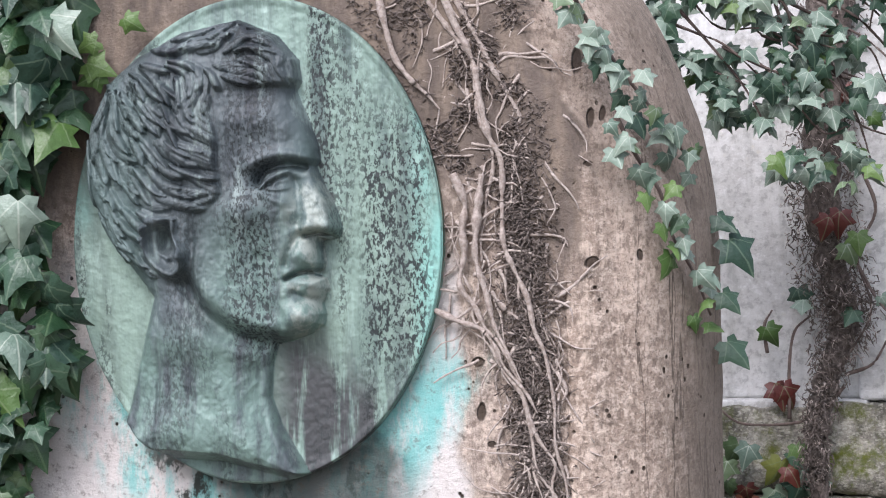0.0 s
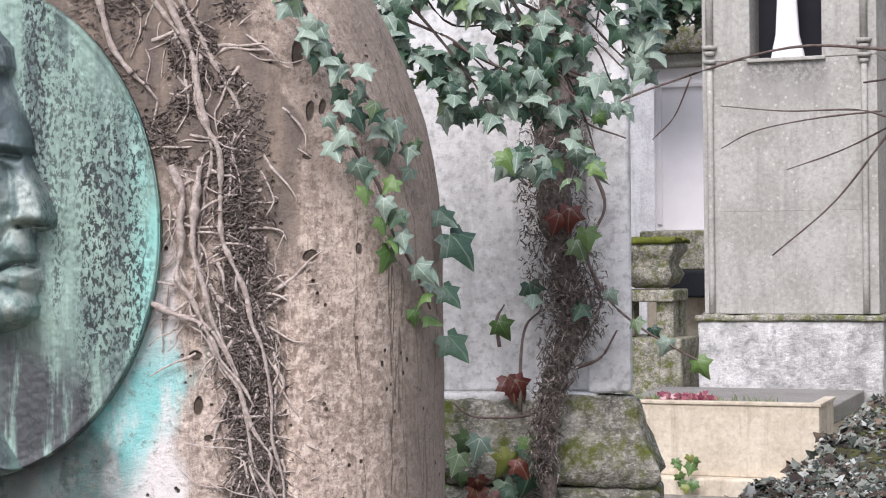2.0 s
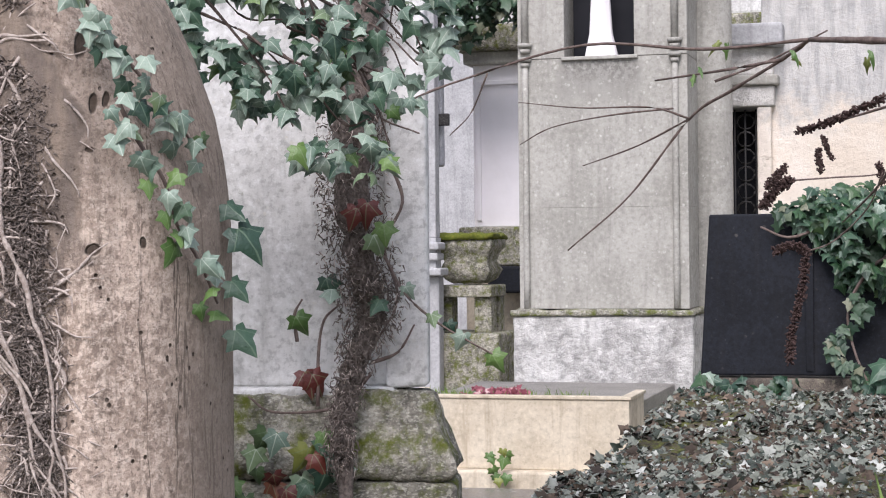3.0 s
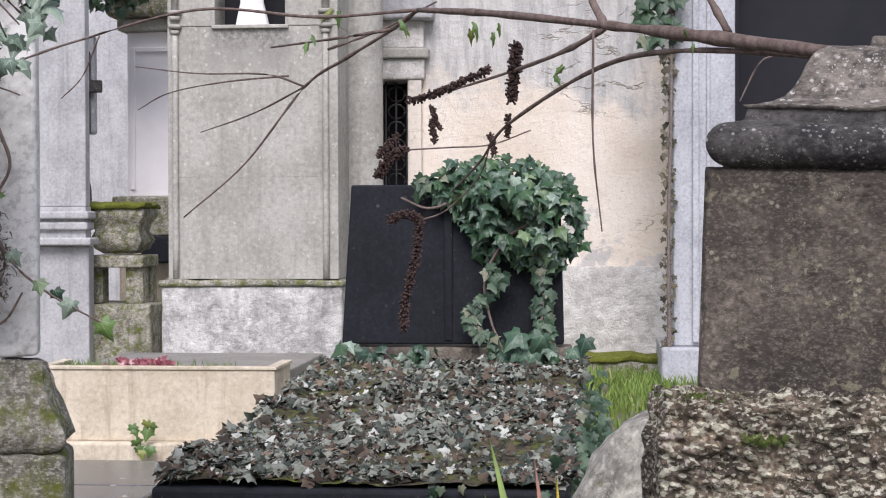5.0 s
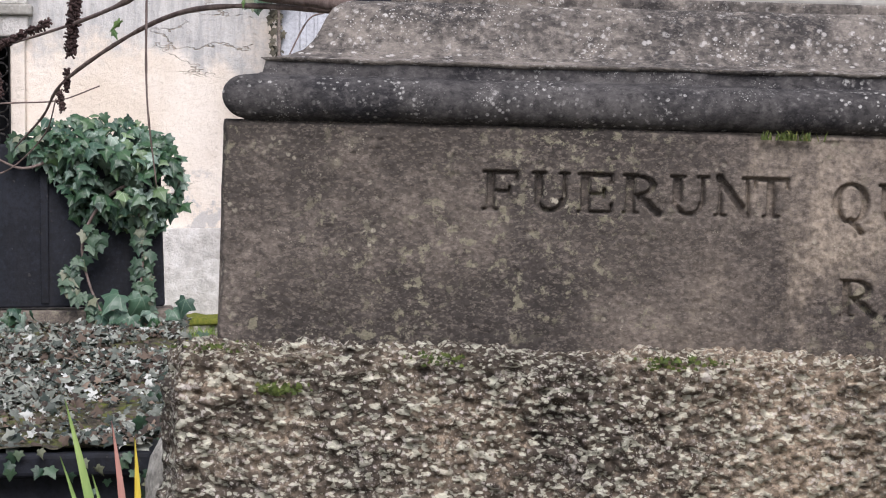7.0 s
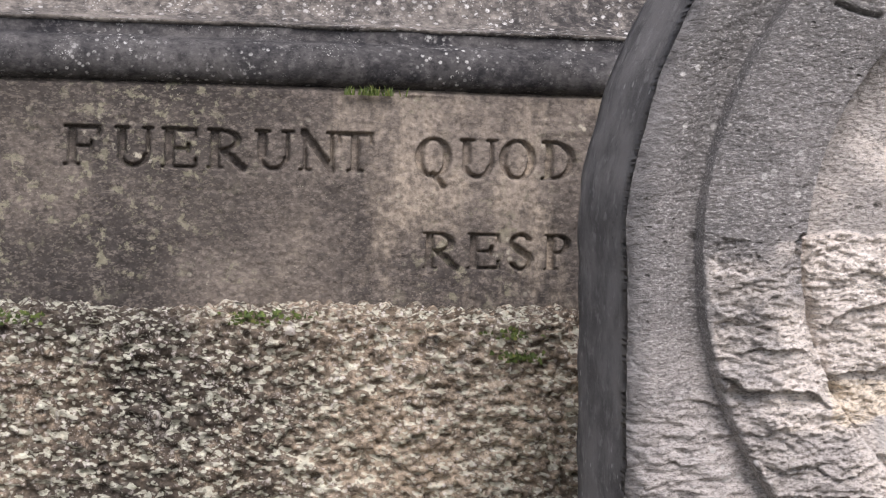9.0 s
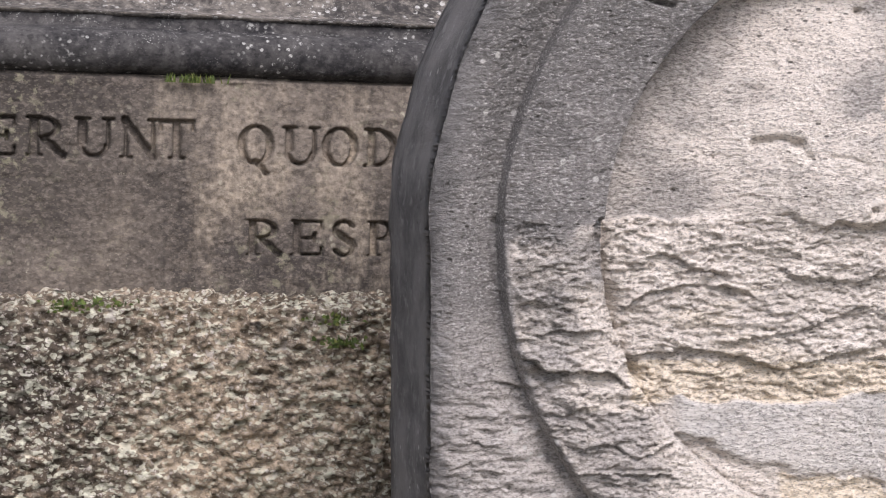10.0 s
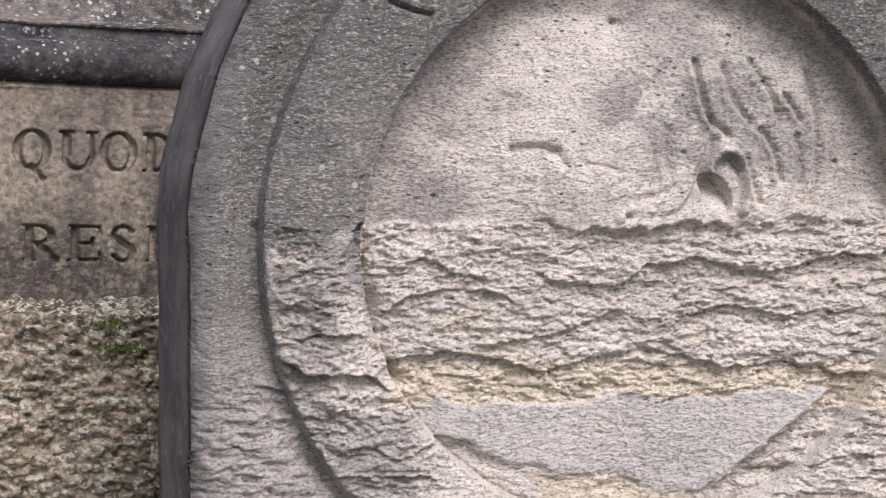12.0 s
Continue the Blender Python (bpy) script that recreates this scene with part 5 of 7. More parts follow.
def relief_stele():
    rows = np.concatenate([np.linspace(0.0, 0.94, 14, endpoint=False), np.linspace(0.94, 0.985, 24, endpoint=False), np.arange(0.985, 1.392, 0.001), np.linspace(1.394, 1.5455, 60)])
    u = np.concatenate([np.linspace(-1, 0.66, 560, endpoint=False), np.linspace(0.66, 1, 50)])
    zz, uu = np.meshgrid(rows, u, indexing="ij")
    w = np.where(zz < DC[1], 0.348, 0.348 * np.sqrt(np.clip(1 - ((zz - DC[1]) / 0.362) ** 2, 0, None)))
    xx = DC[0] + w * uu
    h, stains = worn_relief(xx, zz)
    edge = np.minimum(1 - np.abs(uu), 1) * w
    h = h - 0.012 * (1 - np.sqrt(np.clip(1 - np.clip(1 - (edge + 0.002 * fbm(zz * 60, 0 * zz, seed=92)) / 0.020, 0, 1) ** 2, 0, 1)))
    # painted side shade fades in over the rounded edge
    stains["flank_shade"] = 0.85 * smooth(0.022, 0.002, edge + 0.010 * fbm(xx * 60, zz * 40, seed=105))
    wobble = 0.002 * fbm(zz * 18, 0 * zz, seed=95) * (np.abs(uu) ** 8)
    verts = np.stack([xx + wobble, -h, zz], -1).reshape(-1, 3).tolist()
    nu, nr = len(u), len(rows)
    stains = {k: np.clip(v, 0, 1).reshape(-1) for k, v in stains.items()}
    faces = grid_faces(nr, nu)
    for side in (0, nu - 1):
        off = len(verts)
        ids = [i * nu + side for i in range(nr)]
        for k in range(1, 9):
            verts += [(verts[i][0] + (-0.012 if side == 0 else 0.012) * min(1, k / 5) + 0.002 * float(noise.noise(Vector((k, verts[i][2] * 30, side)))), 0.014 + 0.176 * k / 8, verts[i][2]) for i in ids]
        fs = [(ids[j], off + j, off + j + 1, ids[j + 1]) for j in range(nr - 1)] + [(off + k * nr + j, off + (k + 1) * nr + j, off + (k + 1) * nr + j + 1, off + k * nr + j + 1) for k in range(7) for j in range(nr - 1)]
        faces += fs if side else [tuple(reversed(q)) for q in fs]
    # plain back, joined to the slab along its outline
    last = nr - 1
    left = [nu * nr + 7 * nr + i for i in range(nr)]
    right = [j + 8 * nr for j in left]
    faces += [(right[i], left[i], left[i + 1], right[i + 1]) for i in range(last)]
    faces.append([last * nu + i for i in range(nu)] + [nu * nr + (8 + k) * nr + last for k in range(8)] + [nu * nr + k * nr + last for k in range(7, -1, -1)])
    root = thing("relief_stele", FRAME_D, "round-topped pale limestone gravestone with a flaked, worn portrait relief", "gravestone")
    # the roundel with its band, and the slab around it
    inside = [math.hypot(verts[q[0]][0] - DC[0], verts[q[0]][2] - DC[1]) < 0.2985 and verts[q[0]][1] < 0.1 and len(q) == 4 and q[2] < nu * nr for q in faces]
    for name, keep in (("slab", False), ("worn_roundel", True)):
        chosen = [q for q, flag in zip(faces, inside) if flag == keep]
        used = sorted({i for q in chosen for i in q})
        spot = {i: k for k, i in enumerate(used)}
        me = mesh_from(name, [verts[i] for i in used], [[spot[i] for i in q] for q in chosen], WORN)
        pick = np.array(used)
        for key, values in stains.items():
            full = np.concatenate([values, np.full(len(verts) - len(values), 1.0 if key in ("grey", "flank_shade") else 0.0)])
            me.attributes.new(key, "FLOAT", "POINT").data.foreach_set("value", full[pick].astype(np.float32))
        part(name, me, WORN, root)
    return root


WORN = worn_material()
relief_stele()

# ---- the mossy stone behind, with the ivy stem ----
FRAME_E = basis(0.846, 3.284, -16)


def mossy_stele():
    root = thing("mossy_stele", FRAME_E, "grey weathered tomb stele on a mossy moulded base", "tombstone")
    part("shaft", block(-0.62, 0.0, 0.02, 0.085, 1.03, 2.2, 0.012, 5, 0.004), GREY_STONE, root)
    part("raised_border", block(-0.078, 0.004, -0.004, 0.07, 1.03, 2.2, 0.01, 5, 0.003), GREY_STONE, root, "raised grey stone border")
    part("ledge", block(-0.64, -0.06, -0.03, 0.1, 1.0, 1.032, 0.008, 4, 0.004), GREY_STONE, root)
    prof = [(1.022, 0.045), (1.018, 0.036), (1.0, 0.032), (0.985, 0.03), (0.965, 0.024), (0.94, 0.014), (0.915, 0.003), (0.895, -0.006), (0.878, -0.008), (0.868, 0.0), (0.862, 0.008)]
    v, f = sweep_box([(z, i) for z, i in reversed(prof)], -0.68, 0.048, -0.075, 0.12, 110, 30, 0.013, 21)
    part("base_moulding", mesh_from("base_moulding", v, f, MOSSY_STONE), MOSSY_STONE, root, "mossy, crumbling base moulding")
    part("pedestal", block(-0.7, 0.06, -0.08, 0.13, 0.0, 0.858, 0.015, 6, 0.006), MOSSY_STONE, root)
    return root


mossy_stele()

# ---- the row of tombs behind ----
FRAME_B = basis(2.637, 9.174, -28.5)


def statuette():
    bm = bmesh.new()
    rings = [(0.0, 0.085), (0.03, 0.08), (0.12, 0.06), (0.3, 0.05), (0.42, 0.065), (0.5, 0.03), (0.56, 0.038), (0.62, 0.01)]
    prev = None
    for z, r in rings:
        ring = [bm.verts.new((r * math.cos(w) * (1 + 0.12 * math.cos(5 * w)), 0.7 * r * math.sin(w), z)) for w in np.linspace(0, 2 * math.pi, 20, endpoint=False)]
        if prev:
            for i in range(20):
                bm.faces.new((prev[i], prev[(i + 1) % 20], ring[(i + 1) % 20], ring[i])).smooth = True
        prev = ring
    bm.faces.new(prev)
    me = bpy.data.meshes.new("statuette")
    bm.to_mesh(me)
    bm.free()
    me.materials.append(WHITE_PAINT)
    return solid("statuette", me, FRAME_B @ Matrix.Translation((0.44, 0.06, 2.305)), "small white statuette standing in a dark niche", "statue")


def tomb_pier():
    root = thing("tomb_pier", FRAME_B, "tall pale stone tomb pier with niche and slim colonettes", "tomb monument")
    part("plinth", block(-0.028, 0.935, -0.05, 0.75, 0.1, 0.925, 0.012, 7, 0.006), PLINTH_STONE, root, "flaking whitish plinth")
    part("plinth_moulding", block(-0.04, 0.945, -0.065, 0.765, 0.925, 0.958, 0.012, 9, 0.013), MOSSY_STONE, root, "broken grey moulding")
    part("shaft_block", block(0.0, 0.91, 0.0, 0.7, 0.962, 1.5, 0.002), PIER_STONE, root)
    part("shaft_block", block(0.0, 0.91, 0.001, 0.7, 1.5005, 2.295, 0.002), PIER_STAINED, root, "pale block with a dark stain under the niche")
    part("niche_sill", block(0.24, 0.65, -0.02, 0.03, 2.283, 2.303, 0.005), PIER_STONE, root)
    part("left_jamb", block(0.0, 0.255, 0.0, 0.7, 2.297, 3.6, 0.005), PIER_STONE, root)
    part("right_jamb", block(0.63, 0.91, 0.0, 0.7, 2.297, 3.6, 0.005), PIER_STONE, root)
    part("niche_back", block(0.256, 0.629, 0.25, 0.3, 2.297, 3.1, 0.002), RECESS_SHADE, root, "near-black niche back for the shade inside")
    part("niche_head", block(0.256, 0.629, 0.0, 0.7, 3.05, 3.6, 0.005), PIER_STONE, root)
    for x in (0.043, 0.847):
        col = part("colonette", mesh_from("colonette", *tube([(x, -0.012, 0.965), (x, -0.012, 1.5), (x, -0.012, 2.27)], 0.017, 0.016, 10, 3), PIER_STONE), PIER_STONE, root)
        for z, r in ((2.255, 0.022), (2.285, 0.032), (2.33, 0.026), (2.36, 0.036)):
            part("capital_ring", mesh_from("capital_ring", *tube([(x, -0.012, z), (x, -0.012, z + 0.02)], r, r * 1.15, 12, 1), PIER_STONE), PIER_STONE, col)
        part("upper_colonette", mesh_from("upper_colonette", *tube([(x, -0.012, 2.38), (x, -0.012, 3.0)], 0.02, 0.02, 10, 1), PIER_STONE), PIER_STONE, root)
    return root


tomb_pier()
statuette()
solid("round_column", mesh_from("round_column", *tube([(0.965, 0.5, 0.2), (0.965, 0.5, 1.2), (0.965, 0.5, 3.6)], 0.125, 0.12, 28, 4), PIER_STONE), FRAME_B, "plain round grey stone column", "column")


def planter_tomb():
    root = thing("planter_tomb", FRAME_B, "low tomb with cream stone planter and granite slab", "tomb")
    part("step", block(-0.32, 0.95, -1.52, 0.0, 0.05, 0.285, 0.012), CREAM_STONE, root)
    part("planter_front", block(-0.24, 0.836, -1.45, -1.415, 0.285, 0.606, 0.006), CREAM_STONE, root, "cream stone planter panel with rusty stains")
    part("planter_side", block(-0.24, -0.205, -1.414, -1.05, 0.285, 0.604, 0.005), CREAM_STONE, root)
    part("planter_side", block(0.801, 0.836, -1.414, -1.05, 0.285, 0.604, 0.005), CREAM_STONE, root)
    for x0, x1, y0, y1 in ((-0.25, 0.846, -1.458, -1.41), (-0.25, -0.2, -1.409, -1.05), (0.796, 0.846, -1.409, -1.05)):
        part("lip", block(x0, x1, y0, y1, 0.606, 0.622, 0.004), CREAM_STONE, root)
    part("soil", block(-0.204, 0.8, -1.414, -1.05, 0.3, 0.575, 0.004, 4, 0.01), SOIL, root, "soil bed")
    part("slab_body", block(-0.2, 0.82, -1.04, -0.055, 0.285, 0.49, 0.005), CREAM_STONE, root)
    part("slab", block(-0.22, 0.836, -1.045, -0.052, 0.49, 0.575, 0.008), GRANITE, root, "speckled grey granite slab")
    return root


planter_tomb()


def urn_tomb():
    m = FRAME_B
    root = thing("cross_stele", m, "tall grey stone stele with moulded pedestal", "tombstone")
    part("shaft", block(-1.62, -1.037, 2.0, 2.1, 1.36, 3.3, 0.01), FAR_STONE, root)
    for z, o in ((1.33, 0.03), (1.26, 0.02), (1.16, 0.05)):
        part("pedestal_ledge", block(-1.65 - o, -1.035 + o, 1.97 - o, 2.12, z - 0.05, z, 0.012), FAR_STONE, root)
    part("pedestal", block(-1.62, -1.02, 2.0, 2.12, 0.2, 1.105, 0.01), FAR_STONE, root)
    part("pedestal_core", block(-1.64, -1.035, 1.985, 2.11, 1.106, 1.36, 0.004), FAR_STONE, root)
    tomb = thing("sarcophagus", m, "mossy dark stone sarcophagus raised on feet", "sarcophagus")
    prof = [(1.05, 0.10), (1.08, 0.05), (1.14, 0.02), (1.2, 0.05), (1.26, 0.03), (1.3, 0.0), (1.34, 0.0), (1.36, 0.03)]
    v, f = sweep_box(prof, -1.1, -0.71, 2.2, 2.6, 30, 30, 0.008, 13)
    part("chest", mesh_from("chest", v, f, MOSSY_STONE), MOSSY_STONE, tomb)
    part("shelf", block(-1.1, -0.71, 2.18, 2.6, 0.96, 1.04, 0.012), MOSSY_STONE, tomb)
    for y in (2.22, 2.44):
        part("foot", block(-0.84, -0.72, y, y + 0.15, 0.72, 0.96, 0.01), MOSSY_STONE, tomb)
    part("foot", block(-1.1, -1.0, 2.25, 2.4, 0.72, 0.96, 0.01), MOSSY_STONE, tomb)
    part("base", block(-1.1, -0.64, 2.1, 2.7, 0.3, 0.72, 0.02, 4, 0.01), MOSSY_STONE, tomb, "green mossy base")
    part("moss_cushion", block(-1.12, -0.69, 2.17, 2.62, 1.35, 1.385, 0.015, 8, 0.02), MOSS, tomb, "yellow-green moss cushion")
    far = thing("arched_headstone", m, "dark grey headstone with arched opening and cross", "gravestone")
    part("shoulder", block(-1.9, -1.46, 3.4, 3.5, 0.3, 1.9, 0.03), FAR_STONE, far)
    part("upper_panel", block(-1.75, -1.4, 3.45, 3.55, 1.9, 2.62, 0.02), PILASTER_STONE, far)
    part("cross_upright", block(-1.50, -1.42, 3.38, 3.44, 1.9, 2.5, 0.01), MOULD_STONE, far, "dark stone cross")
    part("cross_arm", block(-1.64, -1.33, 3.382, 3.438, 2.2, 2.29, 0.01), MOULD_STONE, far)
    arch = [(-1.56 + 0.13 * math.cos(w), 3.36, 1.45 + 0.22 * math.sin(w)) for w in np.linspace(0, math.pi, 9)]
    part("arch", mesh_from("arch", *tube([(-1.43, 3.36, 1.2)] + arch + [(-1.69, 3.36, 1.2)], 0.035, 0.035, 8, 3), MOULD_STONE), MOULD_STONE, far)


urn_tomb()


def white_chapel():
    root = thing("white_chapel", FRAME_B, "white painted chapel corner with grey cornice", "chapel", kind="structure")
    part("wall", block(-1.3, 1.6, 4.0, 6.0, 1.45, 2.7, 0.01), WHITE_PAINT, root)
    part("panel_frame", block(-1.27, -1.235, 3.975, 4.0, 1.5, 2.58, 0.006), WHITE_PAINT, root)
    part("panel_frame", block(-1.235, -0.6, 3.975, 4.0, 2.545, 2.58, 0.006), WHITE_PAINT, root)
    part("cornice", block(-1.36, 1.66, 3.92, 6.05, 2.7, 2.8, 0.02), PIER_STONE, root)
    # the cornice's shadow put in as a band of darker stone
    part("cornice_shadow_band", block(-1.42, 1.7, 3.85, 6.1, 2.8, 3.0, 0.03), MOSSY_STONE, root, "dark cornice band standing in for its shadow")
    part("attic", block(-1.3, 1.6, 4.0, 6.0, 3.0, 4.2, 0.03), GREY_STONE, root)
    part("base", block(-1.4, 1.65, 3.9, 6.05, 1.15, 1.45, 0.02), MOSSY_STONE, root)
    part("foot", block(-1.36, 1.62, 3.95, 6.0, 0.2, 1.15, 0.02), CREAM_STONE, root)
    part("dark_bench", block(-1.1, -0.5, 3.6, 3.9, 0.95, 1.15, 0.02), BLACK_SLATE, root, "black slate slab")


white_chapel()


def beige_chapel():
    """Side wall with an iron-grilled door, and the front pilaster of the chapel beside it."""
    root = thing("wall_chapel", FRAME_B, "cracked beige plaster chapel wall over a flaking plinth", "wall", kind="structure")
    part("wall", block(1.2, 3.2, 1.0, 1.5, 1.0, 4.2, 0.004), PLASTER, root)
    part("plinth", block(1.2, 3.2, 0.965, 1.5, 0.2, 1.0, 0.008, 6, 0.006), PALE_PLASTER, root, "pale flaked plinth")
    part("lintel", block(0.7, 1.275, 0.93, 1.4, 2.08, 2.2, 0.012), PALE_PLASTER, root)
    part("lintel_moulding", block(0.7, 1.3, 0.9, 1.4, 2.2, 2.26, 0.012), PIER_STONE, root)
    part("lintel_panel", block(0.7, 1.27, 0.94, 1.4, 2.26, 2.42, 0.012), PALE_PLASTER, root)
    part("cornice", block(0.7, 1.33, 0.86, 1.4, 2.42, 2.55, 0.02), FAR_STONE, root)
    part("jamb", block(1.175, 1.255, 0.94, 1.4, 0.3, 2.08, 0.01), PLASTER, root)
    # black sheet painted as the shade behind the grille
    part("interior", block(0.6, 1.3, 1.3, 1.34, 0.2, 2.2, 0.0), RECESS_SHADE, root)
    part("left_wall", block(0.35, 0.9, 1.0, 1.4, 0.2, 2.08, 0.004), GREY_STONE, root)
    grille = part("grille", mesh_from("grille", *tube([(1.165, 1.02, 0.4), (1.165, 1.02, 2.07)], 0.008, 0.008, 6, 1), IRON), IRON, root, "wrought iron door grille")
    for x in (1.04, 1.1):
        part("bar", mesh_from("bar", *tube([(x, 1.02, 0.4), (x, 1.02, 2.07)], 0.006, 0.006, 6, 1), IRON), IRON, grille)
    for k in range(11):
        z = 1.0 + 0.1 * k
        ring = [(1.103 + 0.05 * math.cos(w), 1.02, z + 0.042 * math.sin(w)) for w in np.linspace(0, 2 * math.pi, 13)]
        part("scroll", mesh_from("scroll", *tube(ring, 0.006, 0.006, 5, 1), IRON), IRON, grille)
    part("mossy_kerb", block(1.3, 2.75, 0.7, 0.96, 0.25, 0.49, 0.02, 6, 0.014), MOSSY_STONE, root, "mossy kerb stone")
    part("moss_cushion", block(1.32, 2.64, 0.69, 0.955, 0.46, 0.505, 0.015, 14, 0.03), MOSS, root, "bright green moss on the kerb")
    front = thing("wall_pilaster", FRAME_B, "blue-grey stone pilaster beside a dark chapel doorway", "pilaster", kind="structure")
    part("shaft", block(2.665, 2.99, 0.2, 0.95, 0.6, 4.2, 0.01), PILASTER_STONE, front)
    part("shaft_moulding", block(2.765, 2.8, 0.175, 0.2, 0.62, 4.2, 0.008), PILASTER_STONE, front)
    part("shaft_moulding", block(2.84, 2.86, 0.185, 0.2, 0.62, 4.2, 0.006), PILASTER_STONE, front)
    part("foot", block(2.6, 3.02, 0.1, 0.95, 0.1, 0.598, 0.015), PILASTER_STONE, front)
    # black sheet painted as the shade in the doorway
    part("doorway_interior", block(2.99, 4.1, 0.7, 0.74, 0.2, 4.2, 0.0), RECESS_SHADE, front, "near-black sheet for the shade in the doorway")
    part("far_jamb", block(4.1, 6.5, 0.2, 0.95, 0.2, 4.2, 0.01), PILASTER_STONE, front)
    part("door_frame", block(2.992, 3.02, 0.35, 0.68, 0.3, 4.2, 0.004), RECESS_SHADE, front)


beige_chapel()

# ---- the ivy-covered grave with the black headstone ----
FRAME_K = basis(2.61, 6.34, -28.5)


def black_grave():
    root = thing("black_headstone", FRAME_K, "black slate headstone leaning on a grey base", "gravestone")
    bm = block(0.0, 0.80, 0.0, 0.09, 0.8, 1.41, 0.008)
    for v in bm.verts:
        v.co.x += -0.036 * (1.41 - v.co.z) / 0.61 * (1 if v.co.x < 0.4 else -0.4)
        v.co.y += 0.03 * (v.co.z - 0.8)
    part("slab", bm, BLACK_SLATE, root)
    part("rib", block(0.36, 0.39, -0.006, 0.004, 0.815, 1.39, 0.003), BLACK_SLATE, root)
    part("base", block(-0.02, 0.84, -0.03, 0.2, 0.6, 0.79, 0.012, 3, 0.004), DARK_STONE, root, "dark stone base")
    grave = thing("ledger_grave", FRAME_K, "black stone grave ledger overgrown by ivy", "grave")
    part("body", block(-0.06, 0.84, -2.6, 0.0, 0.1, 0.60, 0.01), BLACK_SLATE, grave)
    part("cover", block(-0.1, 0.88, -2.66, 0.03, 0.60, 0.655, 0.012), BLACK_SLATE, grave)
    slab = thing("granite_ledger", FRAME_K, "flat wet dark granite ledger with a joint", "grave")
    part("slab", block(-2.3, -0.65, -0.335, 0.33, 0.1, 0.3, 0.008), GRANITE_DARK, slab)
    part("slab", block(-2.3, -0.65, -2.0, -0.341, 0.1, 0.3, 0.008), GRANITE_DARK, slab)


GRANITE_DARK = stone("wet_dark_granite", (0.09, 0.095, 0.11), (0.055, 0.058, 0.068), 100, 5, 0.0, specks=0.8, speck_colour=(0.6, 0.61, 0.62), speck_size=24.0, bump=0.15, rough=0.16, shift=17.0)
black_grave()


def rounded_stone():
    """A low round-topped stone behind the monument's foot."""
    bm = bmesh.new()
    bmesh.ops.create_icosphere(bm, subdivisions=5, radius=1)
    for v in bm.verts:
        p = v.co.copy()
        q = Vector((math.copysign(abs(p.x) ** 0.7, p.x) * 0.34, math.copysign(abs(p.y) ** 0.7, p.y) * 0.2, math.copysign(abs(p.z) ** 0.8, p.z) * 0.46))
        q += p * 0.012 * noise.noise(p * 5) + p * 0.006 * noise.noise(p * 16)
        v.co = q
    for f in bm.faces:
        f.smooth = True
    me = bpy.data.meshes.new("rounded_stone")
    bm.to_mesh(me)
    bm.free()
    me.materials.append(stone("pale_lichen_stone", (0.42, 0.40, 0.35), (0.2, 0.19, 0.165), 45, 9, 0.4, specks=0.8, moss=0.35, bump=0.9, distance=0.006, shift=23.0))
    solid("rounded_stone", me, Matrix.Translation((2.215, 3.07, 0.45)) @ Matrix.Rotation(radians(-25), 4, "Z"), "low rounded lichen-stained tombstone", "gravestone")


rounded_stone()

# ---- leaves ----
LEAF = [(0.0, 0.02), (0.17, -0.14), (0.42, -0.1), (0.37, 0.1), (0.62, 0.33), (0.3, 0.47), (0.17, 0.73), (0.0, 1.02), (-0.17, 0.73), (-0.3, 0.47), (-0.62, 0.33), (-0.37, 0.1), (-0.42, -0.1), (-0.17, -0.14)]


def leaf_points(bend, fold):
    mid = (0.0, 0.33)
    pts = [(mid[0], mid[1], 0.03)] + [(x, y, -fold * abs(x) - bend * y * y + 0.05 * math.sin(7 * x + 4 * y)) for x, y in LEAF]
    return pts


def leaf_mesh(name, material, bend=0.15, fold=0.25):
    """One leaf: lobes that sag at their tips and stand up between the veins."""
    rim = leaf_points(bend, fold)[1:]
    ring = []
    for i, (x, y, z) in enumerate(rim):
        px, py = 0.55 * x, 0.33 + 0.55 * (y - 0.33)
        swell = 0.035 if i % 2 else -0.012
        ring.append((px, py, -fold * abs(px) - bend * py * py + swell + 0.04))
    n = len(rim)
    faces = [(0, 1 + i, 1 + (i + 1) % n) for i in range(n)] + [(1 + i, 1 + n + i, 1 + n + (i + 1) % n, 1 + (i + 1) % n) for i in range(n)]
    return mesh_from(name, [(0.0, 0.33, 0.03)] + ring + rim, faces, material)


LEAVES = {k: [leaf_mesh("leaf", m, b, f) for b, f in ((0.15, 0.25), (0.35, 0.08), (-0.12, 0.4), (0.5, 0.3))] for k, m in (("ivy", IVY), ("pale", IVY_PALE), ("red", IVY_RED), ("fresh", IVY_FRESH), ("dark", IVY_DARK))}


def leaf_pose(p, normal, down, size):
    """A leaf with its tip towards down and its upper side towards normal."""
    n = Vector(normal).normalized()
    y = Vector(down)
    y = (y - n * y.dot(n)).normalized()
    x = y.cross(n)
    m = Matrix((x, y, n)).transposed().to_4x4()
    return Matrix.Translation(p) @ m @ Matrix.Diagonal((size, size, size, 1))


def leaf_object(kind, parent, m):
    ob = new("leaf", random.choice(LEAVES[kind]))
    ob.parent = parent
    ob.matrix_basis = m
    return ob


def facing(spread=0.5, base=(0, -1, 0.25)):
    return Vector(base) + Vector((rnd(-spread, spread), rnd(-spread, spread), rnd(-spread, spread)))


def hanging(spread=0.7):
    return Vector((rnd(-spread, spread), rnd(-0.3, 0.1), -1))


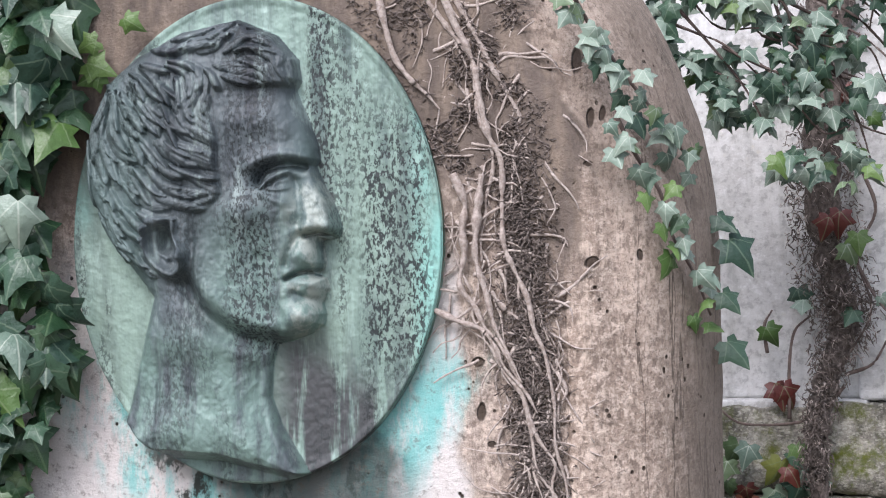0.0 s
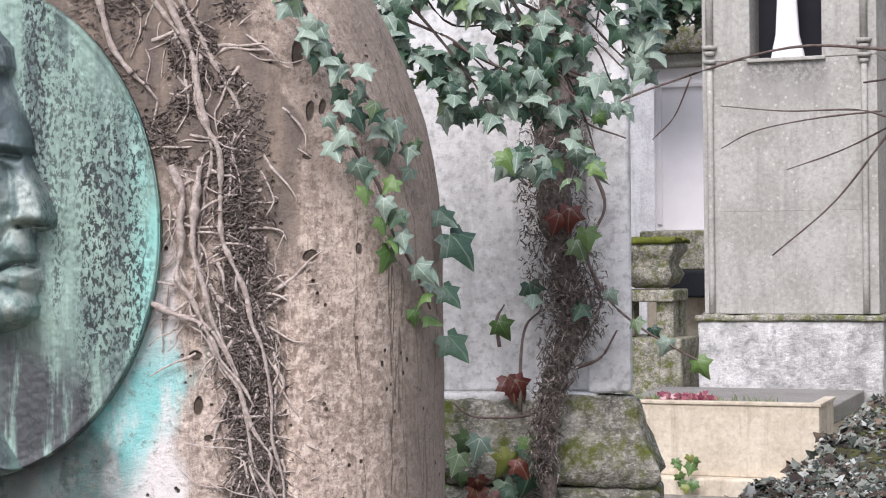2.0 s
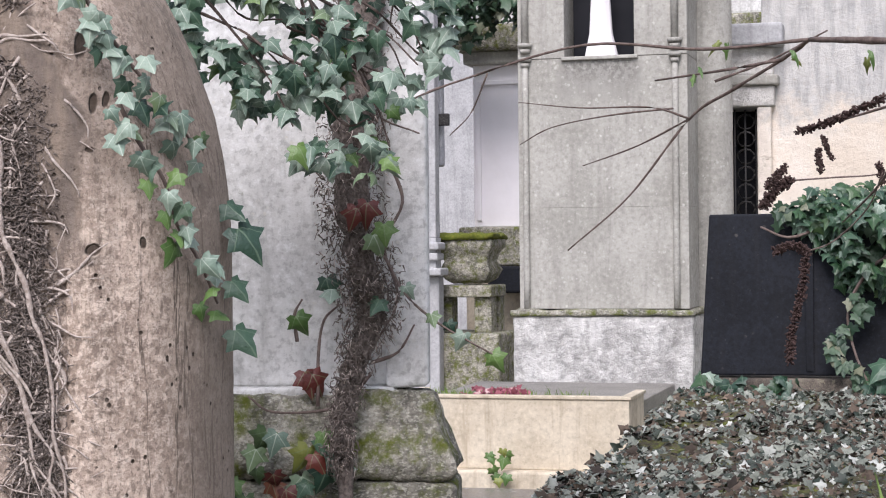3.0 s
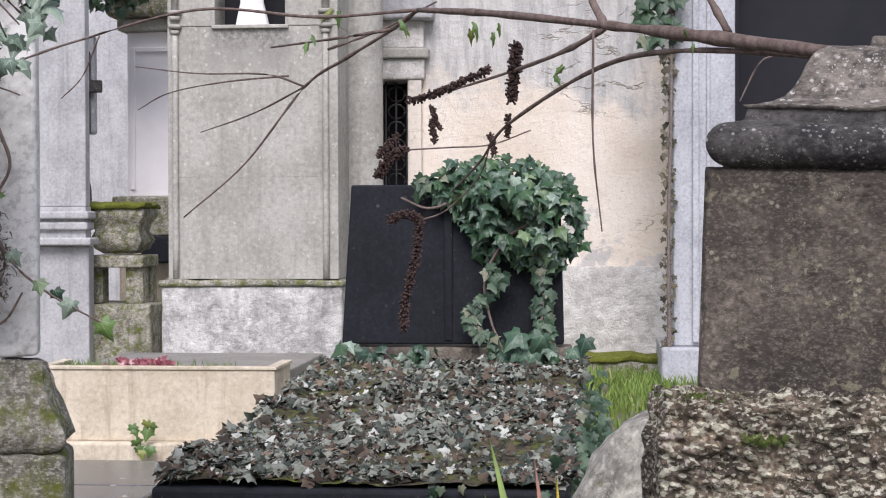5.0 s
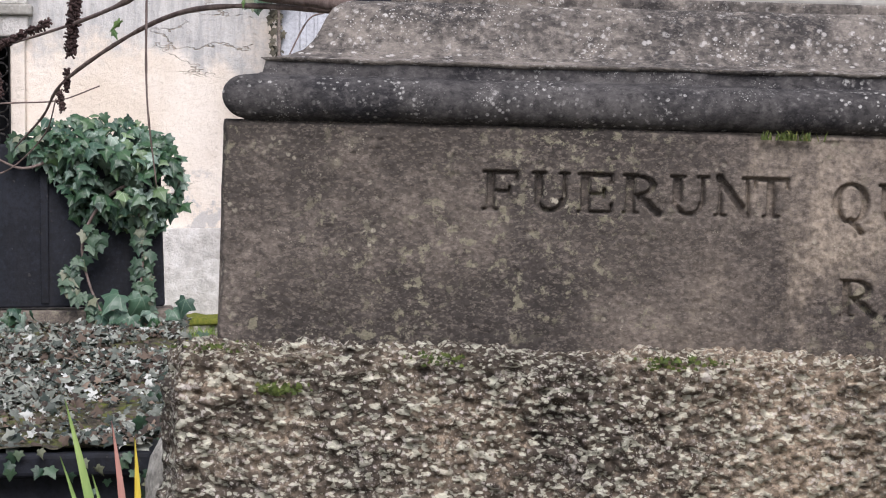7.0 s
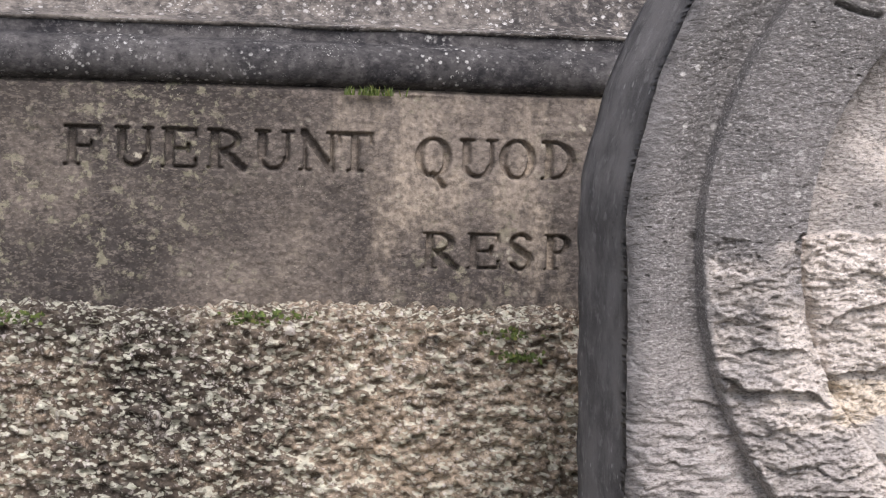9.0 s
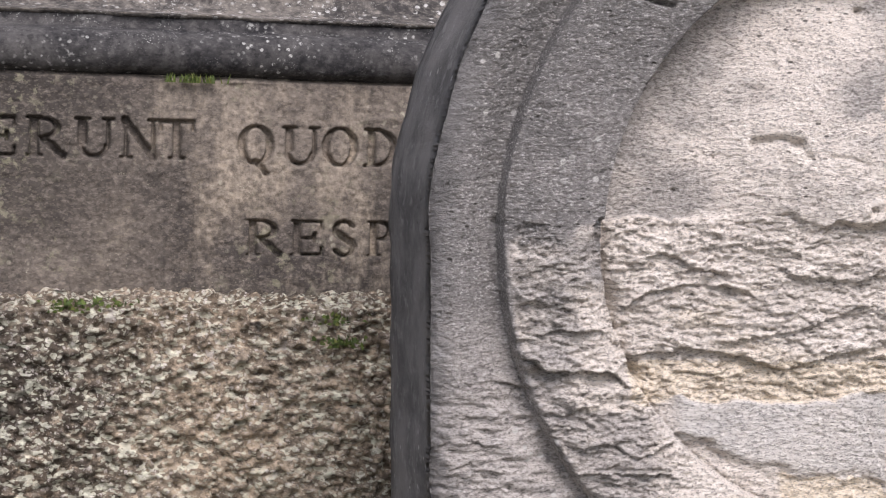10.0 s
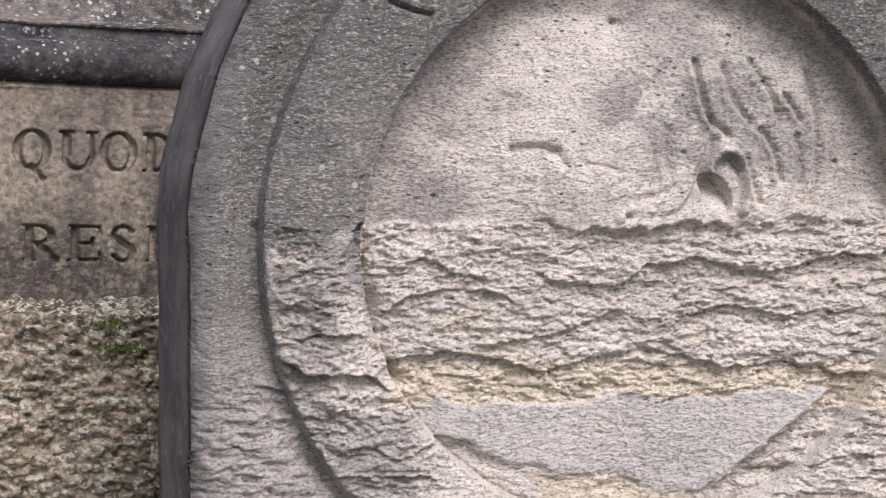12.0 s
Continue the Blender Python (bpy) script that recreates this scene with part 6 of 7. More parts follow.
# ivy beside the bronze medallion
ivy = thing("ivy_curtain", FRAME_A, "dense dark green ivy growing over the stele edge", "ivy")
random.seed(11)
stem = None
for k in range(9):
    x, z = rnd(-0.85, -0.56), 0.75
    line = [(x + 0.03 * math.sin(k + i), -0.005 - 0.008 * (k % 3), z + 0.14 * i) for i in range(8)]
    stem = tube(line, 0.004, 0.002, 5, 4, store=stem)
part("stem", mesh_from("stem", *stem, BARK), BARK, ivy)
count = 0
while count < 520:
    z = rnd(0.85, 1.85)
    edge = -0.535 + 0.02 * math.sin(z * 17) + 0.03 * smooth(1.45, 1.7, z) - 0.025 * smooth(1.12, 0.98, z) + rnd(-0.02, 0.012)
    x = rnd(-0.78, edge)
    size = rnd(0.034, 0.072)
    # shade between the leaves put into their colour: innermost dark, outermost pale
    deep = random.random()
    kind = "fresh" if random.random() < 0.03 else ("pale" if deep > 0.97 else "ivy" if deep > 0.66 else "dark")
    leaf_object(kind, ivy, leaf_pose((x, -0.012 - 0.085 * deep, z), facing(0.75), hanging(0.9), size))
    count += 1
for x, z, s in ((-0.475, 1.615, 0.035), (-0.47, 1.57, 0.04), (-0.435, 1.645, 0.032), (-0.49, 1.585, 0.045)):
    leaf_object("fresh", ivy, leaf_pose((x, -0.035, z), facing(0.3), (rnd(-1, 1), 0, -0.4), s))

# ivy that climbs the rounded border and hangs between the stones
climb = thing("climbing_ivy", FRAME_A, "ivy strand climbing the rounded stone border", "ivy")
STRANDS = [[(0.16, -0.01, 1.70), (0.2, -0.005, 1.62), (0.245, 0.02, 1.55), (0.29, 0.06, 1.49), (0.33, 0.12, 1.43)],
           [(0.235, 0.0, 1.495), (0.26, 0.015, 1.44), (0.29, 0.04, 1.39), (0.305, 0.06, 1.33), (0.33, 0.1, 1.28), (0.35, 0.15, 1.22)]]
stems = None
for s in STRANDS:
    stems = tube(s, 0.0035, 0.002, 5, 5, store=stems)
part("stem", mesh_from("stem", *stems, BARK), BARK, climb)
for s, n, kinds in ((STRANDS[0], 34, ("pale", "pale", "ivy")), (STRANDS[1], 24, ("pale", "ivy", "pale", "fresh"))):
    line = catmull(s, 8)
    for k in range(n):
        p = line[int((k + 0.5) / n * len(line))]
        p = p + Vector((rnd(-0.018, 0.022), -0.012 - rnd(0, 0.015), rnd(-0.02, 0.02)))
        kind = kinds[0] if k < n * 0.25 else random.choice(kinds)
        leaf_object(kind, climb, leaf_pose(p, facing(0.7, (0.25, -1, 0.45)), hanging(1.0), rnd(0.022, 0.036)))
for x, z, s in ((0.375, 1.325, 0.06), (0.365, 1.25, 0.04), (0.37, 1.18, 0.05), (0.36, 1.36, 0.04)):
    leaf_object("ivy", climb, leaf_pose((x, 0.2, z), (0.2, -0.6, 0.4), (0.7, 0, -1), s))

spray = thing("hanging_ivy", basis(0.55, 2.95, -14), "loose hanging ivy spray with pale green leaves", "ivy")
SPRAYS = [[(-0.18, 0.0, 1.86), (-0.05, 0.0, 1.72), (0.06, -0.02, 1.63), (0.14, -0.03, 1.54)], [(-0.1, 0.05, 1.8), (0.06, 0.03, 1.71), (0.15, 0.0, 1.66), (0.21, -0.02, 1.6)],
          [(-0.2, 0.0, 1.78), (-0.1, 0.0, 1.66), (-0.04, 0.0, 1.58), (0.0, -0.02, 1.5)], [(0.0, 0.05, 1.75), (0.1, 0.05, 1.62), (0.14, 0.04, 1.53), (0.16, 0.02, 1.46)],
          [(0.05, 0.05, 1.8), (0.13, 0.02, 1.74), (0.19, 0.0, 1.68), (0.22, -0.02, 1.62)]]
stems = None
for k in range(16):
    x0, z0 = rnd(-0.24, 0.1), rnd(1.6, 1.84)
    SPRAYS.append([(x0, rnd(0, 0.05), z0), (x0 + rnd(0.03, 0.08), rnd(-0.03, 0.04), z0 - rnd(0.02, 0.07)), (x0 + rnd(0.09, 0.16), rnd(-0.05, 0.03), z0 - rnd(0.06, 0.14)), (x0 + rnd(0.15, 0.22), rnd(-0.06, 0.02), z0 - rnd(0.09, 0.2))])
for s in SPRAYS:
    stems = tube(s, 0.0032, 0.0014, 5, 5, 0.3, store=stems)
part("stem", mesh_from("stem", *stems, BARK), BARK, spray)
count = 0
while count < 440:
    x, z = rnd(-0.24, 0.27), rnd(1.40, 1.84)
    low = 1.60 - 0.9 * (x + 0.2) if x < -0.05 else 1.46 - 0.25 * (x + 0.05) if x < 0.15 else 1.42 + 0.9 * (x - 0.15)
    if z < low or float(vnoise(x * 16, z * 16, seed=14)) < 0.36 or (x > 0.1 and random.random() < 0.35):
        continue
    leaf_object("fresh" if random.random() < 0.03 else "pale" if random.random() < 0.66 else "ivy", spray, leaf_pose((x, rnd(-0.07, 0.05), z), facing(0.95, (0, -1, 0.6)), hanging(1.0), rnd(0.024, 0.043)))
    count += 1

# the thick hairy ivy stem on the mossy stone
trunk = thing("clinging_ivy", FRAME_E, "thick hairy ivy stem clinging to the mossy stone", "ivy")
LINE = [(-0.1, -0.04, 1.95), (-0.125, -0.04, 1.6), (-0.135, -0.045, 1.4), (-0.115, -0.05, 1.26), (-0.10, -0.05, 1.17), (-0.135, -0.07, 1.06), (-0.15, -0.12, 0.96), (-0.14, -0.14, 0.8), (-0.14, -0.14, 0.3)]
part("bark", mesh_from("bark", *tube(LINE, 0.036, 0.014, 10, 6, 0.6), DARK_VINE), DARK_VINE, trunk)
random.seed(5)
line = catmull(LINE, 14)
for tone, many, thick in ((DARK_VINE, 3600, 0.0015), (DEAD_VINE, 900, 0.0012), (DARK_VINE, 900, 0.0022)):
    hair = None
    for k in range(many):
        q = random.choice(line[:92])
        w = 0.026 + 0.04 * float(smooth(1.02, 1.3, q.z)) + 0.02 * float(vnoise(q.z * 14, 3.0, seed=25))
        p = q + Vector((random.triangular(-w, w, 0), rnd(-0.045, 0.01), rnd(-0.03, 0.03)))
        d = Vector((rnd(-1, 1) * 0.8, rnd(-0.3, 0.3), rnd(-1.5, 0.6))) * rnd(0.006, 0.02)
        hair = tube([p, p + d * 0.5 + Vector((rnd(-0.006, 0.006), rnd(-0.006, 0.006), rnd(-0.006, 0.006))), p + d], thick, 0.0006, 4, 1, store=hair)
    tagged(part("rootlet_mat", mesh_from("rootlet_mat", *hair, tone), tone, trunk), kind="stuff")
side = None
for s in ([(-0.06, -0.04, 1.45), (-0.04, -0.04, 1.38), (-0.075, -0.045, 1.3), (-0.05, -0.05, 1.2), (-0.09, -0.05, 1.12)], [(-0.1, -0.05, 1.08), (-0.05, -0.04, 1.1), (-0.02, -0.03, 1.15)],
          [(-0.2, -0.07, 1.0), (-0.2, -0.05, 1.1), (-0.19, -0.04, 1.16), (-0.16, -0.04, 1.19)], [(-0.24, -0.05, 1.12), (-0.245, -0.05, 1.17), (-0.23, -0.05, 1.2)], [(-0.1, -0.07, 1.06), (-0.16, -0.08, 1.0), (-0.28, -0.08, 0.99), (-0.33, -0.08, 1.02)]):
    side = tube(s, 0.004, 0.002, 5, 5, 0.3, store=side)
part("side_stem", mesh_from("side_stem", *side, BARK), BARK, trunk)
sprig = [(-0.07, -0.09, 1.28), (-0.03, -0.12, 1.21), (0.03, -0.16, 1.16), (0.09, -0.18, 1.125), (0.135, -0.18, 1.1)]
part("sprig", mesh_from("sprig", *tube(sprig, 0.003, 0.0016, 5, 6), BARK), BARK, trunk, "thin dangling sprig")
for x, y, z, s, kind in ((0.02, -0.16, 1.165, 0.03, "pale"), (0.05, -0.17, 1.15, 0.026, "ivy"), (0.08, -0.18, 1.13, 0.036, "pale"), (0.13, -0.18, 1.095, 0.04, "fresh"), (-0.03, -0.12, 1.215, 0.03, "pale"),
                         (-0.225, -0.06, 1.055, 0.05, "red"), (-0.21, -0.07, 1.05, 0.05, "red"), (-0.1, -0.1, 1.37, 0.05, "red"), (-0.12, -0.1, 1.36, 0.045, "red"), (-0.09, -0.1, 1.31, 0.05, "pale"), (-0.18, -0.08, 1.23, 0.045, "ivy"),
                         (-0.17, -0.08, 1.21, 0.04, "pale"), (-0.24, -0.07, 1.16, 0.045, "fresh"), (-0.07, -0.1, 1.33, 0.045, "fresh"), (-0.08, -0.09, 1.19, 0.04, "ivy"), (-0.09, -0.07, 1.6, 0.05, "red")):
    leaf_object(kind, trunk, leaf_pose((x, y, z + 0.01), facing(0.4), hanging(0.6), s))
for k in range(34):
    leaf_object(random.choice(("ivy", "ivy", "pale", "fresh", "red")), trunk, leaf_pose((rnd(-0.38, -0.15), -0.11 - rnd(0, 0.03), rnd(0.72, 0.97)), facing(0.5), hanging(0.7), rnd(0.035, 0.055)))

# ---- dead vines on the panel of the medallion stone ----
vines = thing("dead_vines", FRAME_A @ Matrix.Translation((0, 0.004, 0)), "dry leafless vines and rootlets stuck to the stone", "vine")
random.seed(23)
MAIN = [[(-0.08, 1.74), (-0.02, 1.66), (0.045, 1.58), (0.06, 1.50), (0.07, 1.42), (0.055, 1.36), (0.045, 1.3)], [(-0.03, 1.72), (0.03, 1.62), (0.055, 1.52), (0.085, 1.43), (0.09, 1.33), (0.11, 1.25), (0.14, 1.17), (0.155, 1.05), (0.165, 0.93)],
        [(-0.09, 1.7), (-0.06, 1.6), (-0.04, 1.54), (0.0, 1.5)], [(0.0, 1.7), (0.06, 1.6), (0.1, 1.5), (0.12, 1.46)], [(0.02, 1.42), (0.03, 1.34), (0.02, 1.27), (0.06, 1.2), (0.1, 1.12), (0.13, 1.02), (0.17, 0.95)],
        [(-0.005, 1.235), (0.05, 1.21), (0.09, 1.16), (0.12, 1.1)], [(0.07, 1.26), (0.1, 1.22), (0.12, 1.19)], [(0.03, 1.22), (0.08, 1.18), (0.115, 1.1), (0.14, 1.03), (0.15, 0.96)], [(0.06, 1.42), (0.05, 1.3), (0.07, 1.22), (0.1, 1.14)]]
big = None
for k, s in enumerate(MAIN):
    s = [((a[0] + c[0]) / 2 * h + a[0] * (1 - h), (a[1] + c[1]) / 2 * h + a[1] * (1 - h)) for a, c in zip(s, s[1:] + s[-1:]) for h in (0, 1)][:-1]
    s = [(x + rnd(-0.008, 0.008), z + rnd(-0.006, 0.006)) for x, z in s]
    big = tube([(x, -0.002 - 0.004 * (k % 3), z) for x, z in s], rnd(0.0032, 0.0056), 0.0017, 6, 9, 0.8, store=big)
part("stem", mesh_from("stem", *big, DEAD_VINE), DEAD_VINE, vines)
thin = None
for k in range(230):
    z = rnd(0.93, 1.74)
    mid = 0.075 + 0.045 * (1.35 - z)
    p = Vector((mid + rnd(-0.1, 0.075), 0.0, z))
    if p.x < np.interp(z, [0.95, 1.08, 1.17, 1.25, 1.3], [0.125, 0.08, 0.045, 0.0, -0.05]):
        p.x = 0.13 + rnd(-0.03, 0.03)
    pts = [p]
    d = Vector((rnd(-1, 1), 0, rnd(-1.2, 0.5))).normalized()
    for i in range(4):
        d = (d + Vector((rnd(-0.7, 0.7), 0, rnd(-0.7, 0.5)))).normalized()
        pts.append(pts[-1] + d * rnd(0.012, 0.03) + Vector((0, rnd(-0.004, 0.003), 0)))
    thin = tube(pts, rnd(0.0012, 0.0034), 0.0008, 5, 3, 0.6, store=thin)
tagged(part("twig_mat", mesh_from("twig_mat", *thin, DEAD_VINE), DEAD_VINE, vines), kind="stuff")
fuzz = None
for k in range(8000):
    if random.random() < 0.6:
        z = rnd(1.42, 1.76)
        p = Vector((rnd(-0.13, 0.15), 0.0, z))
        if p.x > 0.165 - 0.3 * (z - 1.45) + rnd(-0.02, 0.02) or float(vnoise(p.x * 30, z * 30, seed=3)) < 0.42 or p.x < -0.02 - 0.5 * (z - 1.45):
            continue
    else:
        z = rnd(0.9, 1.45)
        p = Vector((0.115 + 0.05 * (1.2 - z) + random.gauss(0, 0.017), 0.0, z))
    d = Vector((rnd(-1, 1), rnd(-0.6, 0.1), rnd(-1, 0.8))) * rnd(0.006, 0.018)
    fuzz = tube([p, p + d * 0.5 + Vector((rnd(-0.004, 0.004), -0.003, 0)), p + d], 0.0013, 0.0007, 4, 1, store=fuzz)
tagged(part("rootlet_mat", mesh_from("rootlet_mat", *fuzz, DARK_VINE), DARK_VINE, vines), kind="stuff")

# ---- the bare shrub branches in the air ----
shrub = thing("bare_shrub", Matrix(), "bare reddish shrub branches with dry flower spikes", "shrub")
BRANCHES = [([(1.66, 1.80, 1.475), (1.619, 1.88, 1.497), (1.535, 2.135, 1.544), (1.488, 2.265, 1.567), (1.429, 2.509, 1.607), (1.392, 2.744, 1.637)], 0.0135, 0.006),
            ([(1.392, 2.744, 1.637), (1.385, 2.856, 1.612), (1.347, 2.98, 1.572), (1.313, 3.103, 1.53), (1.23, 3.21, 1.39), (1.13, 3.287, 1.287)], 0.005, 0.002), ([(1.488, 2.265, 1.562), (1.481, 2.376, 1.539), (1.497, 2.587, 1.526), (1.484, 2.811, 1.508)], 0.006, 0.0025),
            ([(1.64, 1.92, 1.497), (1.542, 2.132, 1.52), (1.528, 2.356, 1.513), (1.487, 2.59, 1.438), (1.528, 2.789, 1.384), (1.522, 2.9, 1.332)], 0.0055, 0.002), ([(1.488, 2.265, 1.567), (1.513, 2.364, 1.634), (1.53, 2.45, 1.75)], 0.008, 0.006),
            ([(1.574, 2.064, 1.539), (1.545, 2.1, 1.616), (1.5, 2.2, 1.75)], 0.007, 0.005), ([(1.385, 2.85, 1.614), (1.303, 2.891, 1.6), (1.256, 3.129, 1.603)], 0.004, 0.002), ([(1.313, 3.103, 1.53), (1.256, 3.236, 1.487), (1.189, 3.374, 1.455)], 0.0028, 0.0014),
            ([(1.313, 3.103, 1.53), (1.246, 3.133, 1.553), (1.157, 3.28, 1.563), (1.072, 3.427, 1.585)], 0.0026, 0.0012), ([(1.285, 3.116, 1.55), (1.207, 3.258, 1.547), (1.133, 3.399, 1.533), (1.1, 3.522, 1.506)], 0.0024, 0.0012),
            ([(1.392, 2.744, 1.637), (1.267, 2.907, 1.637), (1.104, 3.087, 1.662), (0.918, 3.276, 1.614), (0.776, 3.228, 1.558)], 0.0042, 0.0025), ([(1.473, 2.271, 1.56), (1.471, 2.269, 1.397), (1.482, 2.262, 1.264)], 0.0026, 0.0014), ([(1.64, 2.05, 1.51), (1.6, 2.03, 1.495), (1.559, 2.014, 1.442)], 0.002, 0.0014),
            ([(1.303, 2.95, 1.585), (1.39, 2.9, 1.62), (1.45, 2.8, 1.66)], 0.003, 0.002), ([(0.95, 3.2, 1.62), (0.93, 3.25, 1.55), (0.9, 3.3, 1.51)], 0.0024, 0.0012)]
for pts, r0, r1 in BRANCHES:
    part("branch", mesh_from("branch", *tube(pts, r0 * 0.82, r1 * 0.75, 8, 7, 0.45), BARK), BARK, shrub)


def flower_spike(path, width, n, seed):
    random.seed(seed)
    store = None
    line = catmull(path, 10)
    for k in range(int(n * 3.2)):
        q = random.choice(line)
        d = Vector((rnd(-1, 1), rnd(-1, 1), rnd(-1, 1))).normalized() * width * rnd(0.3, 1.1)
        store = tube([q + d * 0.2, q + d * 0.7 + Vector((0, 0, rnd(-0.002, 0.002))), q + d], 0.0011, 0.0024, 4, 1, store=store)
    store = tube(path, 0.0022, 0.0012, 5, 5, store=store)
    return part("flower_spike", mesh_from("flower_spike", *store, SEED), SEED, shrub, "dry brown flower spike")


flower_spike([(1.50, 2.585, 1.565), (1.497, 2.587, 1.53), (1.493, 2.589, 1.48)], 0.013, 150, 1)
flower_spike([(1.50, 2.7, 1.535), (1.475, 2.84, 1.508), (1.448, 2.92, 1.495)], 0.010, 130, 2)
flower_spike([(1.40, 2.95, 1.40), (1.435, 2.95, 1.43)], 0.010, 60, 3)
flower_spike([(1.487, 2.59, 1.45), (1.49, 2.6, 1.42)], 0.007, 40, 4)
flower_spike([(1.44, 2.8, 1.475), (1.455, 2.8, 1.44)], 0.007, 40, 5)
flower_spike([(1.491, 3.128, 1.28), (1.52, 3.115, 1.292), (1.546, 3.105, 1.28)], 0.012, 90, 6)
flower_spike([(1.546, 3.105, 1.28), (1.536, 3.108, 1.204), (1.52, 3.114, 1.139), (1.514, 3.115, 1.074)], 0.012, 230, 7)
flower_spike([(1.472, 3.137, 1.367), (1.495, 3.128, 1.40), (1.518, 3.119, 1.415)], 0.014, 150, 8)
flower_spike([(1.568, 3.099, 1.469), (1.573, 3.097, 1.431)], 0.009, 50, 9)
flower_spike([(1.673, 3.056, 1.442), (1.678, 3.053, 1.409)], 0.009, 50, 10)
part("branch", mesh_from("branch", *tube([(1.518, 3.119, 1.415), (1.6, 3.09, 1.42), (1.673, 3.056, 1.425), (1.72, 2.98, 1.45)], 0.0018, 0.0014, 5, 5), BARK), BARK, shrub)
part("branch", mesh_from("branch", *tube([(1.546, 3.105, 1.28), (1.59, 3.08, 1.30), (1.62, 3.0, 1.36), (1.6, 2.9, 1.42)], 0.0018, 0.0014, 5, 5), BARK), BARK, shrub)
for p, s in (((1.36, 2.75, 1.61), 0.028), ((1.42, 2.5, 1.58), 0.022), ((1.505, 2.45, 1.515), 0.024), ((1.53, 2.1, 1.535), 0.014), ((1.27, 2.95, 1.6), 0.026), ((1.44, 2.62, 1.6), 0.03), ((1.3, 2.9, 1.645), 0.03)):
    for k in range(2):
        leaf_object("fresh", shrub, leaf_pose(Vector(p) + Vector((rnd(-0.01, 0.01), 0, rnd(-0.01, 0.01))), facing(0.6), (rnd(-1, 1), 0, -1), s) @ Matrix.Diagonal((0.4, 1, 1, 1)))


# ---- ivy on the black headstone and on the grave ----
def leaf_cloud(points, material, name):
    """Many small leaves in one mesh. points: place, normal, tip direction, size."""
    verts, faces = [], []
    for p, nrm, down, size in points:
        m = leaf_pose(p, nrm, down, size)
        off = len(verts)
        verts += [m @ Vector(q) for q in leaf_points(rnd(-0.1, 0.3), rnd(0.1, 0.4))]
        faces += [(off, off + 1 + i, off + 1 + (i + 1) % len(LEAF)) for i in range(len(LEAF))]
    return mesh_from(name, verts, faces, material)


random.seed(31)
bush = thing("headstone_ivy", FRAME_K, "bushy dark green ivy hanging over the black headstone", "ivy")
stems = None
for s in ([(0.75, 0.1, 1.3), (0.6, -0.08, 1.2), (0.52, -0.07, 1.05), (0.54, -0.07, 0.9), (0.6, -0.1, 0.76)], [(0.5, 0.0, 1.43), (0.4, -0.05, 1.35), (0.3, -0.05, 1.32), (0.2, -0.05, 1.36)], [(0.72, -0.05, 1.2), (0.74, -0.07, 1.0), (0.72, -0.08, 0.8)]):
    stems = tube(s, 0.008, 0.004, 5, 5, store=stems)
part("stem", mesh_from("stem", *stems, BARK), BARK, bush)
inner = []
CROWN = [(0.28, 1.44), (0.40, 1.505), (0.59, 1.525), (0.82, 1.465), (0.905, 1.36), (0.875, 1.18), (0.80, 1.10), (0.735, 1.085), (0.61, 1.11), (0.47, 1.19), (0.42, 1.315), (0.32, 1.375)]
n = 0
while n < 330:
    x, z = rnd(0.27, 0.92), rnd(1.07, 1.54)
    d = float(edge_distance(np.array([x]), np.array([z]), CROWN)[0]) + rnd(-0.015, 0.02)
    if d < 0 or float(vnoise(x * 15, z * 15, seed=9)) < 0.25:
        continue
    depth = 0.15 * float(smooth(0.0, 0.13, d))
    leaf_object("pale" if random.random() < 0.12 else "ivy" if random.random() < 0.5 else "dark", bush, leaf_pose((x, -0.02 - depth * rnd(0.5, 1.1), z), facing(0.8, (0.1, -1, 0.8)), hanging(0.8), rnd(0.034, 0.062)))
    n += 1
n = 0
while n < 130:
    x, z = rnd(0.27, 0.92), rnd(1.07, 1.54)
    if float(edge_distance(np.array([x]), np.array([z]), CROWN)[0]) > 0.03:
        inner.append(((x, 0.02 - 0.05 * rnd(0, 1), z), facing(0.7), hanging(0.9), rnd(0.05, 0.075)))
        n += 1
for k in range(80):
    t = random.random()
    inner.append(((0.52 + 0.05 * math.sin(9 * t) + rnd(-0.03, 0.03), -0.09, 1.12 - 0.4 * t), facing(0.5), hanging(0.7), rnd(0.03, 0.05)))
    inner.append(((0.74 + rnd(-0.04, 0.04), -0.08, 1.15 - 0.45 * t), facing(0.5), hanging(0.7), rnd(0.03, 0.05)))
for k in range(26):
    inner.append(((0.25 + 0.3 * rnd(0, 1), -0.05, 1.40 + rnd(-0.03, 0.05)), facing(0.5), hanging(0.9), rnd(0.04, 0.06)))
tagged(part("foliage", leaf_cloud(inner, IVY_FAR, "foliage"), IVY_FAR, bush), kind="stuff")
for x, z, s in ((0.66, 0.86, 0.1), (0.74, 0.85, 0.09), (0.9, 0.84, 0.08), (0.64, 0.8, 0.08), (0.7, 0.78, 0.09), (0.85, 0.8, 0.07), (0.6, 0.78, 0.08), (0.05, 0.72, 0.1), (0.15, 0.75, 0.09), (0.22, 0.73, 0.09), (-0.02, 0.76, 0.08), (0.1, 0.78, 0.08), (0.28, 0.74, 0.07), (0.62, 0.7, 0.09), (0.72, 0.7, 0.09)):
    leaf_object("ivy", bush, leaf_pose((x, -0.16 - rnd(0, 0.05), z), facing(0.5, (0, -1, 0.5)), hanging(0.7), s))

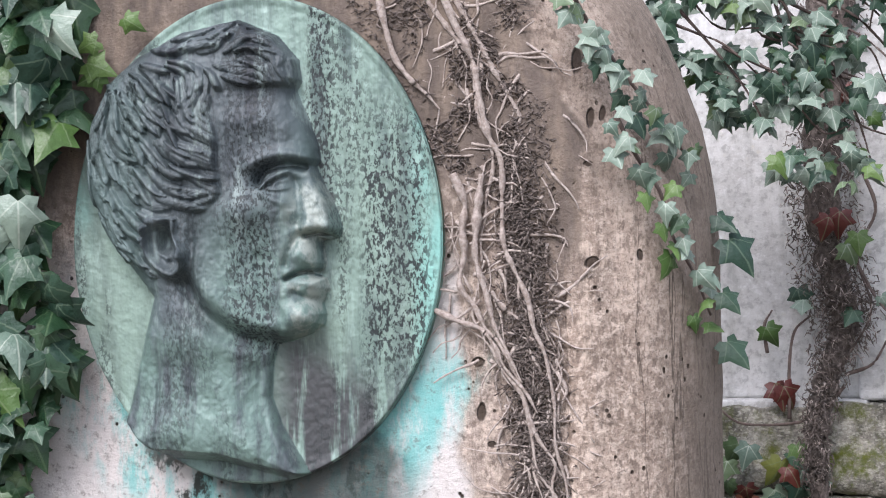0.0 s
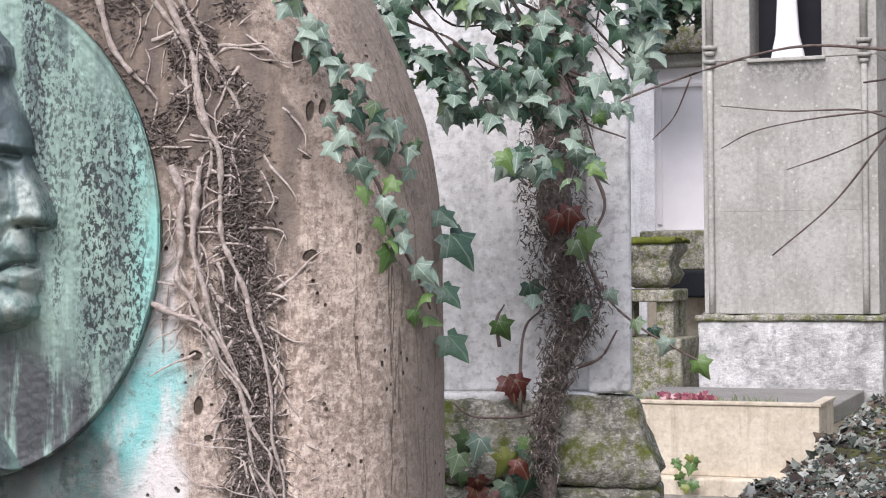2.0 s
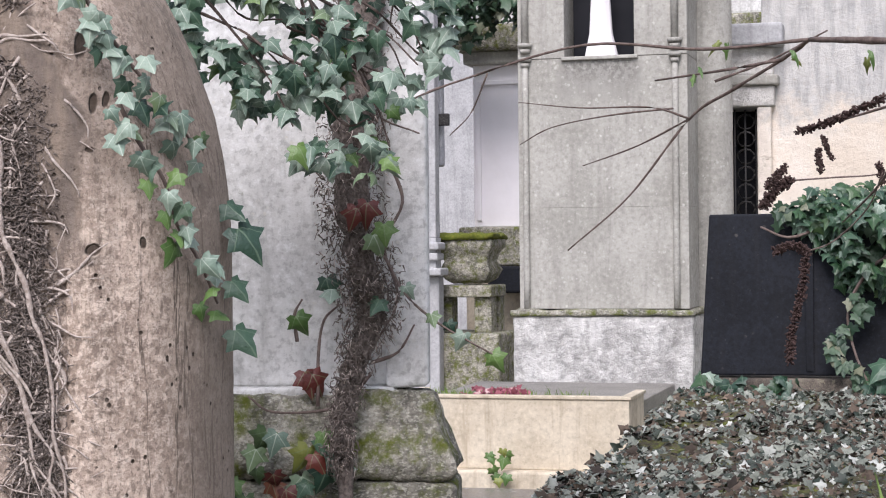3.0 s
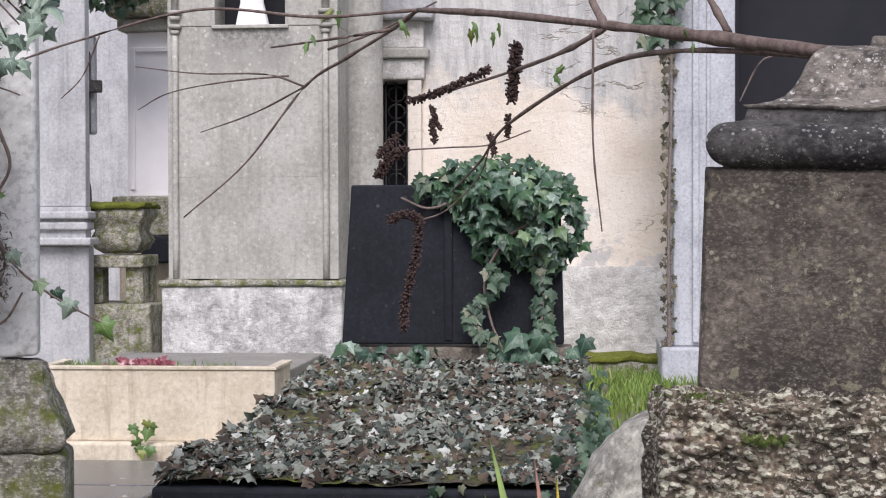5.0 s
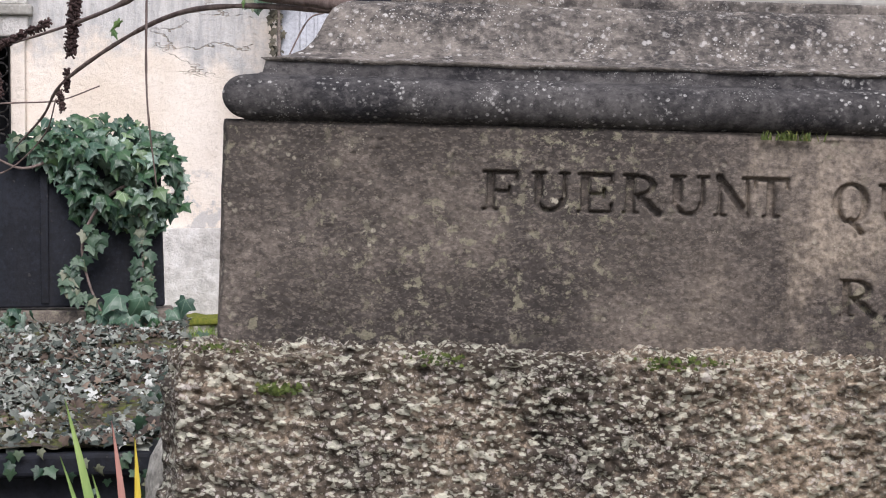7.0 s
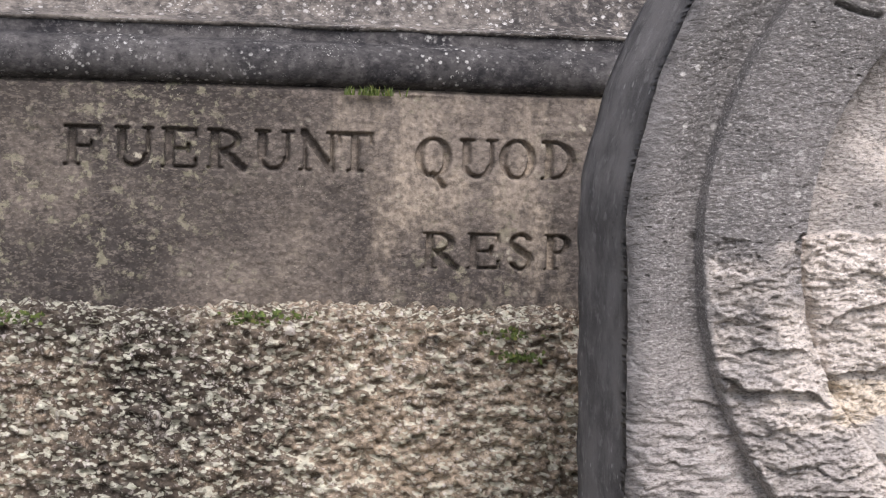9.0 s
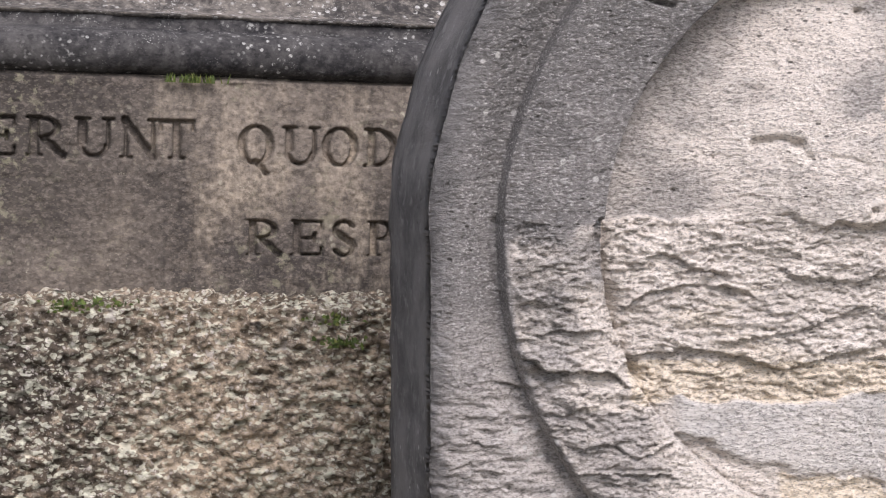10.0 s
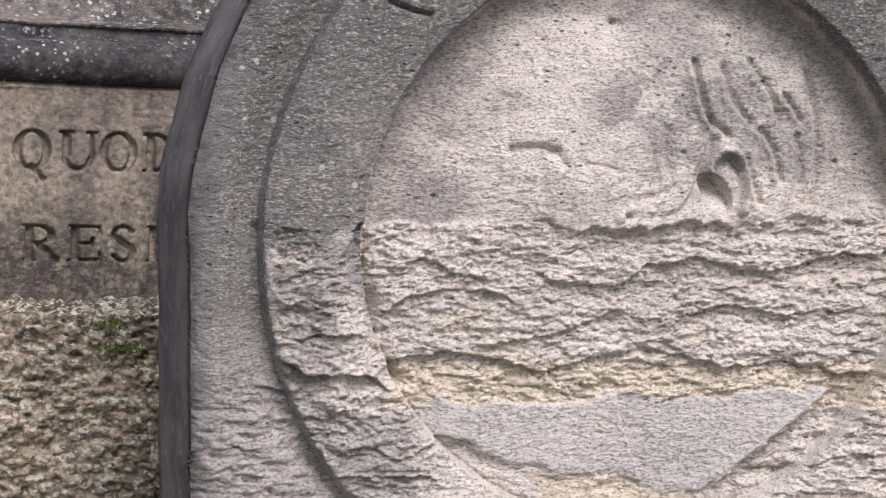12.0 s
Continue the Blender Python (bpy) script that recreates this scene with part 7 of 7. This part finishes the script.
# a clump of ivy at the foot of the headstone
for k in range(46):
    x = rnd(-0.04, 0.34) if k % 3 else rnd(0.58, 0.86)
    leaf_object(random.choice(("ivy", "dark", "pale")), bush, leaf_pose((x, -0.07 - rnd(0, 0.09), 0.7 + 0.12 * random.random() ** 1.5), facing(0.9, (0, -1, 0.6)), hanging(1.0), rnd(0.04, 0.075)))

litter, brown, skirt = [], [], []
for k in range(24000):
    x, y = rnd(-0.1, 0.9), rnd(-2.65, -0.04)
    if float(vnoise(x * 5, y * 5, seed=19)) < 0.4 and random.random() < 0.85:
        continue
    rise = 0.07 * float(smooth(-1.6, -0.2, y)) + 0.06 * float(fbm(x * 3, y * 3, seed=71))
    fresh = random.random() < 0.3
    (litter if random.random() < 0.66 else brown).append(((x, y, 0.672 + max(0, rise) + rnd(0, 0.02)), facing(0.9, (0, -0.3, 1)), (rnd(-1, 1), rnd(-1, 1), 0), rnd(0.019, 0.038) if fresh else rnd(0.007, 0.017)))
for k in range(700):
    y = rnd(-2.6, -0.05)
    skirt.append(((rnd(0.85, 0.98), y, rnd(0.2, 0.74)), facing(0.8, (0.5, -0.8, 0.5)), hanging(0.9), rnd(0.022, 0.042)))
    if k % 30 == 0:
        skirt.append(((rnd(0.55, 0.95), -2.67 - rnd(0, 0.02), 0.67 - 0.1 * random.random()), facing(0.6), hanging(0.8), rnd(0.02, 0.035)))
solid("ivy_litter", leaf_cloud(litter, LITTER, "ivy_litter"), FRAME_K, "ivy carpet and pale fallen leaves covering the grave", "ivy", kind="stuff")
solid("ivy_skirt", leaf_cloud(skirt, IVY_FAR, "ivy_skirt"), FRAME_K, "ivy hanging down the side of the grave", "ivy", kind="stuff")
solid("dead_leaf_litter", leaf_cloud(brown, BROWN_LITTER, "dead_leaf_litter"), FRAME_K, "small brown dead leaves on the grave", "leaves", kind="stuff")
xs, ys = np.linspace(-0.09, 0.88, 60), np.linspace(-2.65, 0.0, 120)
XX, YY = np.meshgrid(xs, ys, indexing="ij")
ZZ = 0.668 + np.clip(0.07 * smooth(-1.6, -0.2, YY) + 0.06 * fbm(XX * 3, YY * 3, seed=71), 0, 1) + 0.012 * fbm(XX * 18, YY * 18, seed=73) - 0.02 * smooth(0.03, 0, XX + 0.1)
solid("moss_bed", mesh_from("moss_bed", np.stack([XX, YY, ZZ], -1).reshape(-1, 3), grid_faces(60, 120), MOSSY_SOIL), FRAME_K, "humus and moss bed on the grave ledger", "moss", kind="stuff")

# ---- flowers, grass, far greenery ----
random.seed(41)
blooms = []
for k in range(90):
    x = random.choice((0.1, 0.17, 0.24, 0.31)) + random.gauss(0, 0.03)
    blooms.append(((x, -1.3 + rnd(-0.08, 0.08), 0.59 + rnd(0.0, 0.045)), facing(0.8, (0, -0.8, 0.7)), (rnd(-1, 1), rnd(-1, 1), 0.3), rnd(0.02, 0.035)))
flowers = thing("pansies", FRAME_B, "small pink and red pansies in the planter", "flowers")
tagged(part("petal_mass", leaf_cloud(blooms, PETAL, "petal_mass"), PETAL, flowers), kind="stuff")


def blades(n, area, height, base, frame_z=None, width=0.006):
    verts, faces = [], []
    for k in range(n):
        x, y = area()
        z = base(x, y)
        h, a = rnd(*height), rnd(0, 2 * math.pi)
        b = Vector((math.cos(a), math.sin(a), 0)) * width * 0.5
        lean = Vector((rnd(-0.5, 0.5), rnd(-0.5, 0.5), 0)) * h
        p = Vector((x, y, z))
        off = len(verts)
        verts += [p - b, p + b, p + b * 0.7 + lean * 0.4 + Vector((0, 0, h * 0.6)), p - b * 0.7 + lean * 0.4 + Vector((0, 0, h * 0.6)), p + lean + Vector((0, 0, h))]
        faces += [(off, off + 1, off + 2, off + 3), (off + 3, off + 2, off + 4)]
    return verts, faces


v, f = blades(500, lambda: (random.choice((rnd(-0.18, 0.1), rnd(0.0, 0.6))), rnd(-1.4, -1.1)), (0.02, 0.07), lambda x, y: 0.575)
tagged(part("greenery", mesh_from("greenery", v, f, GRASS), GRASS, flowers, "green stems and leaves"), kind="stuff")
v, f = blades(16000, lambda: (rnd(3.1, 5.4), rnd(5.6, 9.4)), (0.03, 0.09), lambda x, y: float(ground_height(np.array(x), np.array(y))) - 0.01, width=0.009)
solid("grass", mesh_from("grass", v, f, GRASS), Matrix(), "short green grass patch between the tombs", "grass", kind="stuff")
clutter = []
for k in range(1400):
    x, y = rnd(0.9, 5.6), rnd(3.6, 9.6)
    clutter.append(((x, y, float(ground_height(np.array(x), np.array(y))) + 0.012), facing(0.6, (0, 0, 1)), (rnd(-1, 1), rnd(-1, 1), 0), rnd(0.018, 0.035)))
solid("fallen_leaves", leaf_cloud(clutter, LITTER, "fallen_leaves"), Matrix(), "fallen ivy leaves on the ground", "leaves", kind="stuff")

for x, y, z, s, n in ((-0.199, -0.06, 1.071, 0.02, 160), (-0.05, -0.045, 1.102, 0.022, 150), (0.165, -0.04, 1.103, 0.02, 150), (0.2, -0.04, 1.103, 0.026, 190), (0.42, -0.05, 1.092, 0.024, 170), (0.43, -0.065, 1.07, 0.018, 110), (-0.255, -0.03, 1.104, 0.03, 180)):
    v, f = blades(n, lambda: (x + random.gauss(0, s * 0.6), y + random.gauss(0, 0.009)), (0.0015, 0.005), lambda a, b: z + rnd(-0.007, 0.004), width=0.005)
    solid("moss_tuft", mesh_from("moss_tuft", v, f, GRASS_MOSS), FRAME_C, "small green moss tuft on the rough stone", "moss", "moss tufts", "stuff")
v, f = blades(90, lambda: (0.285 + random.gauss(0, 0.014), -0.008), (0.004, 0.012), lambda a, b: 1.32, width=0.002)
solid("grass_tuft", mesh_from("grass_tuft", v, f, GRASS_MOSS), FRAME_C, "tiny green grass tuft under the moulding", "grass", kind="stuff")

# the striped leaves of a garden plant at the grave's foot
iris = thing("striped_plant", Matrix(), "green plant with long green, yellow and pink blades", "plant")
BLADE_GREEN = plain("green_blade", (0.16, 0.28, 0.08), (0.3, 0.4, 0.14), 30, 0.5, 0.2, stretch=(1, 1, 0.1))
BLADE_YELLOW = plain("yellow_blade", (0.6, 0.42, 0.04), (0.55, 0.5, 0.1), 30, 0.5, 0.2, stretch=(1, 1, 0.1))
BLADE_PINK = plain("pink_blade", (0.42, 0.2, 0.17), (0.5, 0.3, 0.24), 30, 0.5, 0.2, stretch=(1, 1, 0.1))


def blade(name, base, tip, width, material):
    base, tip = Vector(base), Vector(tip)
    side = Vector((0.87, -0.48, 0))
    verts, faces = [], []
    for k in range(9):
        t = k / 8
        q = base.lerp(tip, t) + Vector((0, -0.02 * math.sin(math.pi * t), 0))
        w = width * (1 - t ** 3) * 0.5
        verts += [q - side * w, q + Vector((0, 0.006, 0)), q + side * w]
        if k:
            o = 3 * (k - 1)
            faces += [(o, o + 1, o + 4, o + 3), (o + 1, o + 2, o + 5, o + 4)]
    return part(name, mesh_from(name, verts, faces, material), material, iris)


blade("green_blade", (1.90, 3.32, 0.3), (1.81, 3.362, 0.82), 0.026, BLADE_GREEN)
blade("green_blade", (1.88, 3.33, 0.35), (1.80, 3.365, 0.70), 0.016, BLADE_GREEN)
blade("yellow_blade", (1.93, 3.30, 0.3), (1.937, 3.297, 0.736), 0.022, BLADE_YELLOW)
blade("pink_blade", (1.93, 3.31, 0.3), (1.895, 3.319, 0.772), 0.022, BLADE_PINK)
blade("green_blade", (1.92, 3.31, 0.3), (1.86, 3.34, 0.66), 0.02, BLADE_GREEN)

# weed in front of the planter
weed = thing("yellow_weed", FRAME_B, "small yellow-green weed at the planter's foot", "plant")
for k in range(9):
    leaf_object("fresh", weed, leaf_pose((0.26 + rnd(-0.05, 0.05), -1.56, 0.3 + rnd(-0.05, 0.1)), facing(0.5), hanging(0.9), rnd(0.04, 0.06)))

# ivy along the pilaster edge
random.seed(51)
edge = thing("pilaster_ivy", FRAME_B, "dry ivy strand along the pilaster edge", "ivy")
pts = []
for k in range(170):
    z = 0.6 + 1.9 * random.random()
    pts.append(((2.655 + rnd(-0.05, 0.02), 0.17, z), facing(0.7), hanging(0.4), rnd(0.02, 0.042)))
for k in range(60):
    pts.append(((2.6 + rnd(-0.12, 0.1), 0.12, 2.2 + 0.4 * random.random()), facing(0.6), hanging(0.8), rnd(0.06, 0.1)))
part("stem", mesh_from("stem", *tube([(2.645, 0.17, 0.5), (2.64, 0.17, 1.2), (2.655, 0.17, 2.0), (2.64, 0.17, 2.9)], 0.012, 0.008, 6, 6, 0.5), DARK_VINE), DARK_VINE, edge)
tagged(part("foliage", leaf_cloud(pts[:170], DRY_IVY, "foliage"), DRY_IVY, edge, "dry brown ivy leaves"), kind="stuff")
tagged(part("foliage", leaf_cloud(pts[170:], IVY_FAR, "foliage"), IVY_FAR, edge), kind="stuff")

# far shrub above the tombs
far = thing("far_tree", FRAME_B, "leafy green tree behind the tombs", "tree")
part("trunk", mesh_from("trunk", *tube([(-1.9, 3.7, 0.2), (-1.8, 3.7, 1.6), (-1.6, 3.6, 2.6), (-1.3, 3.4, 3.3)], 0.1, 0.04, 8, 5), BARK), BARK, far)
pts = []
for k in range(1500):
    c = random.choice(((-1.2, 3.2, 3.1, 0.35), (-1.5, 3.3, 3.4, 0.4), (-0.8, 3.2, 3.2, 0.3), (-1.9, 3.4, 3.2, 0.4)))
    d = Vector((random.gauss(0, 1), random.gauss(0, 1), random.gauss(0, 1))).normalized() * c[3] * random.random() ** 0.4
    pts.append((Vector(c[:3]) + d, facing(1.0, (0, -1, 0.8)), hanging(0.8), rnd(0.05, 0.09)))
tagged(part("crown", leaf_cloud(pts, IVY_FAR, "crown"), IVY_FAR, far), kind="stuff")

# plain wall that closes the place at the back
solid("wall_back", mesh_from("wall_back", [(-9, 9, 0), (14, 6.0, 0), (14, 6.4, 0), (-9, 9.4, 0), (-9, 9, 5), (14, 6.0, 5), (14, 6.4, 5), (-9, 9.4, 5)], [(0, 1, 5, 4), (2, 3, 7, 6), (4, 5, 6, 7), (1, 2, 6, 5), (3, 0, 4, 7)], FAR_STONE, False), FRAME_B, "plain grey cemetery boundary wall", "wall", kind="structure")
